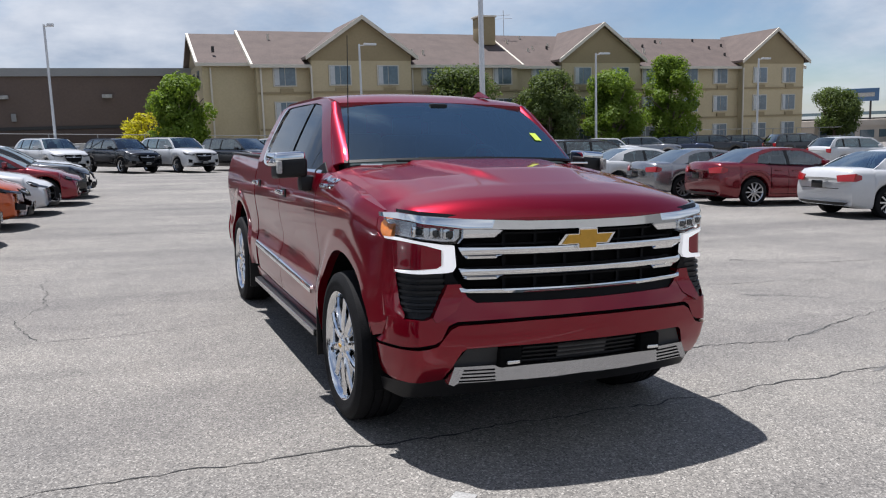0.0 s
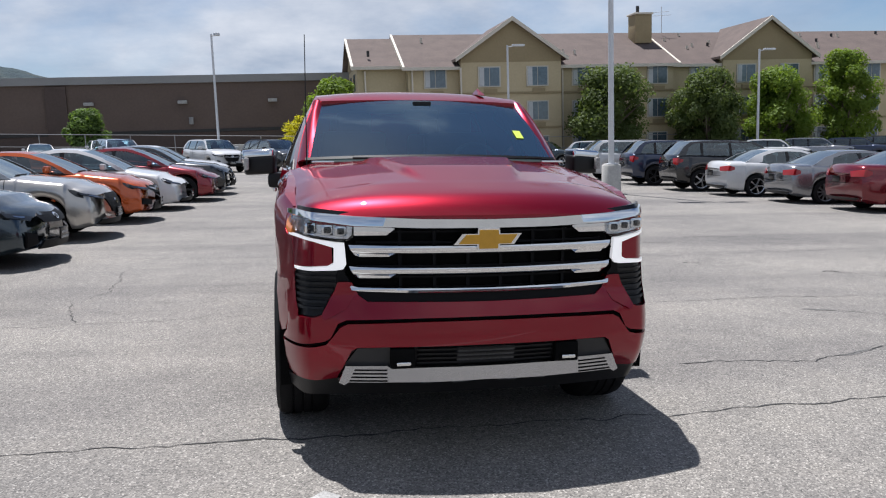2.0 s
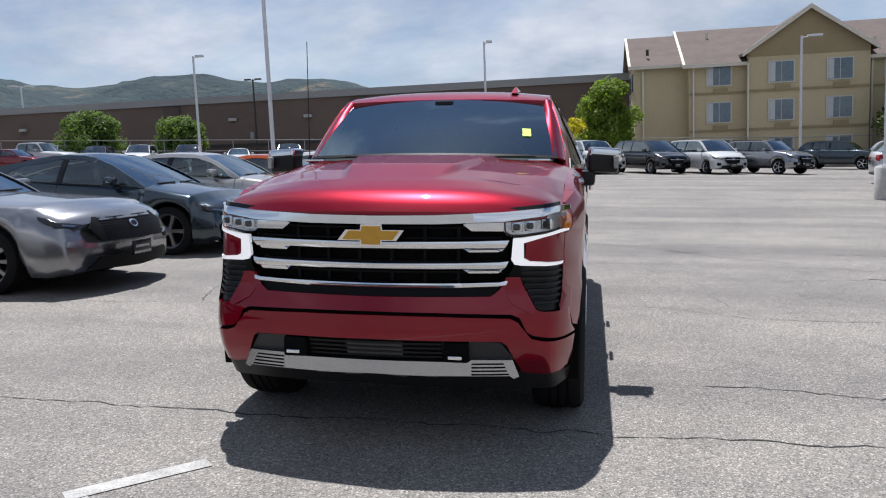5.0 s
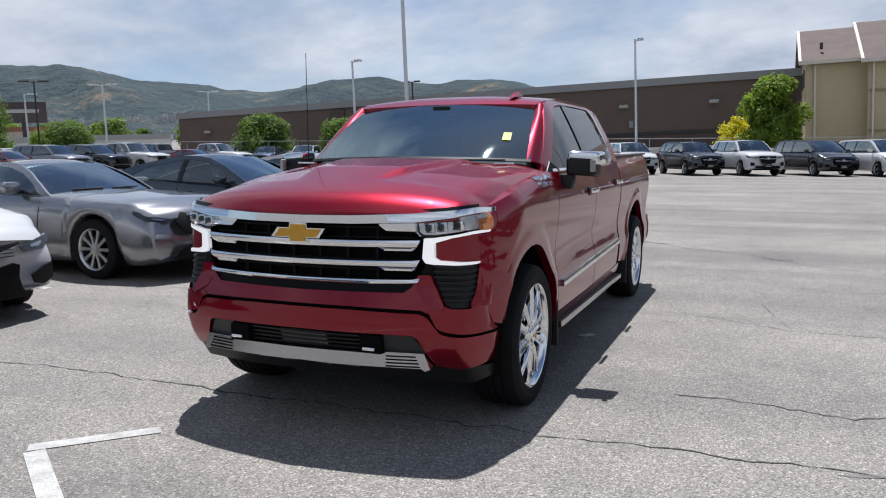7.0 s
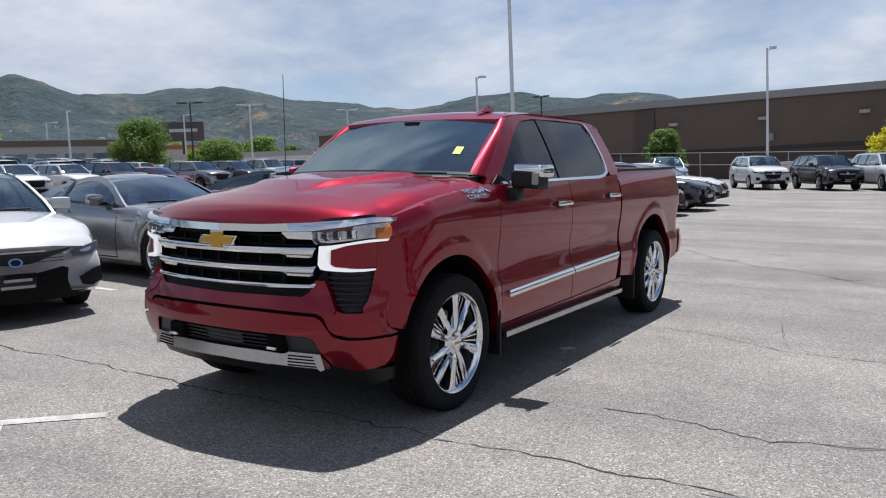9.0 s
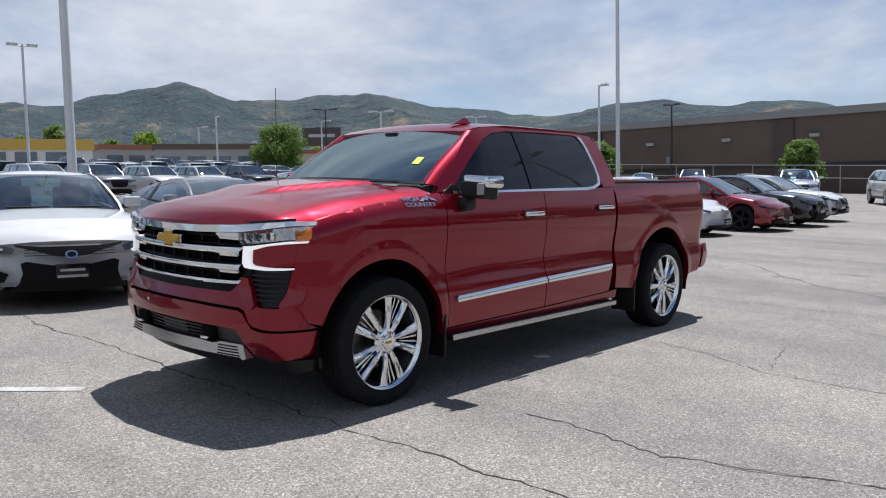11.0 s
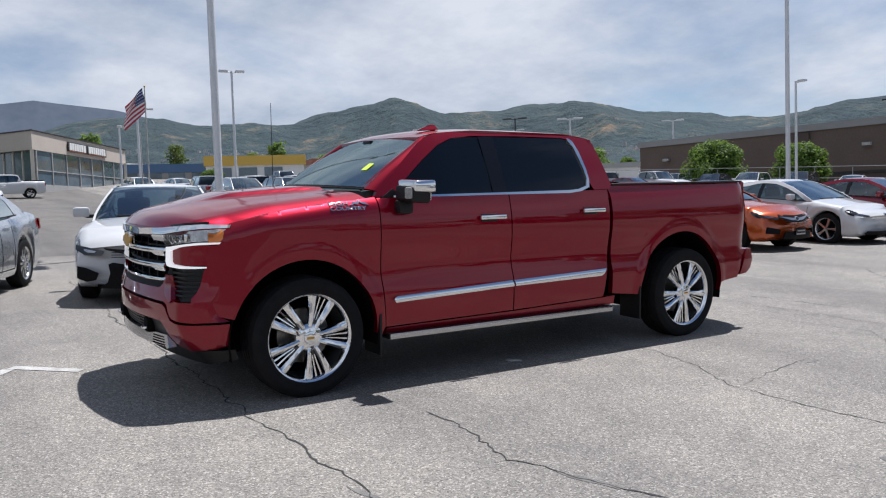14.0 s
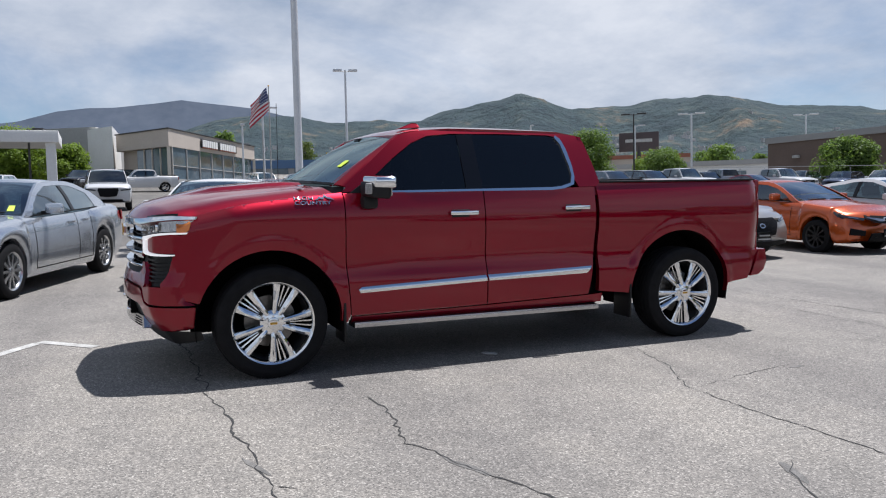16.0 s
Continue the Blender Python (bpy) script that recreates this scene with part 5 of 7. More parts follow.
        for py in posts:
            part("door_pillar", bm_panel([(py - 0.04, belt(py)), (py - 0.05, zr - th), (py + 0.045, zr - th), (py + 0.045, belt(py))], mo, inn, 0.3, 0.02), PILLAR, t)
        if detail:
            part("belt_strip", bm_panel([(c0 + 0.16, belt(c0) - 0.012), (c0 + 0.16, belt(c0) + 0.006), (c3 - 0.45, belt(c3 - 0.45) + 0.006), (c3 - 0.45, belt(c3 - 0.45) - 0.012)], lambda u, v, q=sg: (q * (gx(u, v) + 0.006), u, v), inn, 0.4, 0.01), BLACK, t)
            seams = (c0 + 0.08, bp + 0.02, min(c3 - 0.30, s["wh"][1] - 0.46)) if style not in ("coupe", "small_coupe") else (c0 + 0.10, bp + 0.42)
            for dy in seams:
                part("door_seam", bm_panel([(dy - 0.005, base(dy) + 0.10), (dy - 0.005, belt(dy) - 0.01), (dy + 0.005, belt(dy) - 0.01), (dy + 0.005, base(dy) + 0.10)], sk, inn, 0.08, 0.003), DARK, t)
            part("sill_seam", bm_panel([(c0 + 0.08, base(0) + 0.10), (c0 + 0.08, base(0) + 0.112), (seams[-1], base(0) + 0.112), (seams[-1], base(0) + 0.10)], sk, inn, 0.3, 0.003), DARK, t)
            for dy in ([q - 0.20 for q in seams[1:]]):
                part("door_handle", bm_box(sg * (body_x(dy, belt(dy) - 0.15) + 0.016), dy, belt(dy) - 0.15, 0.030, 0.19, 0.030, 0.010), paintm, t)
        mr = part("door_mirror", bm_box(sg * (w + 0.07), c0 + 0.44, belt(c0) + 0.085, 0.22, 0.12, 0.14, 0.045), paintm, t)
        if detail:
            part("mirror_arm", bm_box(sg * (w - 0.04), c0 + 0.45, belt(c0) + 0.03, 0.12, 0.08, 0.05, 0.015), BLACK, mr)

    def screen(y_a, z_a, y_b, z_b, bow, back=1):
        def f(u, v):
            hw = (wb * 0.955 + (wr * 0.985 - wb * 0.955) * v)
            return (u * hw, y_a + (y_b - y_a) * v + back * bow * u * u * (1 - 0.5 * v), z_a + (z_b - z_a) * v + 0.02 * math.sin(math.pi * v) - 0.01 * u * u)
        return f
    fs = screen(c0 - 0.06, zb_f + 0.02, c1 - 0.02, zr + 0.005, 0.13)
    part("windscreen", bm_panel([(-1, 0), (1, 0), (1, 1), (-1, 1)], fs, (0, 0.5, -0.8), 0.25, 0.006), gm, t)
    part("rear_window", bm_panel([(-1, 0), (1, 0), (1, 1), (-1, 1)], screen(c3 + 0.03, zb_r + 0.02, c2 + 0.02, zr, 0.09, -1), (0, -0.5, -0.8), 0.25, 0.006), gm if style != "truck" else TINT, t)
    part("roof", bm_panel([(-1, c1 - 0.03), (1, c1 - 0.03), (1, c2 + 0.03), (-1, c2 + 0.03)], lambda u, v: (u * wr, v + (0.06 * u * u if v < (c1 + c2) / 2 else -0.05 * u * u), H - 0.055 * abs(u) ** 2.5 - 0.05 * ((v - (c1 + c2) / 2) / (c2 - c1) * 2) ** 4), (0, 0, -1), 0.2, 0.03), roofm, t)
    part("cabin_interior", bm_box(0, (c0 + c3) / 2, s["zb"] + (belt(0) - s["zb"]) * 0.58, w * 1.5, (c3 - c0) * 0.80, (belt(0) - s["zb"]) * 0.55, 0.04), INTERIOR, t)
    if detail:
        for sx in (1, -1):
            st = part("seat", bm_box(sx * 0.36, bp - 0.05, belt(0) + 0.02, 0.46, 0.13, 0.46, 0.05, rot=Matrix.Rotation(-0.2, 3, "X")), INTERIOR, t)
            part("headrest", bm_box(sx * 0.36, bp + 0.02, belt(0) + 0.30, 0.25, 0.09, 0.15, 0.04), INTERIOR, st)
        part("dash", bm_box(0, c0 + 0.42, zb_f - 0.03, w * 1.5, 0.40, 0.10, 0.03), INTERIOR, t)
        for wx in (-0.5, 0.1):
            part("wiper", bm_tube((wx, c0 - 0.01 + 0.10 * wx * wx, zb_f + 0.045), (wx + 0.45, c0 - 0.01 + 0.10 * (wx + 0.45) ** 2, zb_f + 0.05), 0.010, n=5), BLACK, t)
    if sticker:
        part("window_sticker", bm_panel([(0.70, 0.10), (0.80, 0.10), (0.80, 0.24), (0.70, 0.24)], lambda u, v: Vector(fs(u, v)) + Vector((0, -0.004, 0.005)), (0, 0.5, -0.8), 0.5, 0.002), MATS["yellow sticker"], t, "yellow windscreen sticker")

    # nose and tail fittings laid on the rounded ends
    def on_nose(off):
        return lambda u, v: (u, shift(u, lerp(v, NZ, NY), v) - off, v + 0.034 * max(0, (v - nz + 0.06) / 0.06) * (1 - min(1, abs(u) / (0.83 * w)) ** 2) * 0)

    def on_tail(off):
        return lambda u, v: (u, shift(u, lerp(-v, [-z for z in TZ], TY), v) + off, v)
    fi, bi = (0, 1, 0), (0, -1, 0)
    for nm, kind_, half_ in fc["full"]:
        if not detail and kind_:
            continue
        o = [(x * w, z * nz) for x, z in half_]
        g = part(nm, bm_panel(o + [(-x, z) for x, z in o[::-1] if x > 1e-6], on_nose(0.008 + 0.006 * kind_), fi, 0.10, 0.03), SATIN if kind_ else GRILLEBLACK, t)
        if detail and not kind_:
            zt_, zb_ = max(z for _, z in o), min(z for _, z in o)
            xw = sorted(x for x, _ in o)[-2] * 0.86
            k = 0
            while zb_ + 0.02 + 0.028 * k < zt_ - 0.025:
                z = zb_ + 0.02 + 0.028 * k
                part("grille_bar", bm_panel([(-xw, z), (xw, z), (xw, z + 0.007), (-xw, z + 0.007)], on_nose(0.0095), fi, 0.10, 0.003), GRILLEBLACK, g)
                k += 1
    if detail:
        ez = {"wide_slit": 0.738, "smooth": 0.90, "shield": 0.74}.get(face or "", 0.84) * nz
        ring = [(0.062 * math.cos(k * math.pi / 8), ez + 0.042 * math.sin(k * math.pi / 8)) for k in range(16)]
        em = part("emblem", bm_panel(ring, on_nose(0.022), fi, 0.2, 0.012), CHROME, t, "plain chrome nose emblem")
        part("emblem_field", bm_panel([(x * 0.72, ez + (z - ez) * 0.66) for x, z in ring], on_nose(0.025), fi, 0.2, 0.003), GLOSSBLACK, em)
    for sg in (1, -1):
        if detail:
            for nm, kind_, poly in fc["pair"]:
                part(nm, bm_panel([(sg * x * w, z * nz) for x, z in poly], on_nose(0.008), fi, 0.06, 0.03), SATIN if kind_ else GRILLEBLACK, t)
        lp = [(sg * min(x, 0.94) * w, (z if z < 0.80 else 0.80 + (z - 0.80) * 0.55) * nz) for x, z in fc["lamp"]]
        cx, cz = sum(p[0] for p in lp) / len(lp), sum(p[1] for p in lp) / len(lp)
        hl = part("headlamp", bm_panel(lp, on_nose(0.008), fi, 0.04, 0.04), LAMPDARK, t, "clear headlamp")
        za, zc = max(p[1] for p in lp), min(p[1] for p in lp) + 0.02
        part("headlamp_side", bm_panel([(y0 + 0.05, zc + 0.01), (y0 + 0.05, za - 0.01), (y0 + 0.22, za + 0.035), (y0 + 0.42, za + 0.055), (y0 + 0.40, za + 0.02), (y0 + 0.22, zc + 0.04)], lambda u, v, q=sg: (q * (body_x(u, v) + 0.006), shift(q * body_x(u, v), u, v), v), (-sg, 0, 0), 0.05, 0.01), LAMPDARK, hl)
        if detail:
            part("lamp_reflector", bm_panel([(cx + (x - cx) * 0.42, cz + (z - cz) * 0.36) for x, z in lp], on_nose(0.013), fi, 0.05, 0.004), SATIN, hl)
            if amber:
                part("indicator", bm_panel([(sg * x * w, z * nz) for x, z in [(0.84, 0.95), (0.935, 0.975), (0.935, 0.92), (0.82, 0.90)]], on_nose(0.014), fi, 0.04, 0.004), AMBER, hl, "amber indicator")
        tz = dk_z - 0.17
        if style in ("suv", "large_suv", "van", "truck"):
            tl = [(sg * w * 0.66, tz + 0.06), (sg * w * 0.935, tz + 0.08), (sg * w * 0.935, tz - 0.16), (sg * w * 0.74, tz - 0.12)]
        else:
            tl = [(sg * w * 0.52, tz + 0.03), (sg * w * 0.935, tz + 0.07), (sg * w * 0.935, tz - 0.09), (sg * w * 0.58, tz - 0.10)]
        part("tail_lamp", bm_panel(tl, on_tail(0.010), bi, 0.05, 0.05), REDLENS, t, "red tail lamp")
        part("tail_lamp_side", bm_panel([(y1 - 0.26, tz - 0.05), (y1 - 0.26, tz + 0.03), (y1 - 0.08, tz + 0.06), (y1 - 0.07, tz - 0.10)], lambda u, v, q=sg: (q * (body_x(u, v) + 0.006), shift(q * body_x(u, v), u, v), v), (-sg, 0, 0), 0.05, 0.01), REDLENS, t) if detail else None
    if detail:
        part("boot_seam", bm_panel([(-w * 0.62, dk_z - 0.42), (w * 0.62, dk_z - 0.42), (w * 0.62, dk_z - 0.408), (-w * 0.62, dk_z - 0.408)], on_tail(0.003), bi, 0.12, 0.003), DARK, t)
    part("rear_valance", bm_panel([(-w * 0.8, s["zb"] + 0.14), (w * 0.8, s["zb"] + 0.14), (w * 0.7, s["zb"] + 0.08), (-w * 0.7, s["zb"] + 0.08)], on_tail(0.010), bi, 0.12, 0.03), BLACK, t)
    if detail:
        part("rear_plate", bm_box(0, y1 + 0.016, dk_z - 0.33, 0.32, 0.02, 0.15, 0.004), GLOSSBLACK, t, "dark dealer plate")
        pl = part("front_plate", bm_box(0, y0 - 0.022, 0.46 * nz + 0.05, 0.32, 0.02, 0.15, 0.004), GLOSSBLACK, t, "dark dealer plate")
        for dz, wd in ((0.012, 0.24), (-0.052, 0.29)):
            part("plate_bar", bm_box(0, y0 - 0.034, 0.46 * nz + 0.05 + dz, wd, 0.004, 0.026), WHITEPAINT, pl, smooth=0)
    ty, ri, dk = car_wheel_meshes(s["r"], rim, spokes)
    for wy in s["wh"]:
        for sg in (1, -1):
            wn = new("wheel", ty)
            wn.parent = t
            wn.matrix_local = Matrix.Translation((sg * (w - 0.118), wy, s["r"])) @ (Matrix.Identity(4) if sg > 0 else pose(0, 0, 0, 0, 0, 180))
            for nm, me in (("rim", ri), ("wheel_backing", dk)) if detail else (("rim", ri),):
                o = new(nm, me)
                o.parent = wn
    part("underbody", bm_box(0, 0, s["zb"] + 0.10, w * 1.35, L * 0.86, 0.16, 0.03), DARK, t)
    if ends and style not in ("truck", "van") and detail:
        for sg in (1, -1):
            part("roof_rail", bm_tube((sg * wr * 0.93, c1 + 0.25, H - 0.01), (sg * wr * 0.93, c2 - 0.1, H - 0.01), 0.018, n=6), BLACK, t)
            part("sill_cladding", bm_panel([(s["wh"][0] + s["r"] + 0.06, base(0) + 0.01), (s["wh"][0] + s["r"] + 0.06, base(0) + 0.13), (s["wh"][1] - s["r"] - 0.06, base(0) + 0.13), (s["wh"][1] - s["r"] - 0.06, base(0) + 0.01)], lambda u, v, q=sg: (q * (body_x(u, v) + 0.012), u, v), (-sg, 0, 0), 0.3, 0.02), BLACK, t)
    if style == "truck":
        part("bed_cavity", bm_box(0, (c3 + y1) / 2 + 0.05, s["deck"] + 0.02, w * 1.55, y1 - c3 - 0.35, 0.05, 0.01), DARK, t)
    return t


P = {
    "white": paint("white car paint", (0.52, 0.525, 0.53), 0.0), "silver": paint("silver car paint", (0.50, 0.535, 0.58), 0.8, 0.26), "beige": paint("warm silver car paint", (0.46, 0.44, 0.41), 0.7, 0.28),
    "grey": paint("graphite car paint", (0.26, 0.265, 0.28), 0.75, 0.26), "slate": paint("slate blue car paint", (0.036, 0.052, 0.064), 0.7, 0.24), "black": paint("black car paint", (0.008, 0.008, 0.010), 0.2, 0.25),
    "orange": paint("orange car paint", (0.46, 0.078, 0.008), 0.4, 0.26), "red": paint("red car paint", (0.20, 0.004, 0.012), 0.5, 0.24), "maroon": paint("maroon car paint", (0.16, 0.005, 0.012), 0.5, 0.24),
    "navy": paint("navy car paint", (0.012, 0.022, 0.055), 0.5), "blue": paint("deep blue car paint", (0.015, 0.03, 0.12), 0.5),
}
# row of noses facing the lane
parked_car("sedan", P["silver"], "silver sedan with silver alloy wheels and yellow sticker", lot_pose(-5.83, -2.36, 68), amber=True, sticker=True, spokes=10, group="front row of parked cars")
parked_car("sedan", P["white"], "white sedan with black mesh lower grille", lot_pose(-6.20, 0.70, 74.5), face="wide_slit", rim="black", spokes=10, group="front row of parked cars")
parked_car("coupe", P["grey"], "graphite grey sports coupe with wide black grille", lot_pose(-6.30, 3.50, 87), face="shark", rim="silver", spokes=10, group="front row of parked cars")
parked_car("fastback", P["slate"], "dark slate blue fastback sedan with dark grille", lot_pose(-6.20, 6.60, 89), face="tiger", rim="grey", spokes=5, group="front row of parked cars")
parked_car("hatch", P["beige"], "warm silver hatchback with black grille", lot_pose(-5.98, 9.55, 90), face="shield", rim="grey", spokes=10, group="front row of parked cars")
parked_car("small_coupe", P["orange"], "orange compact coupe with black wheels", lot_pose(-5.78, 12.45, 90), face="band", rim="black", spokes=10, group="front row of parked cars")
parked_car("fastback", P["white"], "white electric sedan with smooth nose", lot_pose(-5.62, 15.35, 90), face="smooth", rim="silver", spokes=5, group="front row of parked cars")
parked_car("fastback", P["red"], "deep red electric sedan with smooth nose", lot_pose(-5.10, 18.15, 90), face="smooth", rim="black", spokes=5, group="front row of parked cars")
parked_car("sedan", P["black"], "black luxury sedan with chrome-barred grille", lot_pose(-5.05, 20.75, 90), spokes=10, group="front row of parked cars")
parked_car("sedan", P["white"], "white sedan parked at the row's end", lot_pose(-5.3, 23.6, 90), spokes=10, group="front row of parked cars")
parked_car("suv", P["silver"], "silver crossover parked beyond the front row", lot_pose(-9.7, 39.2, 25), spokes=10, group="front row of parked cars")
# row of tails on the other side
R2 = "back row of parked cars"
parked_car("sedan", P["white"], "white compact sedan seen from behind", lot_pose(14.35, 8.25, 82), spokes=10, group=R2)
parked_car("big_sedan", P["maroon"], "dark red sedan with silver multi-spoke wheels", lot_pose(14.40, 12.0, 80), spokes=10, group=R2)
parked_car("sedan", P["grey"], "dark grey compact sedan with red tail lamps", lot_pose(14.4, 14.85, 82), rim="grey", group=R2)
parked_car("sedan", P["white"], "white luxury sedan with red tail lamps", lot_pose(14.2, 17.75, 83), spokes=5, group=R2)
parked_car("suv", P["black"], "black small crossover with roof rails", lot_pose(13.9, 20.45, 83), spokes=5, rim="silver", group=R2)
parked_car("suv", P["navy"], "dark blue crossover seen from behind", lot_pose(13.9, 23.9, 83), rim="black", spokes=5, group=R2)
parked_car("suv", P["white"], "white crossover with dark glass", lot_pose(13.7, 27.6, 83), rim="black", spokes=5, group=R2)
# angled far row facing the camera
R3 = "far row of parked cars"
parked_car("suv", P["white"], "pale white crossover with dark grille", lot_pose(-4.95, 39.4, 28), spokes=10, group=R3)
parked_car("suv", P["black"], "black crossover with chrome-barred grille", lot_pose(-1.75, 39.0, 30), spokes=5, group=R3)
parked_car("large_suv", P["white"], "large white crossover with dark grille", lot_pose(0.95, 39.2, 27), spokes=10, group=R3)
parked_car("van", P["black"], "dark minivan with wide grille", lot_pose(4.15, 39.4, 28), spokes=10, group=R3)
parked_car("van", P["white"], "white minivan with silver wheels", lot_pose(6.95, 39.4, 25), spokes=5, group=R3)
parked_car("suv", P["grey"], "grey crossover in the angled far row", lot_pose(9.9, 38.8, 40), spokes=5, group=R3)
parked_car("suv", P["slate"], "slate blue crossover near the hotel", lot_pose(15.8, 47.0, 60), spokes=5, group=R3)
# bases for the packed rows further off, built once and copied
rows_far = "distant rows of parked cars"
bases = []
for style, col, lab in (("suv", "white", "white crossover in a distant row"), ("suv", "black", "black crossover in a distant row"), ("truck", "white", "white pickup in a distant row"), ("sedan", "white", "white sedan in a distant row"),
                        ("sedan", "silver", "silver sedan in a distant row"), ("large_suv", "grey", "grey large crossover in a distant row"), ("van", "white", "white van in a distant row"), ("sedan", "maroon", "dark red sedan in a distant row"),
                        ("truck", "grey", "grey pickup in a distant row"), ("suv", "navy", "navy crossover in a distant row"), ("large_suv", "black", "black large crossover in a distant row"), ("suv", "maroon", "dark red crossover in a distant row")):
    bases.append((style, col, lab))
spots = []
rc = random.Random(21)
for x0, ya, n, yaw in ((-36.5, 12.0, 12, 90), (-42.5, 9.0, 13, -90), (-55.0, 18.0, 11, 90), (-61.0, 19.0, 11, -90), (-73.0, 26.0, 9, 90)):
    for k in range(n):
        if rc.random() < 0.93:
            spots.append((x0 + rc.uniform(-0.3, 0.3), ya + 3.0 * k, yaw))
for k in range(10):
    spots.append((-13.0 - 3.9 * k, 51.0 + rc.uniform(-0.3, 0.3), 20))
spots += [(-41, -6.0, 80)]
made = {}
rc.shuffle(spots)
fixed = [(-34.5, -0.5, 88, 2), (19.6, 46.0, 50, 0), (22.8, 46.2, 50, 6), (26.0, 46.0, 50, 11), (29.2, 46.0, 50, 3), (32.4, 46.1, 50, 0), (35.6, 46.0, 50, 5), (38.8, 46.0, 50, 9), (42.0, 46.0, 50, 10), (45.4, 46.0, 50, 1), (42.5, 38.0, 75, 10), (33.5, 26.0, 83, 0), (-65.3, 2.7, 2, 2), (-69.4, -1.9, 60, 10), (-73.3, 1.0, 60, 1), (-63.0, 12.5, 95, 0), (-68.0, 17.0, 100, 3)]
spots = fixed + [q + (None,) for q in spots]
for i, (x, y, a, k) in enumerate(spots):
    k = (0, 2, 3, 1, 6, 4, 0, 9, 2, 5, 3, 7, 6, 8, 0, 10)[i % 16] if k is None else k
    mm = lot_pose(x, y, a + rc.uniform(-2, 2))
    if k not in made:
        st, col, lab = bases[k]
        made[k] = parked_car(st, P[col], lab, mm, spokes=5, detail=False, group=rows_far, name="distant_car")
    else:
        copy_thing(made[k], mm)

# ---- the pickup truck ----
truck = thing("pickup_truck", TILT, "candy red crew-cab pickup truck with chrome grille and chrome wheels", "pickup truck")
HUB_F, HUB_R, HUB_Z = 0.0, 3.745, 0.405


def nose_w(z):
    """The nose draws in a little towards the bumper."""
    return lerp(z, [0.62, 0.95, 1.15], [0.980, 0.986, 0.996])


def nose_y(x, z):
    """How far forward the front face stands at x and z."""
    s = lerp(z, [0.35, 0.62, 0.95, 1.15], [1.05, 1.055, 1.02, 1.0])
    a = abs(x) / s
    y = -0.925 + 0.20 * a * a + (max(0.0, a - 0.78) / 0.15) ** 2 * 0.28
    return y + lerp(z, [0.28, 0.36, 0.46, 0.58, 0.70, 0.80, 1.10, 1.16, 1.25], [0.13, 0.07, 0.0, -0.035, -0.03, 0.0, 0.0, 0.005, 0.06])


NOSE_X = np.linspace(0.0, 1.0, 60)
NOSE_Y = np.array([-0.925 + 0.20 * a * a + (max(0.0, a - 0.78) / 0.15) ** 2 * 0.28 for a in NOSE_X])


def fender_top(y):
    return lerp(y, [-0.60, -0.50, -0.20, 0.20, 0.56, 2.78, 4.7], [1.165, 1.195, 1.265, 1.315, 1.347, 1.372, 1.43])


SIDE_Z = [0.30, 0.40, 0.50, 0.58, 0.64, 0.68, 0.705, 0.73, 0.79, 0.86, 0.94, 1.02, 1.07, 1.12, 1.155, 1.185, 1.22, 1.28, 1.335, 1.345, 1.43]
SIDE_X = [0.918, 0.945, 0.962, 0.969, 0.971, 0.969, 0.964, 0.957, 0.950, 0.950, 0.958, 0.969, 0.9735, 0.975, 0.9745, 0.972, 0.966, 0.954, 0.942, 0.939, 0.926]


def side_x(y, z):
    """Half the truck's width at y and z: waist, door sculpting, wheel flares, tapered nose."""
    waist = 0.012 * max(0.0, min(1.0, (y - 0.5) / 0.5)) * max(0.0, min(1.0, (2.9 - y) / 0.4))
    x = lerp(z, SIDE_Z, SIDE_X) - waist * max(0.0, 1 - abs(z - 0.84) / 0.14)
    for cy, cz, r in ((HUB_F, 0.41, 0.53), (3.70, 0.43, 0.55)):
        d = math.hypot(y - cy, (z - cz) * 0.95)
        k = max(0.0, min(1.0, (r + 0.075 - d) / 0.045))
        x += 0.013 * k * k * (3 - 2 * k)
    if y < -0.25:
        s = lerp(z, [0.35, 0.62, 0.95, 1.15], [1.05, 1.055, 1.02, 1.0])
        x = min(x, float(np.interp(y, NOSE_Y, NOSE_X)) * s * nose_w(z))
    t = max(0.0, (z - (fender_top(y) - 0.10)) / 0.10)
    if y < 0.6:
        x -= 0.050 * min(1, t) ** 2.2
    elif y > 2.79:
        x -= 0.030 * min(1, t) ** 2.2
    if y > 4.5:
        x -= 0.10 * (max(0.0, y - 4.5) / 0.2) ** 2
    return x


def cab_x(y, z):
    """The tumblehome of the cab above the belt."""
    t = max(0.0, (z - 1.33) / 0.47)
    x = 0.945 - 0.180 * t - 0.040 * t * t
    if z > 1.79:
        x -= 0.1 * (z - 1.79)
    return x - 0.065 * max(0.0, (1.15 - y) / 0.5) ** 1.5


F_ARCH = arc(HUB_F - 0.01, 0.41, 0.525, -3, 183, 26)
R_ARCH = arc(3.70, 0.43, 0.55, -4, 184, 26)
FENDER = ([(-0.60, 0.60), (-0.645, 0.70), (-0.655, 0.90), (-0.655, 0.96), (-0.635, 1.052), (-0.56, 1.060), (-0.518, 1.084), (-0.496, 1.145), (-0.50, 1.19)] +
          [(y, fender_top(y) - 0.004) for y in (-0.38, -0.26, -0.13, 0.0, 0.13, 0.26, 0.40, 0.54)] +
          [(0.545, 1.12), (0.552, 0.80), (0.585, 0.42), (0.56, 0.365)] + [p for p in F_ARCH if p[1] > 0.40 or p[0] > 0][:] )
FENDER = [p for p in FENDER if not (p[0] < -0.3 and p[1] < 0.575)] + [(-0.510, 0.575)]
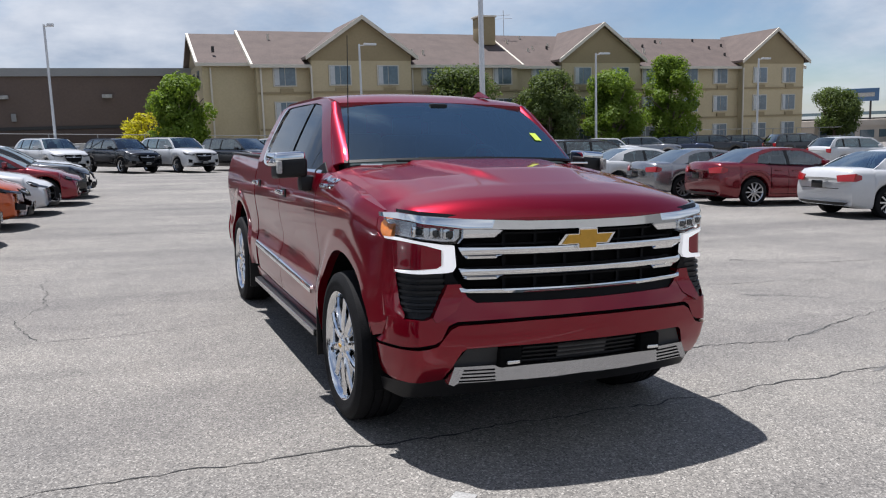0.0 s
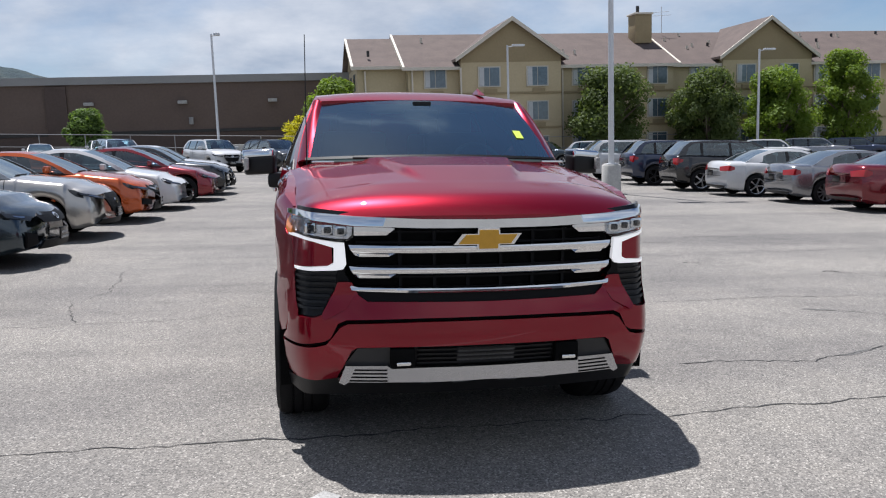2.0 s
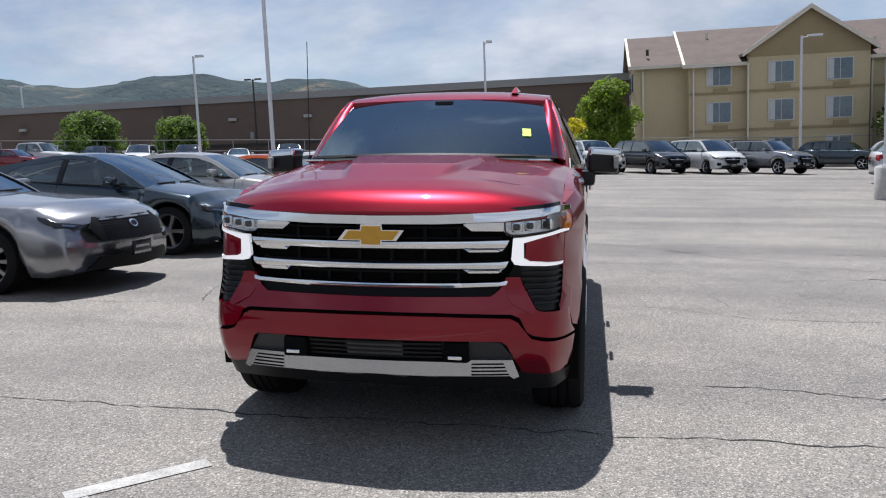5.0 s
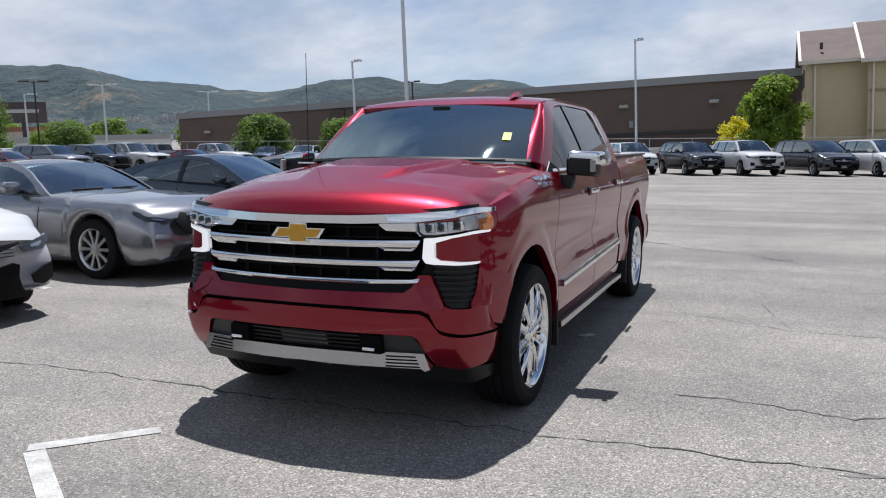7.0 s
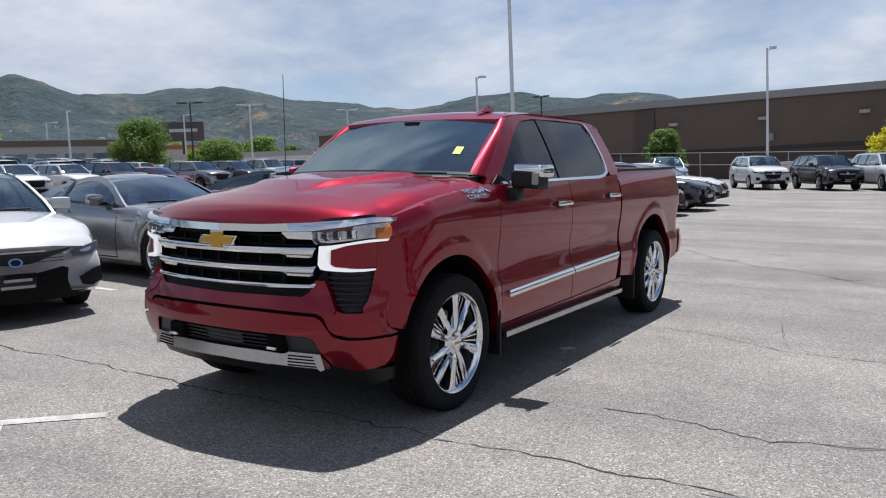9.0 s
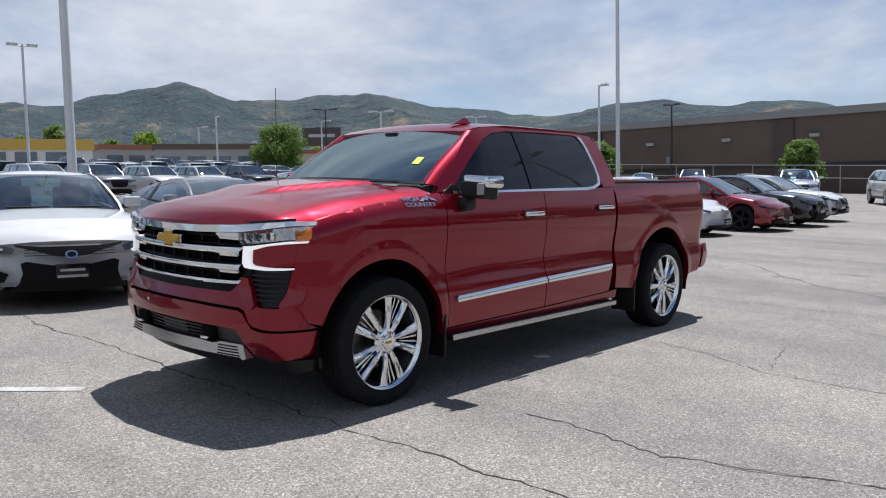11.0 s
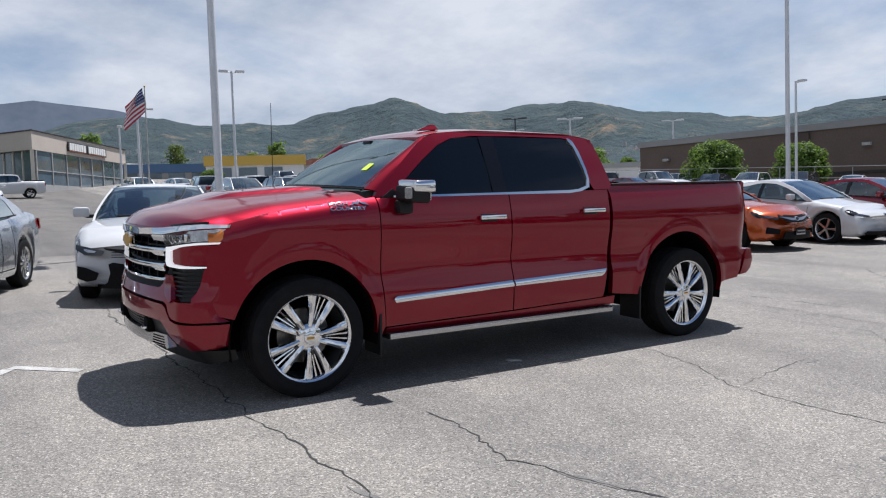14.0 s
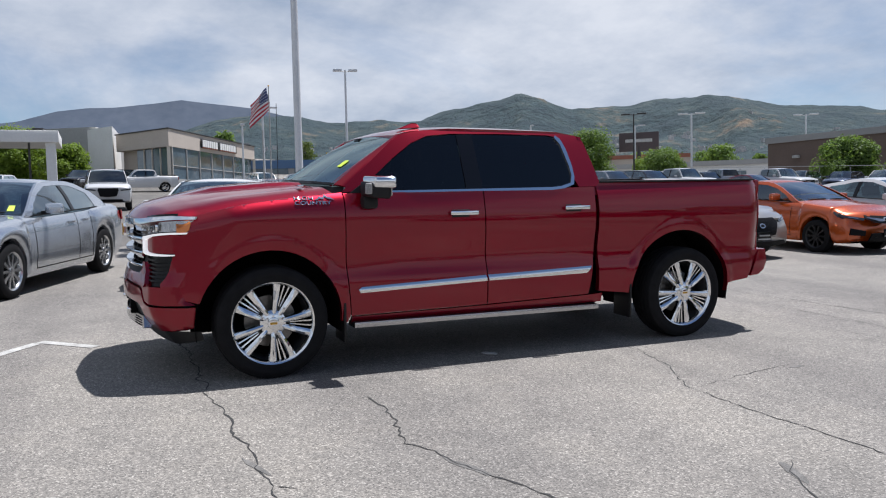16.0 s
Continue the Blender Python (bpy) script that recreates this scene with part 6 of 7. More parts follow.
DOOR_F = [(0.594, 0.415), (0.560, 0.80), (0.552, 1.12), (0.550, 1.335), (1.70, 1.350), (1.705, 1.10), (1.722, 0.80), (1.735, 0.430)]
DOOR_R = [(1.745, 0.430), (1.731, 0.80), (1.714, 1.10), (1.709, 1.350), (2.765, 1.372), (2.765, 1.0), (2.760, 0.80), (2.735, 0.62), (2.71, 0.455)]
BED = ([(2.815, 0.475), (2.80, 0.9), (2.80, 1.412), (3.6, 1.422), (4.635, 1.432), (4.690, 1.415), (4.700, 1.36), (4.690, 0.92), (4.660, 0.80), (4.575, 0.66), (4.500, 0.50), (4.26, 0.47)] +
       R_ARCH + [(3.13, 0.44)])
ROCKER = [(0.60, 0.345), (0.60, 0.405), (1.74, 0.420), (2.71, 0.445), (2.85, 0.455), (2.85, 0.38)]
CAB_FRAME = [(0.555, 1.342), (0.60, 1.395), (0.78, 1.56), (0.98, 1.735), (1.08, 1.795), (1.25, 1.828), (1.55, 1.842), (1.95, 1.846), (2.45, 1.836), (2.70, 1.812),
             (2.765, 1.77), (2.80, 1.60), (2.835, 1.415), (2.80, 1.376), (2.62, 1.372), (2.585, 1.44), (2.575, 1.55), (2.535, 1.74), (2.495, 1.800), (2.42, 1.812),
             (1.95, 1.814), (1.50, 1.806), (1.30, 1.785), (1.15, 1.725), (0.98, 1.605), (0.80, 1.455), (0.69, 1.350)]
WIN_F = [(0.70, 1.352), (0.81, 1.455), (0.985, 1.600), (1.15, 1.718), (1.305, 1.778), (1.52, 1.797), (1.555, 1.797), (1.555, 1.362)]
BPILLAR = [(1.558, 1.352), (1.558, 1.800), (1.700, 1.805), (1.700, 1.356)]
WIN_R = [(1.703, 1.364), (1.703, 1.803), (2.42, 1.805), (2.485, 1.795), (2.53, 1.735), (2.565, 1.55), (2.572, 1.46), (2.545, 1.405), (2.44, 1.378), (2.35, 1.372)]
BELT_TRIM = [(0.70, 1.336), (0.70, 1.352), (1.60, 1.362), (2.34, 1.372), (2.44, 1.380), (2.54, 1.408), (2.565, 1.47), (2.56, 1.55), (2.525, 1.735), (2.485, 1.793),
             (2.50, 1.812), (2.54, 1.785), (2.570, 1.70), (2.591, 1.55), (2.591, 1.46), (2.570, 1.395), (2.47, 1.362), (2.34, 1.348), (1.60, 1.345)]
DOOR_TRIM_F = [(0.655, 0.588), (0.640, 0.615), (0.665, 0.632), (1.712, 0.672), (1.722, 0.625)]
DOOR_TRIM_R = [(1.738, 0.626), (1.728, 0.672), (2.725, 0.700), (2.675, 0.640)]
for sgn in (1, -1):
    side = lambda u, v, s=sgn, o=0.0: (s * (side_x(u, v) + o), u, v)
    def trim(u, v, s=sgn):
        w = (v - (0.612 + 0.0335 * (u - 0.65))) / 0.028
        return (s * (side_x(u, v) + 0.022 - 0.010 * w * w - 0.006 * w), u, v)
    cabm = lambda u, v, s=sgn: (s * cab_x(u, v), u, v)
    cabin = lambda u, v, s=sgn: (s * (cab_x(u, v) - 0.008), u, v)
    cabout = lambda u, v, s=sgn: (s * (cab_x(u, v) + 0.006), u, v)
    inn = (-sgn, 0, 0)
    part("front_fender", bm_panel(FENDER, side, inn, 0.028, 0.05), RED, truck)
    fd = part("front_door", bm_panel(DOOR_F, side, inn, 0.034, 0.03), RED, truck)
    rd = part("rear_door", bm_panel(DOOR_R, side, inn, 0.034, 0.03), RED, truck)
    part("bed_side", bm_panel(BED, side, inn, 0.028, 0.05), RED, truck)
    part("rocker_panel", bm_panel(ROCKER, side, inn, 0.06, 0.05), RED, truck)
    part("cab_pillar_frame", bm_panel(CAB_FRAME, cabm, inn, 0.06, 0.04), RED, truck)
    part("side_window", bm_panel(WIN_F, cabin, inn, 0.08, 0.004), TINT, fd, "dark tinted front door glass")
    part("side_window", bm_panel(WIN_R, cabin, inn, 0.08, 0.004), TINT, rd, "dark tinted rear door glass")
    part("b_pillar_trim", bm_panel(BPILLAR, cabm, inn, 0.1, 0.02), PILLAR, truck, "gloss black door pillar trim")
    part("window_trim", bm_panel(BELT_TRIM, cabout, inn, 0.05, 0.015), CHROME, truck, "chrome window surround strip")
    part("door_moulding", bm_panel(DOOR_TRIM_F, trim, inn, 0.012, 0.022), CHROME, fd, "chrome body side moulding")
    part("door_moulding", bm_panel(DOOR_TRIM_R, trim, inn, 0.012, 0.022), CHROME, rd, "chrome body side moulding")
    for d, hy, hz in ((fd, 1.510, 1.176), (rd, 2.560, 1.202)):
        part("handle_cup", bm_box(sgn * (side_x(hy, hz) + 0.001), hy - 0.02, hz - 0.005, 0.012, 0.15, 0.06, 0.004), BLACK, d)
        part("door_handle", bm_box(sgn * (side_x(hy, hz) + 0.030), hy, hz, 0.026, 0.245, 0.036, 0.012), CHROME, d, "chrome door handle")
    # running board
    sb = bmesh.new()
    bm_box(sgn * 0.905, 1.70, 0.345, 0.15, 2.20, 0.045, 0.014, sb)
    part("running_board", sb, BLACK, truck, "black power running board")
    part("running_board_trim", bm_box(sgn * 0.983, 1.70, 0.346, 0.012, 2.19, 0.040, 0.005), SATIN, truck, "bright running board edge")
    for yy in (0.95, 2.35):
        part("board_bracket", bm_box(sgn * 0.84, yy, 0.36, 0.16, 0.07, 0.05, 0.01), BLACK, truck)
    # door mirror
    def mirror_shell(y0, y1, x0, x1, z0, z1, drop, bev):
        b = bmesh.new()
        vs = []
        for y, k in ((y0, 0.86), (y1, 1.0)):
            cx_, cz_ = (x0 + x1) / 2, (z0 + z1) / 2
            for x, z in ((x0, z0 + drop), (x1, z0), (x1, z1 - 0.012), (x0, z1)):
                vs.append(b.verts.new((sgn * (cx_ + (x - cx_) * k), y + (0.035 if x == x1 else 0.0), cz_ + (z - cz_) * k)))
        for f in ((0, 1, 2, 3), (7, 6, 5, 4), (0, 4, 5, 1), (1, 5, 6, 2), (2, 6, 7, 3), (3, 7, 4, 0)):
            b.faces.new([vs[q] for q in f])
        bmesh.ops.bevel(b, geom=b.edges[:], offset=bev, segments=3, affect="EDGES", profile=0.6)
        return b
    mm = part("door_mirror", mirror_shell(0.655, 0.800, 0.972, 1.182, 1.295, 1.437, 0.012, 0.022), BLACK, truck, "black and chrome door mirror")
    part("mirror_cap", mirror_shell(0.668, 0.838, 0.978, 1.206, 1.372, 1.474, 0.0, 0.026), CHROME, mm, "chrome mirror cap")
    part("mirror_glass", bm_box(sgn * 1.085, 0.842, 1.385, 0.170, 0.006, 0.130, 0.002), CHROME, mm, "mirror glass")
    part("mirror_lamp", bm_box(sgn * 1.158, 0.668, 1.372, 0.030, 0.05, 0.078, 0.010), WHITEPAINT, mm, "pale mirror side lamp")
    part("mirror_arm", bm_box(sgn * 0.975, 0.730, 1.270, 0.11, 0.12, 0.10, 0.03), BLACK, mm)
    part("mirror_sail", bm_panel([(0.63, 1.205), (0.615, 1.34), (0.70, 1.40), (0.80, 1.345), (0.79, 1.235)], lambda u, v, s=sgn: (s * (min(side_x(u, min(v, 1.34)), cab_x(u, v)) + 0.008), u, v), inn, 0.1, 0.02), BLACK, mm)
    # wheel-well liners, mud flaps
    for cy, cz, r in ((HUB_F - 0.01, 0.41, 0.535), (3.70, 0.43, 0.56)):
        b = bmesh.new()
        pts = arc(cy, cz, r, -12, 192, 20)
        ra = [b.verts.new((sgn * 0.55, p[0], p[1])) for p in pts]
        rb = [b.verts.new((sgn * 0.955, p[0], p[1])) for p in pts]
        for i in range(len(pts) - 1):
            b.faces.new((ra[i], ra[i + 1], rb[i + 1], rb[i]))
        b.faces.new(ra)
        part("wheel_well", b, DARK, truck)
        part("mud_flap", bm_box(sgn * 0.86, cy + (0.545 if cy < 1 else -0.56), 0.37, 0.24, 0.02, 0.30, 0.006), BLACK, truck)

# cab skin: roof, windscreen, rear glass, bulkheads
def roof_map(u, v):
    t = abs(u) / 0.76
    z = lerp(v, [1.02, 1.12, 1.3, 1.6, 2.0, 2.5, 2.7, 2.80], [1.80, 1.842, 1.872, 1.888, 1.892, 1.880, 1.862, 1.83])
    edge = lerp(v, [1.02, 1.15, 1.5, 2.5, 2.8], [1.775, 1.812, 1.842, 1.838, 1.79])
    return (u, v, z - (z - edge) * t ** 2.6)


part("roof", bm_panel([(-0.675, 1.035), (-0.700, 1.12), (-0.703, 1.5), (-0.703, 2.4), (-0.705, 2.72), (-0.69, 2.785), (0.69, 2.785), (0.705, 2.72), (0.703, 2.4), (0.703, 1.5), (0.700, 1.12), (0.675, 1.035), (0.35, 1.015), (0, 1.005), (-0.35, 1.015)],
                      roof_map, (0, 0, -1), 0.09, 0.03), RED, truck)


def screen_map(u, v):
    w = lerp(v, [0, 1], [0.800, 0.690])
    t = u
    y = lerp(v, [0, 1], [0.325, 1.020]) + lerp(v, [0, 1], [0.17, 0.045]) * t * t
    z = lerp(v, [0, 1], [1.415, 1.805]) - lerp(v, [0, 1], [0.02, 0.03]) * t * t + 0.02 * math.sin(math.pi * v)
    return (u * w, y, z)


ws = part("windscreen", bm_panel([(-1, 0), (1, 0), (1, 1), (-1, 1)], screen_map, (0, 0.6, -0.8), 0.1, 0.006), WSGLASS, truck, "large tinted windscreen")
part("windscreen_band", bm_panel([(-1, 0.0), (1, 0.0), (1, 0.035), (-1, 0.035)], lambda u, v: Vector(screen_map(u, v)) + Vector((0, -0.003, 0.004)), (0, 0.6, -0.8), 0.1, 0.004), GRILLEBLACK, ws)
part("price_sticker", bm_panel([(0.745, 0.30), (0.815, 0.30), (0.815, 0.42), (0.745, 0.42)], lambda u, v: Vector(screen_map(u, v)) + Vector((0, -0.004, 0.005)), (0, 0.6, -0.8), 0.5, 0.002), mat("yellow sticker", (0.50, 0.66, 0.06), 0.6), ws, "yellow-green windscreen sticker")
part("camera_pod", bm_box(0, 1.0, 1.765, 0.13, 0.12, 0.05, 0.015), BLACK, ws)
for sgn in (1, -1):
    def pillar_map(u, v, s=sgn):
        a = Vector(screen_map(s * 0.965, v)); b = Vector((s * cab_x(0.60 + 0.48 * v, 1.395 + 0.40 * v), 0.585 + 0.475 * v, 1.385 + 0.405 * v))
        return a.lerp(b, u) + Vector((0, -0.012, 0.010)) * math.sin(math.pi * min(1, max(0, u)))
    part("a_pillar", bm_panel([(0, 0), (1, 0), (1, 1), (0, 1)], pillar_map, (0, 0.5, -0.5), 0.2, 0.02), RED, truck)
    part("wiper", bm_tube((sgn * 0.32 - 0.2, 0.335, 1.412), (sgn * 0.32 + 0.35, 0.375, 1.412), 0.008, 0.005, 6), BLACK, truck, "black wiper arm")
part("cab_back", bm_panel([(-0.93, 1.30), (0.93, 1.30), (0.73, 1.80), (-0.73, 1.80)], lambda u, v: (u, 2.80 - 0.12 * max(0, (v - 1.4)), v), (0, -1, 0), 0.2, 0.03), RED, truck)
part("rear_glass", bm_panel([(-0.62, 1.42), (0.62, 1.42), (0.56, 1.74), (-0.56, 1.74)], lambda u, v: (u, 2.806 - 0.12 * max(0, (v - 1.4)), v), (0, -1, 0), 0.3, 0.01), TINT, truck)
part("cowl_panel", bm_panel([(-0.80, 0.30), (0.80, 0.30), (0.84, 0.56), (-0.84, 0.56)], lambda u, v: (u, v + 0.14 * (u / 0.8) ** 2 - 0.02, 1.394 - 0.02 * (u / 0.8) ** 2 - 0.055 * (u / 0.8) ** 4), (0, 0, -1), 0.1, 0.03), BLACK, truck)


# hood
def hood_map(u, v):
    """u across, v from 0 at the nose to 1 at the cowl."""
    yn = nose_y(u, 1.15) + 0.006
    yb = 0.295 + 0.17 * (u / 0.86) ** 2
    y = yn + (yb - yn) * v
    d = (y - yn)
    zc = 1.168 + 0.052 * (1 - math.exp(-max(0.0, d) / 0.045)) + lerp(d, [0, 0.1, 0.3, 0.6, 1.0, 1.3], [0, 0.040, 0.090, 0.135, 0.172, 0.192])
    t = abs(u) / 0.89
    z = zc - t ** 3 * lerp(y, [-0.9, -0.5, 0.0, 0.5], [0.020, 0.100, 0.085, 0.062])
    # power dome with sharp shoulders
    half = lerp(v, [0.25, 0.45, 1.0], [0.24, 0.30, 0.44])
    k = max(0.0, min(1.0, (half + 0.022 - abs(u)) / 0.042))
    z += 0.027 * k * k * (3 - 2 * k) * lerp(v, [0.26, 0.50, 0.9, 1.0], [0.0, 1.0, 1.0, 0.6])
    k2 = max(0.0, min(1.0, (abs(u) - 0.62) / 0.10)) * max(0.0, min(1.0, (0.86 - abs(u)) / 0.08))
    z += 0.010 * k2 * lerp(v, [0.1, 0.4, 1], [0, 1, 1])
    return (u, y, z)


HOOD = [(-0.885, 0.14), (-0.86, 0.06), (-0.80, 0.02), (-0.6, 0.0), (0, 0.0), (0.6, 0.0), (0.80, 0.02), (0.86, 0.06), (0.885, 0.14), (0.895, 0.5), (0.885, 1.0), (0, 1.0), (-0.885, 1.0), (-0.895, 0.5)]
part("hood", bm_panel(HOOD, hood_map, (0, 0.15, -1), 0.022, 0.045), RED, truck)
for sgn in (1, -1):
    part("hood_badge", bm_box(sgn * 0.70, 0.27, 1.392, 0.13, 0.035, 0.012, 0.003), CHROME, truck, "small chrome hood emblem")


# front face
def face(off=0.0):
    return lambda u, v: (u * nose_w(v), nose_y(u, v) + off, v)


def mirrored(half):
    """A closed outline from its +x half, listed from top centre to bottom centre."""
    return half + [(-x, z) for x, z in half[::-1] if x > 1e-6]


NOSE_FINE = [s * (0.78 + 0.0125 * k) for k in range(17) for s in (1, -1)]
FRONT_IN = (0, 1, 0)


def front(name, outline, material, off=0.0, depth=0.03, step=0.05, label="", parent=truck, both=False):
    for s in ((1, -1) if both else (1,)):
        o = [(s * x, z) for x, z in outline]
        part(name, bm_panel(o, face(off), FRONT_IN, step, depth, fine=NOSE_FINE), material, parent, label)


front("front_bumper_upper", mirrored([(0, 0.768), (0.56, 0.772), (0.60, 0.80), (0.63, 0.86), (0.69, 0.86), (0.705, 0.826), (0.765, 0.715), (0.80, 0.700), (0.885, 0.695), (0.925, 0.70),
                                      (0.938, 0.60), (0.955, 0.566), (0.90, 0.566), (0.765, 0.588), (0.735, 0.605), (0.700, 0.672), (0.66, 0.690), (0.30, 0.699), (0, 0.701)]), RED, 0.0, 0.06, 0.04)
front("bumper_seam", mirrored([(0, 0.705), (0.68, 0.693), (0.76, 0.592), (0.950, 0.57), (0.948, 0.555), (0.75, 0.570), (0.66, 0.672), (0, 0.680)]), DARK, 0.025, 0.03, 0.08)
front("front_bumper_lower", mirrored([(0, 0.684), (0.30, 0.682), (0.655, 0.672), (0.69, 0.655), (0.755, 0.575), (0.80, 0.562), (0.90, 0.552), (0.955, 0.550), (0.946, 0.47), (0.930, 0.405), (0.905, 0.385), (0.80, 0.380), (0.705, 0.398),
                                      (0.690, 0.440), (0.640, 0.545), (0.615, 0.562), (0.45, 0.566), (0, 0.570)]), RED, -0.006, 0.06, 0.04)
front("lower_intake", mirrored([(0, 0.572), (0.62, 0.565), (0.70, 0.45), (0.70, 0.42), (0, 0.42)]), BLACK, 0.03, 0.03, 0.1, "black lower air intake")
front("intake_side_pod", [(0.462, 0.562), (0.612, 0.555), (0.675, 0.465), (0.455, 0.455)], mat("grey plastic", (0.016, 0.017, 0.019), 0.5, vary=0.1, scale=8), 0.008, 0.03, 0.05, both=True)
front("intake_centre_mesh", [(-0.14, 0.553), (0.14, 0.553), (0.14, 0.475), (-0.14, 0.475)], INTERIOR, 0.018, 0.02, 0.1)
for k in range(4):
    front("intake_slat", [(-0.33, 0.550 - k * 0.022), (0.33, 0.550 - k * 0.022), (0.33, 0.541 - k * 0.022), (-0.33, 0.541 - k * 0.022)], BLACK, 0.012, 0.02, 0.15)
for s in (1, -1):
    b = bm_box(s * 0.395, nose_y(0.395, 0.51) - 0.0, 0.510, 0.115, 0.05, 0.095, 0.012)
    hb = part("tow_hook_recess", b, DARK, truck)
    part("tow_hook", bm_box(s * 0.395, nose_y(0.395, 0.495) - 0.03, 0.493, 0.068, 0.05, 0.018, 0.007), CHROME, hb, "chrome tow hook")
def skid_map(off):
    return lambda u, v: (u * nose_w(0.46), nose_y(u, 0.46) - 0.016 - off - (0.475 - v) * 0.10, v)


part("skid_plate", bm_panel(mirrored([(0, 0.463), (0.25, 0.463), (0.455, 0.460), (0.475, 0.472), (0.668, 0.470), (0.700, 0.392), (0.675, 0.382), (0.655, 0.395), (0.47, 0.396), (0.20, 0.396), (0, 0.400)]), skid_map(0), FRONT_IN, 0.04, 0.05, fine=NOSE_FINE), SATIN, truck, "silver skid plate")
for s in (1, -1):
    for k in range(4):
        z = 0.456 - 0.0165 * k
        part("skid_slot", bm_panel([(s * 0.475, z), (s * (0.625 + 0.008 * k), z), (s * (0.628 + 0.008 * k), z - 0.007), (s * 0.475, z - 0.007)], skid_map(0.003), FRONT_IN, 0.3, 0.004), DARK, truck)
    for a, b_ in ((0.05, 0.17), (0.20, 0.32)):
        front("skid_vent", [(s * a, 0.392), (s * b_, 0.392), (s * (b_ - 0.015), 0.374), (s * (a + 0.015), 0.380)], SATIN, -0.030, 0.02, 0.3)
front("air_dam", mirrored([(0, 0.396), (0.62, 0.394), (0.72, 0.396), (0.80, 0.380), (0.935, 0.376), (0.925, 0.31), (0.86, 0.285), (0, 0.305)]), BLACK, 0.01, 0.05, 0.08, "black lower air dam")
# grille
front("grille_backing", mirrored([(0, 1.13), (0.62, 1.135), (0.655, 1.03), (0.66, 0.86), (0.60, 0.775), (0, 0.770)]), DARK, 0.075, 0.02, 0.08)
front("grille_frame", mirrored([(0, 0.808), (0.50, 0.818), (0.62, 0.842), (0.66, 0.90), (0.655, 1.0), (0.69, 1.0), (0.70, 0.86), (0.63, 0.79), (0.56, 0.768), (0, 0.766)]), GRILLEBLACK, 0.012, 0.07, 0.05)
front("chrome_header", mirrored([(0, 1.150), (0.30, 1.153), (0.61, 1.166), (0.80, 1.182), (0.868, 1.190), (0.908, 1.184), (0.909, 1.164), (0.872, 1.162), (0.80, 1.146), (0.61, 1.121), (0.30, 1.112), (0, 1.111)]), CHROME, -0.014, 0.05, 0.04, "chrome header bar")
front("header_shadow_strip", mirrored([(0, 1.166), (0.6, 1.18), (0.86, 1.205), (0.862, 1.19), (0.6, 1.163), (0, 1.149)]), GLOSSBLACK, 0.012, 0.03, 0.08)
front("header_block", [(0.612, 1.117), (0.44, 1.113), (0.425, 1.108), (0.465, 1.078), (0.612, 1.076)], CHROME, 0.004, 0.05, 0.05, "chrome grille block", both=True)


def bulged(mid, half, off, swell, sag=0.0):
    """The front face with a rounded bar of the given height standing proud of it."""
    def m(u, v):
        w = max(-1.6, min(1.2, (v - mid - sag * u * u) / half))
        return (u * nose_w(v), nose_y(u, v) + off + swell * (1 - 0.8 * w * w + 0.15 * w), v)
    return m


for zt, zb, ztip, zl in ((1.027, 0.996, 1.030, 0.978), (0.926, 0.899, 0.932, 0.879), (0.832, 0.811, 0.842, 0.822)):
    last = zt < 0.85
    half = [(0, zt), (0.45, zt + 0.003), (0.60, zt + 0.006), (0.640, ztip + 0.004), (0.632, ztip - 0.016)]
    half += [(0.595, zb + 0.010)] if last else [(0.612, zl + 0.008), (0.590, zl), (0.455, zl), (0.425, zb + 0.002)]
    half += [(0.30, zb), (0, zb)]
    mid, hh = (zt + zb) / 2 + 0.004, (zt - zb) / 2 + 0.004
    part("grille_bar", bm_panel(mirrored(half), bulged(mid, hh, 0.0, -0.010), FRONT_IN, 0.014, 0.05), CHROME, truck, "chrome grille bar")
for k in range(6):
    z = 1.095 - 0.05 * k - (0.01 if k > 2 else 0)
    front("grille_slat", [(-0.60, z), (0.60, z), (0.60, z - 0.010), (-0.60, z - 0.010)], GRILLEBLACK, 0.045, 0.03, 0.15)
for x in (-0.40, -0.24, 0.24, 0.40, -0.08, 0.08):
    front("grille_strut", [(x - 0.008, 1.10), (x + 0.008, 1.10), (x + 0.008, 0.79), (x - 0.008, 0.79)], GRILLEBLACK, 0.05, 0.02, 0.2)
# plain gold badge with a chrome edge
BOW = [(-0.050, 0.050), (0.052, 0.050), (0.055, 0.024), (0.158, 0.024), (0.122, -0.026), (0.052, -0.026), (0.050, -0.052), (-0.052, -0.052), (-0.055, -0.026), (-0.165, -0.026), (-0.124, 0.024), (-0.052, 0.024)]
bd = part("front_badge", bm_panel([(x * 1.0, 1.061 + z) for x, z in BOW], face(-0.030), FRONT_IN, 0.2, 0.04), CHROME, truck, "gold badge with chrome edge")
part("badge_face", bm_panel([(x * (0.86 if abs(x) > 0.1 else 0.86), 1.061 + z * 0.84) for x, z in BOW], face(-0.036), FRONT_IN, 0.2, 0.006), GOLD, bd, "gold badge face")
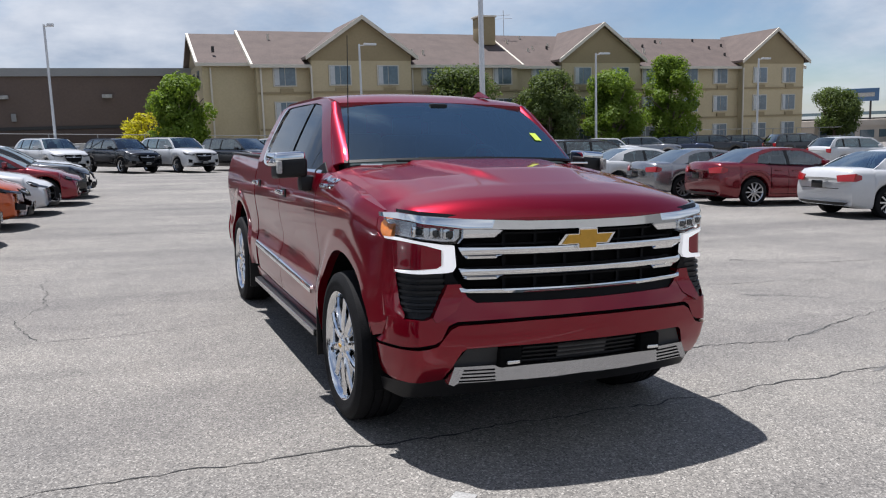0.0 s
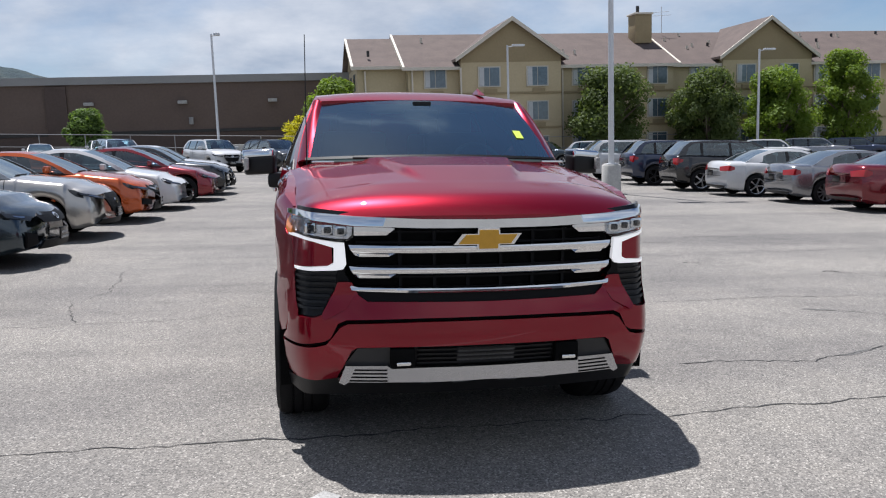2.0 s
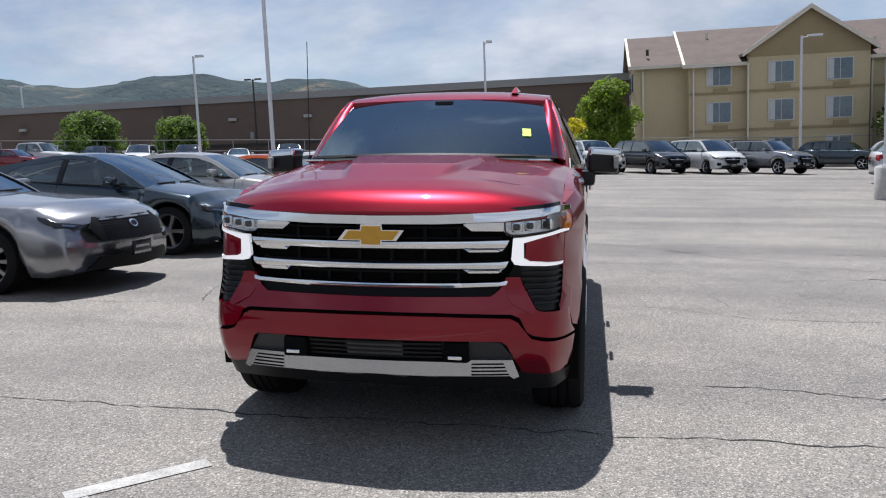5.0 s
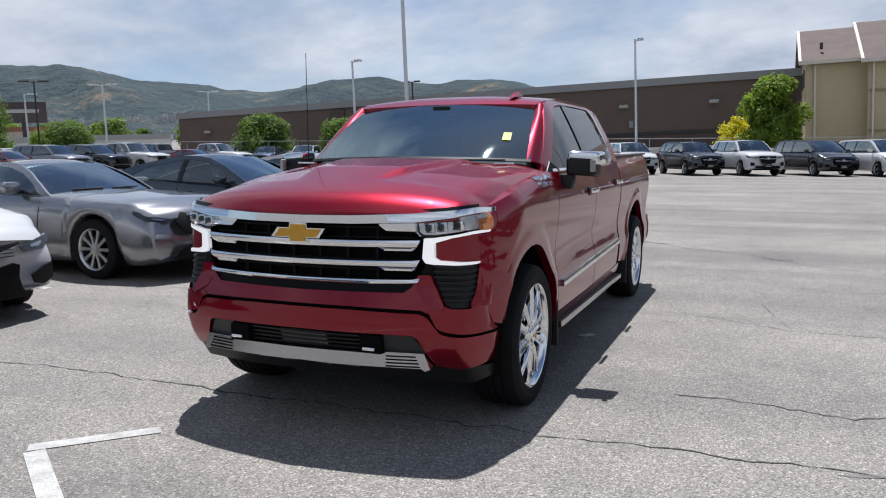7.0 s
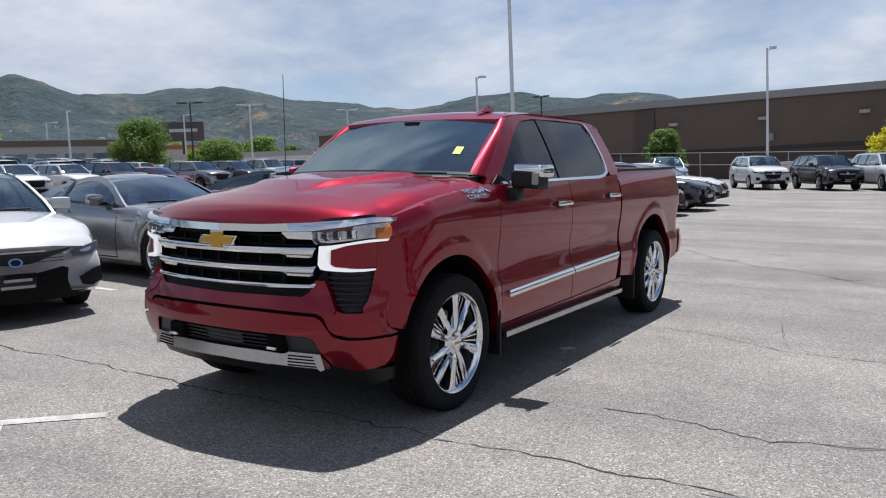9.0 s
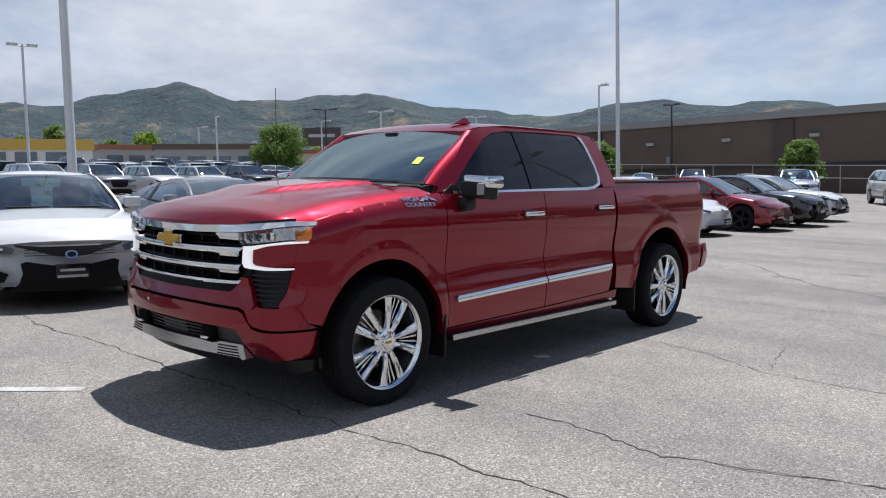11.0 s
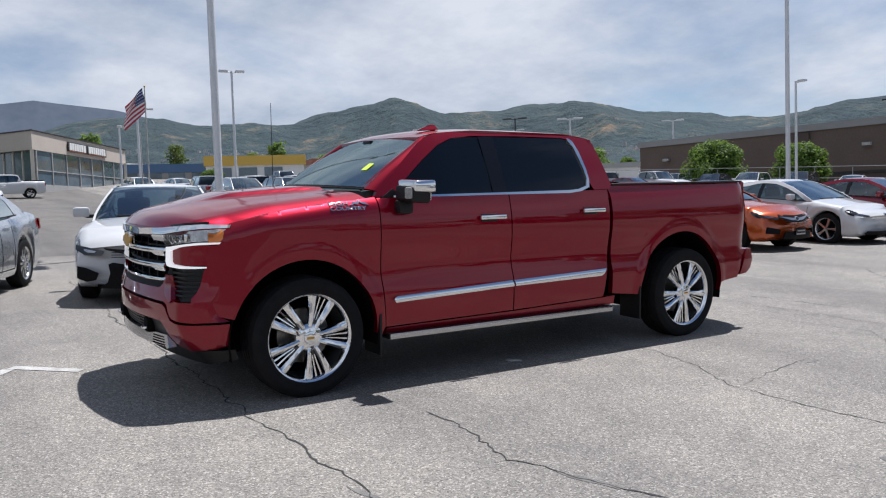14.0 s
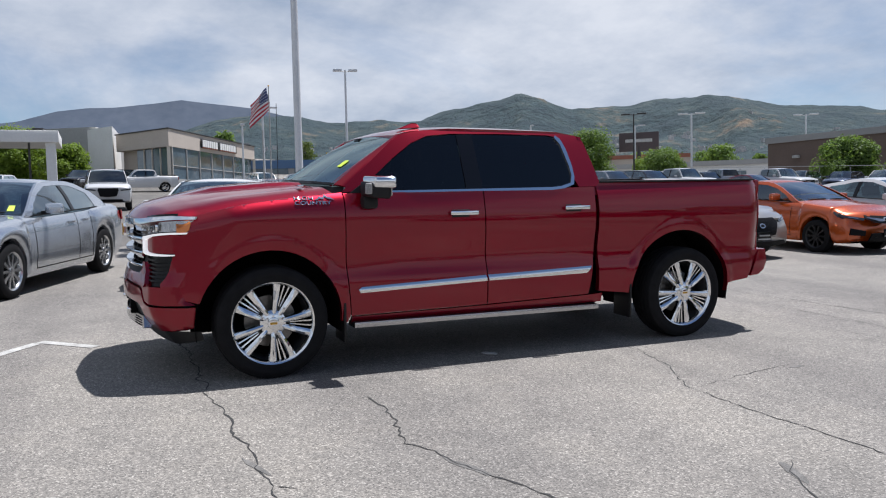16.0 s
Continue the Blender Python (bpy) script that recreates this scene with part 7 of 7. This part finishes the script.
# lamps
for s in (1, -1):
    hl = part("headlamp", bm_panel([(s * x, z) for x, z in [(0.615, 1.120), (0.75, 1.136), (0.860, 1.153), (0.892, 1.156), (0.894, 1.082), (0.862, 1.082), (0.80, 1.072), (0.70, 1.058), (0.640, 1.058), (0.620, 1.075)]], face(0.035), FRONT_IN, 0.05, 0.06, fine=NOSE_FINE), mat("lamp bowl", (0.74, 0.75, 0.77), 0.22, 0.75, vary=0.25, scale=30), truck, "clear headlamp unit")
    part("lamp_lens", bm_panel([(s * x, z) for x, z in [(0.612, 1.122), (0.75, 1.138), (0.868, 1.158), (0.894, 1.162), (0.896, 1.078), (0.872, 1.080), (0.80, 1.068), (0.70, 1.052), (0.636, 1.052), (0.616, 1.075)]], face(-0.004), FRONT_IN, 0.05, 0.02, fine=NOSE_FINE), LENS, hl)
    for x in (0.665, 0.725, 0.80):
        part("projector", bm_box(s * x, nose_y(x, 1.1) + 0.028, 1.093 + (x - 0.66) * 0.09, 0.036, 0.03, 0.032, 0.010), LAMPDARK, hl, "projector lamp")
        part("projector_trim", bm_box(s * x, nose_y(x, 1.1) + 0.034, 1.093 + (x - 0.66) * 0.09, 0.058, 0.03, 0.052, 0.010), CHROME, hl)
    part("side_marker", bm_panel([(y, z) for y, z in [(-0.640, 1.152), (-0.556, 1.158), (-0.546, 1.135), (-0.560, 1.092), (-0.580, 1.074), (-0.640, 1.074)]], lambda u, v, s=s: (s * (side_x(u, v) + 0.009), u, v), (-s, 0, 0), 0.02, 0.02), AMBER, hl, "amber side marker lamp")
    part("fender_corner", bm_panel([(-0.556, 1.158), (-0.49, 1.172), (-0.49, 1.10), (-0.54, 1.062), (-0.585, 1.056), (-0.562, 1.090), (-0.548, 1.135)], lambda u, v, s=s: (s * (side_x(u, v) - 0.002), u, v), (-s, 0, 0), 0.03, 0.02), RED, truck)
    DRL = [(0.910, 1.074), (0.868, 1.074), (0.80, 1.060), (0.70, 1.045), (0.658, 1.043), (0.653, 0.945), (0.668, 0.922), (0.700, 0.916), (0.875, 0.910), (0.889, 0.911), (0.891, 0.920), (0.738, 0.935), (0.710, 0.948), (0.706, 1.020), (0.80, 1.048), (0.870, 1.060), (0.908, 1.062)]
    part("running_light", bm_panel([(s * x, z) for x, z in DRL], face(-0.008), FRONT_IN, 0.04, 0.03, fine=NOSE_FINE), WHITELAMP, truck, "white L-shaped running light")
    part("lamp_red_infill", bm_panel([(s * x, z) for x, z in [(0.716, 1.022), (0.80, 1.045), (0.875, 1.060), (0.90, 1.05), (0.905, 0.927), (0.738, 0.935), (0.716, 0.948)]], face(0.006), FRONT_IN, 0.05, 0.03, fine=NOSE_FINE), RED, truck)
    vent = part("air_curtain_vent", bm_panel([(s * x, z) for x, z in [(0.655, 0.915), (0.915, 0.90), (0.918, 0.70), (0.80, 0.700), (0.768, 0.712), (0.705, 0.830), (0.66, 0.862)]], face(0.035), FRONT_IN, 0.05, 0.04, fine=NOSE_FINE), BLACK, truck, "black ribbed air vent")
    for k in range(6):
        z = 0.885 - 0.028 * k
        x0 = 0.70 if z > 0.83 else 0.715 + (0.83 - z) * 0.55
        part("vent_rib", bm_panel([(s * x, zz) for x, zz in [(x0, z), (0.908, z), (0.908, z - 0.012), (x0, z - 0.012)]], face(0.014), FRONT_IN, 0.06, 0.02, fine=NOSE_FINE), BLACK, vent)
    part("vent_surround", bm_panel([(s * x, z) for x, z in [(0.892, 0.908), (0.930, 0.905), (0.936, 0.695), (0.885, 0.695), (0.880, 0.72), (0.888, 0.76)]], face(0.002), FRONT_IN, 0.05, 0.03, fine=NOSE_FINE), RED, truck)
    part("fascia_facet", bm_panel([(s * x, z) for x, z in [(0.640, 0.862), (0.695, 0.862), (0.712, 0.820), (0.775, 0.712), (0.76, 0.690), (0.66, 0.74), (0.62, 0.80)]], lambda u, v: (u * nose_w(v), nose_y(u, v) - 0.014 * min(1, max(0, (abs(u) - 0.62) * 8)), v), FRONT_IN, 0.04, 0.03), RED, truck)
    # tail lamps
    part("tail_lamp", bm_panel([(4.650, 0.93), (4.635, 1.37), (4.708, 1.37), (4.708, 0.93)], lambda u, v, s=s: (s * (side_x(u, v) + 0.006), u, v), (-s, 0, 0), 0.03, 0.03), REDLENS, truck, "red tail lamp")

# bed
part("bed_floor", bm_box(0, 3.73, 1.015, 1.56, 1.80, 0.04), BLACK, truck)
part("tailgate", bm_box(0, 4.695, 1.09, 1.70, 0.06, 0.68, 0.02), RED, truck)
for s in (1, -1):
    part("bed_inner_wall", bm_box(s * 0.80, 3.72, 1.215, 0.05, 1.82, 0.39, 0.01), BLACK, truck)
    part("bed_rail_cap", bm_box(s * 0.862, 3.72, 1.4225, 0.11, 1.76, 0.016, 0.006, rot=Matrix.Rotation(0.010, 3, "X")), BLACK, truck, "black bed rail cap")
part("bed_front_wall", bm_box(0, 2.86, 1.11, 1.66, 0.05, 0.60, 0.01), RED, truck)


def rear_bar(profile, half, n=22):
    """A bumper bar of one section, drawn forward towards its ends."""
    b = bmesh.new()
    rows = []
    for i in range(n + 1):
        x = -half + 2 * half * i / n
        back = 0.10 * (abs(x) / half) ** 5 + 0.03 * (x / half) ** 2
        rows.append([b.verts.new((x, y - back, z)) for y, z in profile])
    m = len(profile)
    for p, q in zip(rows, rows[1:]):
        for k in range(m):
            b.faces.new((p[k], p[(k + 1) % m], q[(k + 1) % m], q[k]))
    b.faces.new(rows[0]), b.faces.new(rows[-1][::-1])
    return b


part("rear_bumper", rear_bar([(4.66, 0.760), (4.815, 0.770), (4.832, 0.750), (4.818, 0.68), (4.785, 0.590), (4.72, 0.530), (4.66, 0.525)], 0.945), RED, truck, "dark red rear bumper")
part("bumper_step", rear_bar([(4.62, 0.772), (4.80, 0.784), (4.812, 0.779), (4.80, 0.774), (4.62, 0.764)], 0.80), BLACK, truck)
part("bumper_lower_step", rear_bar([(4.66, 0.560), (4.862, 0.566), (4.870, 0.555), (4.85, 0.535), (4.66, 0.525)], 0.84), BLACK, truck, "black lower bumper step")
for s in (1, -1):
    part("bumper_end", bm_panel([(4.640, 0.762), (4.745, 0.768), (4.755, 0.66), (4.715, 0.575), (4.64, 0.530), (4.530, 0.520), (4.580, 0.64)], lambda u, v, s=s: (s * (side_x(min(u, 4.5), v) + 0.006 - 0.5 * max(0.0, u - 4.5) ** 2), u, v), (-s, 0, 0), 0.04, 0.06), RED, truck)
# underside, inner volumes
part("chassis", bm_box(0, 1.75, 0.46, 1.10, 4.9, 0.22, 0.04), DARK, truck)
part("floor_pan", bm_box(0, 1.70, 0.50, 1.78, 2.2, 0.10, 0.02), DARK, truck)
part("engine_bay", bm_box(0, -0.20, 0.85, 1.10, 1.10, 0.60, 0.05), DARK, truck)
part("rear_axle", bm_tube((-0.8, HUB_R, HUB_Z), (0.8, HUB_R, HUB_Z), 0.07), DARK, truck)
part("front_axle", bm_tube((-0.8, HUB_F, HUB_Z), (0.8, HUB_F, HUB_Z), 0.06), DARK, truck)
# cabin
part("dashboard", bm_box(0, 0.72, 1.30, 1.56, 0.46, 0.20, 0.06), INTERIOR, truck)
sw = bmesh.new()
TOR = Matrix.Translation((0.40, 1.02, 1.33)) @ pose(0, 0, 0, 68)
for i in range(24):
    a0, a1 = 2 * math.pi * i / 24, 2 * math.pi * (i + 1) / 24
    bm_tube(TOR @ Vector((0.185 * math.cos(a0), 0.185 * math.sin(a0), 0)), TOR @ Vector((0.185 * math.cos(a1), 0.185 * math.sin(a1), 0)), 0.017, n=6, bm=sw)
part("steering_wheel", sw, INTERIOR, truck)
for s in (1, -1):
    for yy in (1.45, 2.35):
        st = part("seat", bm_box(s * 0.40, yy, 0.98, 0.52, 0.52, 0.16, 0.05), SEAT, truck)
        part("seat_back", bm_box(s * 0.40, yy + 0.30, 1.30, 0.50, 0.14, 0.60, 0.05, rot=Matrix.Rotation(-0.15, 3, "X")), SEAT, st)
        part("headrest", bm_box(s * 0.40, yy + 0.36, 1.66, 0.27, 0.10, 0.19, 0.04), SEAT, st)
part("cabin_floor", bm_box(0, 1.7, 0.72, 1.70, 2.1, 0.05), INTERIOR, truck)
part("headliner", bm_box(0, 1.95, 1.79, 1.35, 1.5, 0.02), mat("headliner", (0.25, 0.24, 0.23), 0.9, vary=0.1), truck)
part("rear_view_mirror", bm_box(0, 0.98, 1.70, 0.24, 0.03, 0.065, 0.015), BLACK, truck)
# aerial and roof fin
part("aerial", bm_tube((-0.79, 0.43, 1.37), (-0.79, 0.425, 2.14), 0.0035, 0.0025, 6), BLACK, truck, "thin black whip aerial")
fin = bmesh.new()
vs = [fin.verts.new(p) for p in [(0.440, 1.13, 1.845), (0.490, 1.13, 1.845), (0.500, 1.34, 1.862), (0.430, 1.34, 1.862), (0.460, 1.275, 1.904), (0.470, 1.275, 1.904), (0.463, 1.322, 1.901), (0.467, 1.322, 1.901)]]
for f in ((0, 1, 5, 4), (1, 2, 7, 5), (2, 3, 6, 7), (3, 0, 4, 6), (4, 5, 7, 6), (3, 2, 1, 0)):
    fin.faces.new([vs[i] for i in f])
bmesh.ops.bevel(fin, geom=fin.edges[:], offset=0.006, segments=2, affect="EDGES")
part("roof_fin", fin, RED, truck, "red shark-fin roof aerial")
part("brake_lamp", bm_box(0, 2.79, 1.80, 0.4, 0.03, 0.03, 0.008), REDLENS, truck)

# lettering on the fender emblem
for s in (1, -1):
    for txt, z in (("HIGH", 1.291), ("COUNTRY", 1.258)):
        cu = bpy.data.curves.new("letters", "FONT")
        cu.body, cu.size, cu.extrude, cu.bevel_depth = txt, 0.070, 0.004, 0.001
        cu.space_character = 1.0
        tmp = bpy.data.objects.new("letters", cu)
        scene.collection.objects.link(tmp)
        me = bpy.data.meshes.new_from_object(tmp.evaluated_get(bpy.context.evaluated_depsgraph_get()))
        bpy.data.objects.remove(tmp)
        w = 0.27 if txt == "COUNTRY" else 0.140
        xs = [v.co.x for v in me.vertices]
        k = w / (max(xs) - min(xs))
        for v in me.vertices:
            u = 0.175 + (v.co.x - min(xs)) * k if s > 0 else 0.475 - (v.co.x - min(xs)) * k - (0.0 if txt == "COUNTRY" else 0.130)
            zz = z + v.co.y * 0.50
            v.co = Vector((s * (side_x(u, zz) + 0.004 + v.co.z), u, zz))
        me.materials.append(CHROME)
        ob = new("lettering", me)
        ob.parent = truck
        tagged(ob, "chrome fender lettering")
    mt = [(0.325, 1.291), (0.345, 1.300), (0.362, 1.316), (0.385, 1.308), (0.402, 1.330), (0.425, 1.312), (0.442, 1.310), (0.470, 1.290), (0.44, 1.296), (0.42, 1.300), (0.402, 1.313), (0.388, 1.294), (0.362, 1.301), (0.345, 1.290)]
    part("peak_emblem", bm_panel(mt, lambda u, v, s=s: (s * (side_x(u, v) + 0.008), u, v), (-s, 0, 0), 0.2, 0.01), CHROME, truck, "chrome mountain emblem")


# wheels
def wheel(cx, cy, s, lead):
    w = new("wheel")
    w.parent = truck
    w.matrix_local = Matrix.Translation((cx, cy, HUB_Z)) @ (Matrix.Identity(4) if s > 0 else pose(0, 0, 0, 0, 0, 180))
    tagged(w, "chrome wheel with five twin spokes with a black tyre")
    R = 0.412
    b = bm_lathe([(-0.13, 0.295), (-0.142, 0.33), (-0.140, 0.375), (-0.120, 0.402), (-0.085, R), (-0.052, R), (-0.050, R - 0.009), (-0.040, R - 0.009), (-0.038, R), (-0.005, R), (-0.003, R - 0.009), (0.007, R - 0.009), (0.009, R),
                  (0.045, R), (0.047, R - 0.009), (0.057, R - 0.009), (0.059, R), (0.085, R), (0.120, 0.402), (0.138, 0.375), (0.141, 0.345), (0.137, 0.338), (0.139, 0.325), (0.130, 0.297)], 64)
    part("tyre", b, RUBBER, w)
    part("rim", bm_lathe([(0.085, 0.277), (0.100, 0.279), (0.114, 0.284), (0.129, 0.293), (0.133, 0.301), (0.126, 0.304), (0.085, 0.303)], 64), CHROME, w, "chrome rim lip")
    part("rim_barrel", bm_lathe([(0.088, 0.279), (0.02, 0.264), (-0.12, 0.27), (-0.13, 0.303), (0.084, 0.3025)], 48), mat("barrel grey", (0.045, 0.046, 0.048), 0.45, 0.3, vary=0.25, scale=12), w)
    part("brake_disc", bm_lathe([(-0.02, 0.0), (-0.02, 0.19), (0.0, 0.19), (0.0, 0.0)], 40), mat("brake steel", (0.20, 0.19, 0.18), 0.4, 1.0, vary=0.3, scale=9), w)
    part("wheel_backing", bm_lathe([(-0.10, 0.0), (-0.10, 0.27)], 32), DARK, w)
    for i in range(5):
        a = math.pi / 2 - radians(lead + 72 * i)
        spin = lambda r, q, x: (x, r * math.cos(a) - q * math.sin(a), r * math.sin(a) + q * math.cos(a))
        for sd in (-1, 1):
            b = bmesh.new()
            rows = []
            for r, half, off, x in ((0.050, 0.017, 0.016, 0.104), (0.085, 0.0190, 0.026, 0.118), (0.14, 0.0225, 0.041, 0.119), (0.21, 0.0265, 0.060, 0.114), (0.262, 0.0300, 0.0745, 0.108), (0.292, 0.0320, 0.083, 0.115)):
                ring = []
                for dx, dy in ((-0.050, -half * 1.05), (-0.012, -half), (-0.001, -half * 0.72), (0.005, -half * 0.10), (0.002, half * 0.55), (-0.007, half), (-0.050, half * 1.05)):
                    ring.append(b.verts.new(spin(r, sd * (off - dy), x + dx)))
                rows.append(ring)
            for p, q in zip(rows, rows[1:]):
                for j in range(6):
                    b.faces.new((p[j], p[j + 1], q[j + 1], q[j]))
            part("spoke", b, CHROME, w, smooth=28)
            rib = bmesh.new()
            rings = []
            for r, q, x, h in ((0.125, 0.007, 0.094, 0.003), (0.20, 0.0125, 0.092, 0.0045), (0.290, 0.020, 0.098, 0.006)):
                rings.append([rib.verts.new(spin(r, sd * q + o, x + d_)) for o, d_ in ((-h, -0.03), (-h, 0), (h, 0.002), (h, -0.03))])
            for p, q in zip(rings, rings[1:]):
                for j in range(3):
                    rib.faces.new((p[j], p[j + 1], q[j + 1], q[j]))
            part("inner_rib", rib, CHROME, w, smooth=20)
    for k in range(6):
        a = radians(30 + 60 * k)
        part("wheel_nut", bm_tube((0.112, 0.052 * math.cos(a), 0.052 * math.sin(a)), (0.122, 0.052 * math.cos(a), 0.052 * math.sin(a)), 0.008, 0.007, 6), CHROME, w)
    part("hub_cap", bm_lathe([(0.06, 0.098), (0.102, 0.094), (0.112, 0.080), (0.116, 0.060), (0.119, 0.044), (0.128, 0.041), (0.131, 0.030), (0.131, 0.0)], 32), CHROME, w, "chrome hub cap")
    part("hub_badge", bm_box(0.132, 0, 0, 0.006, 0.052, 0.016, 0.003), GOLD, w)
    return w


for s in (1, -1):
    wheel(s * 0.845, HUB_F, s, 22)
    wheel(s * 0.845, HUB_R, s, 40)
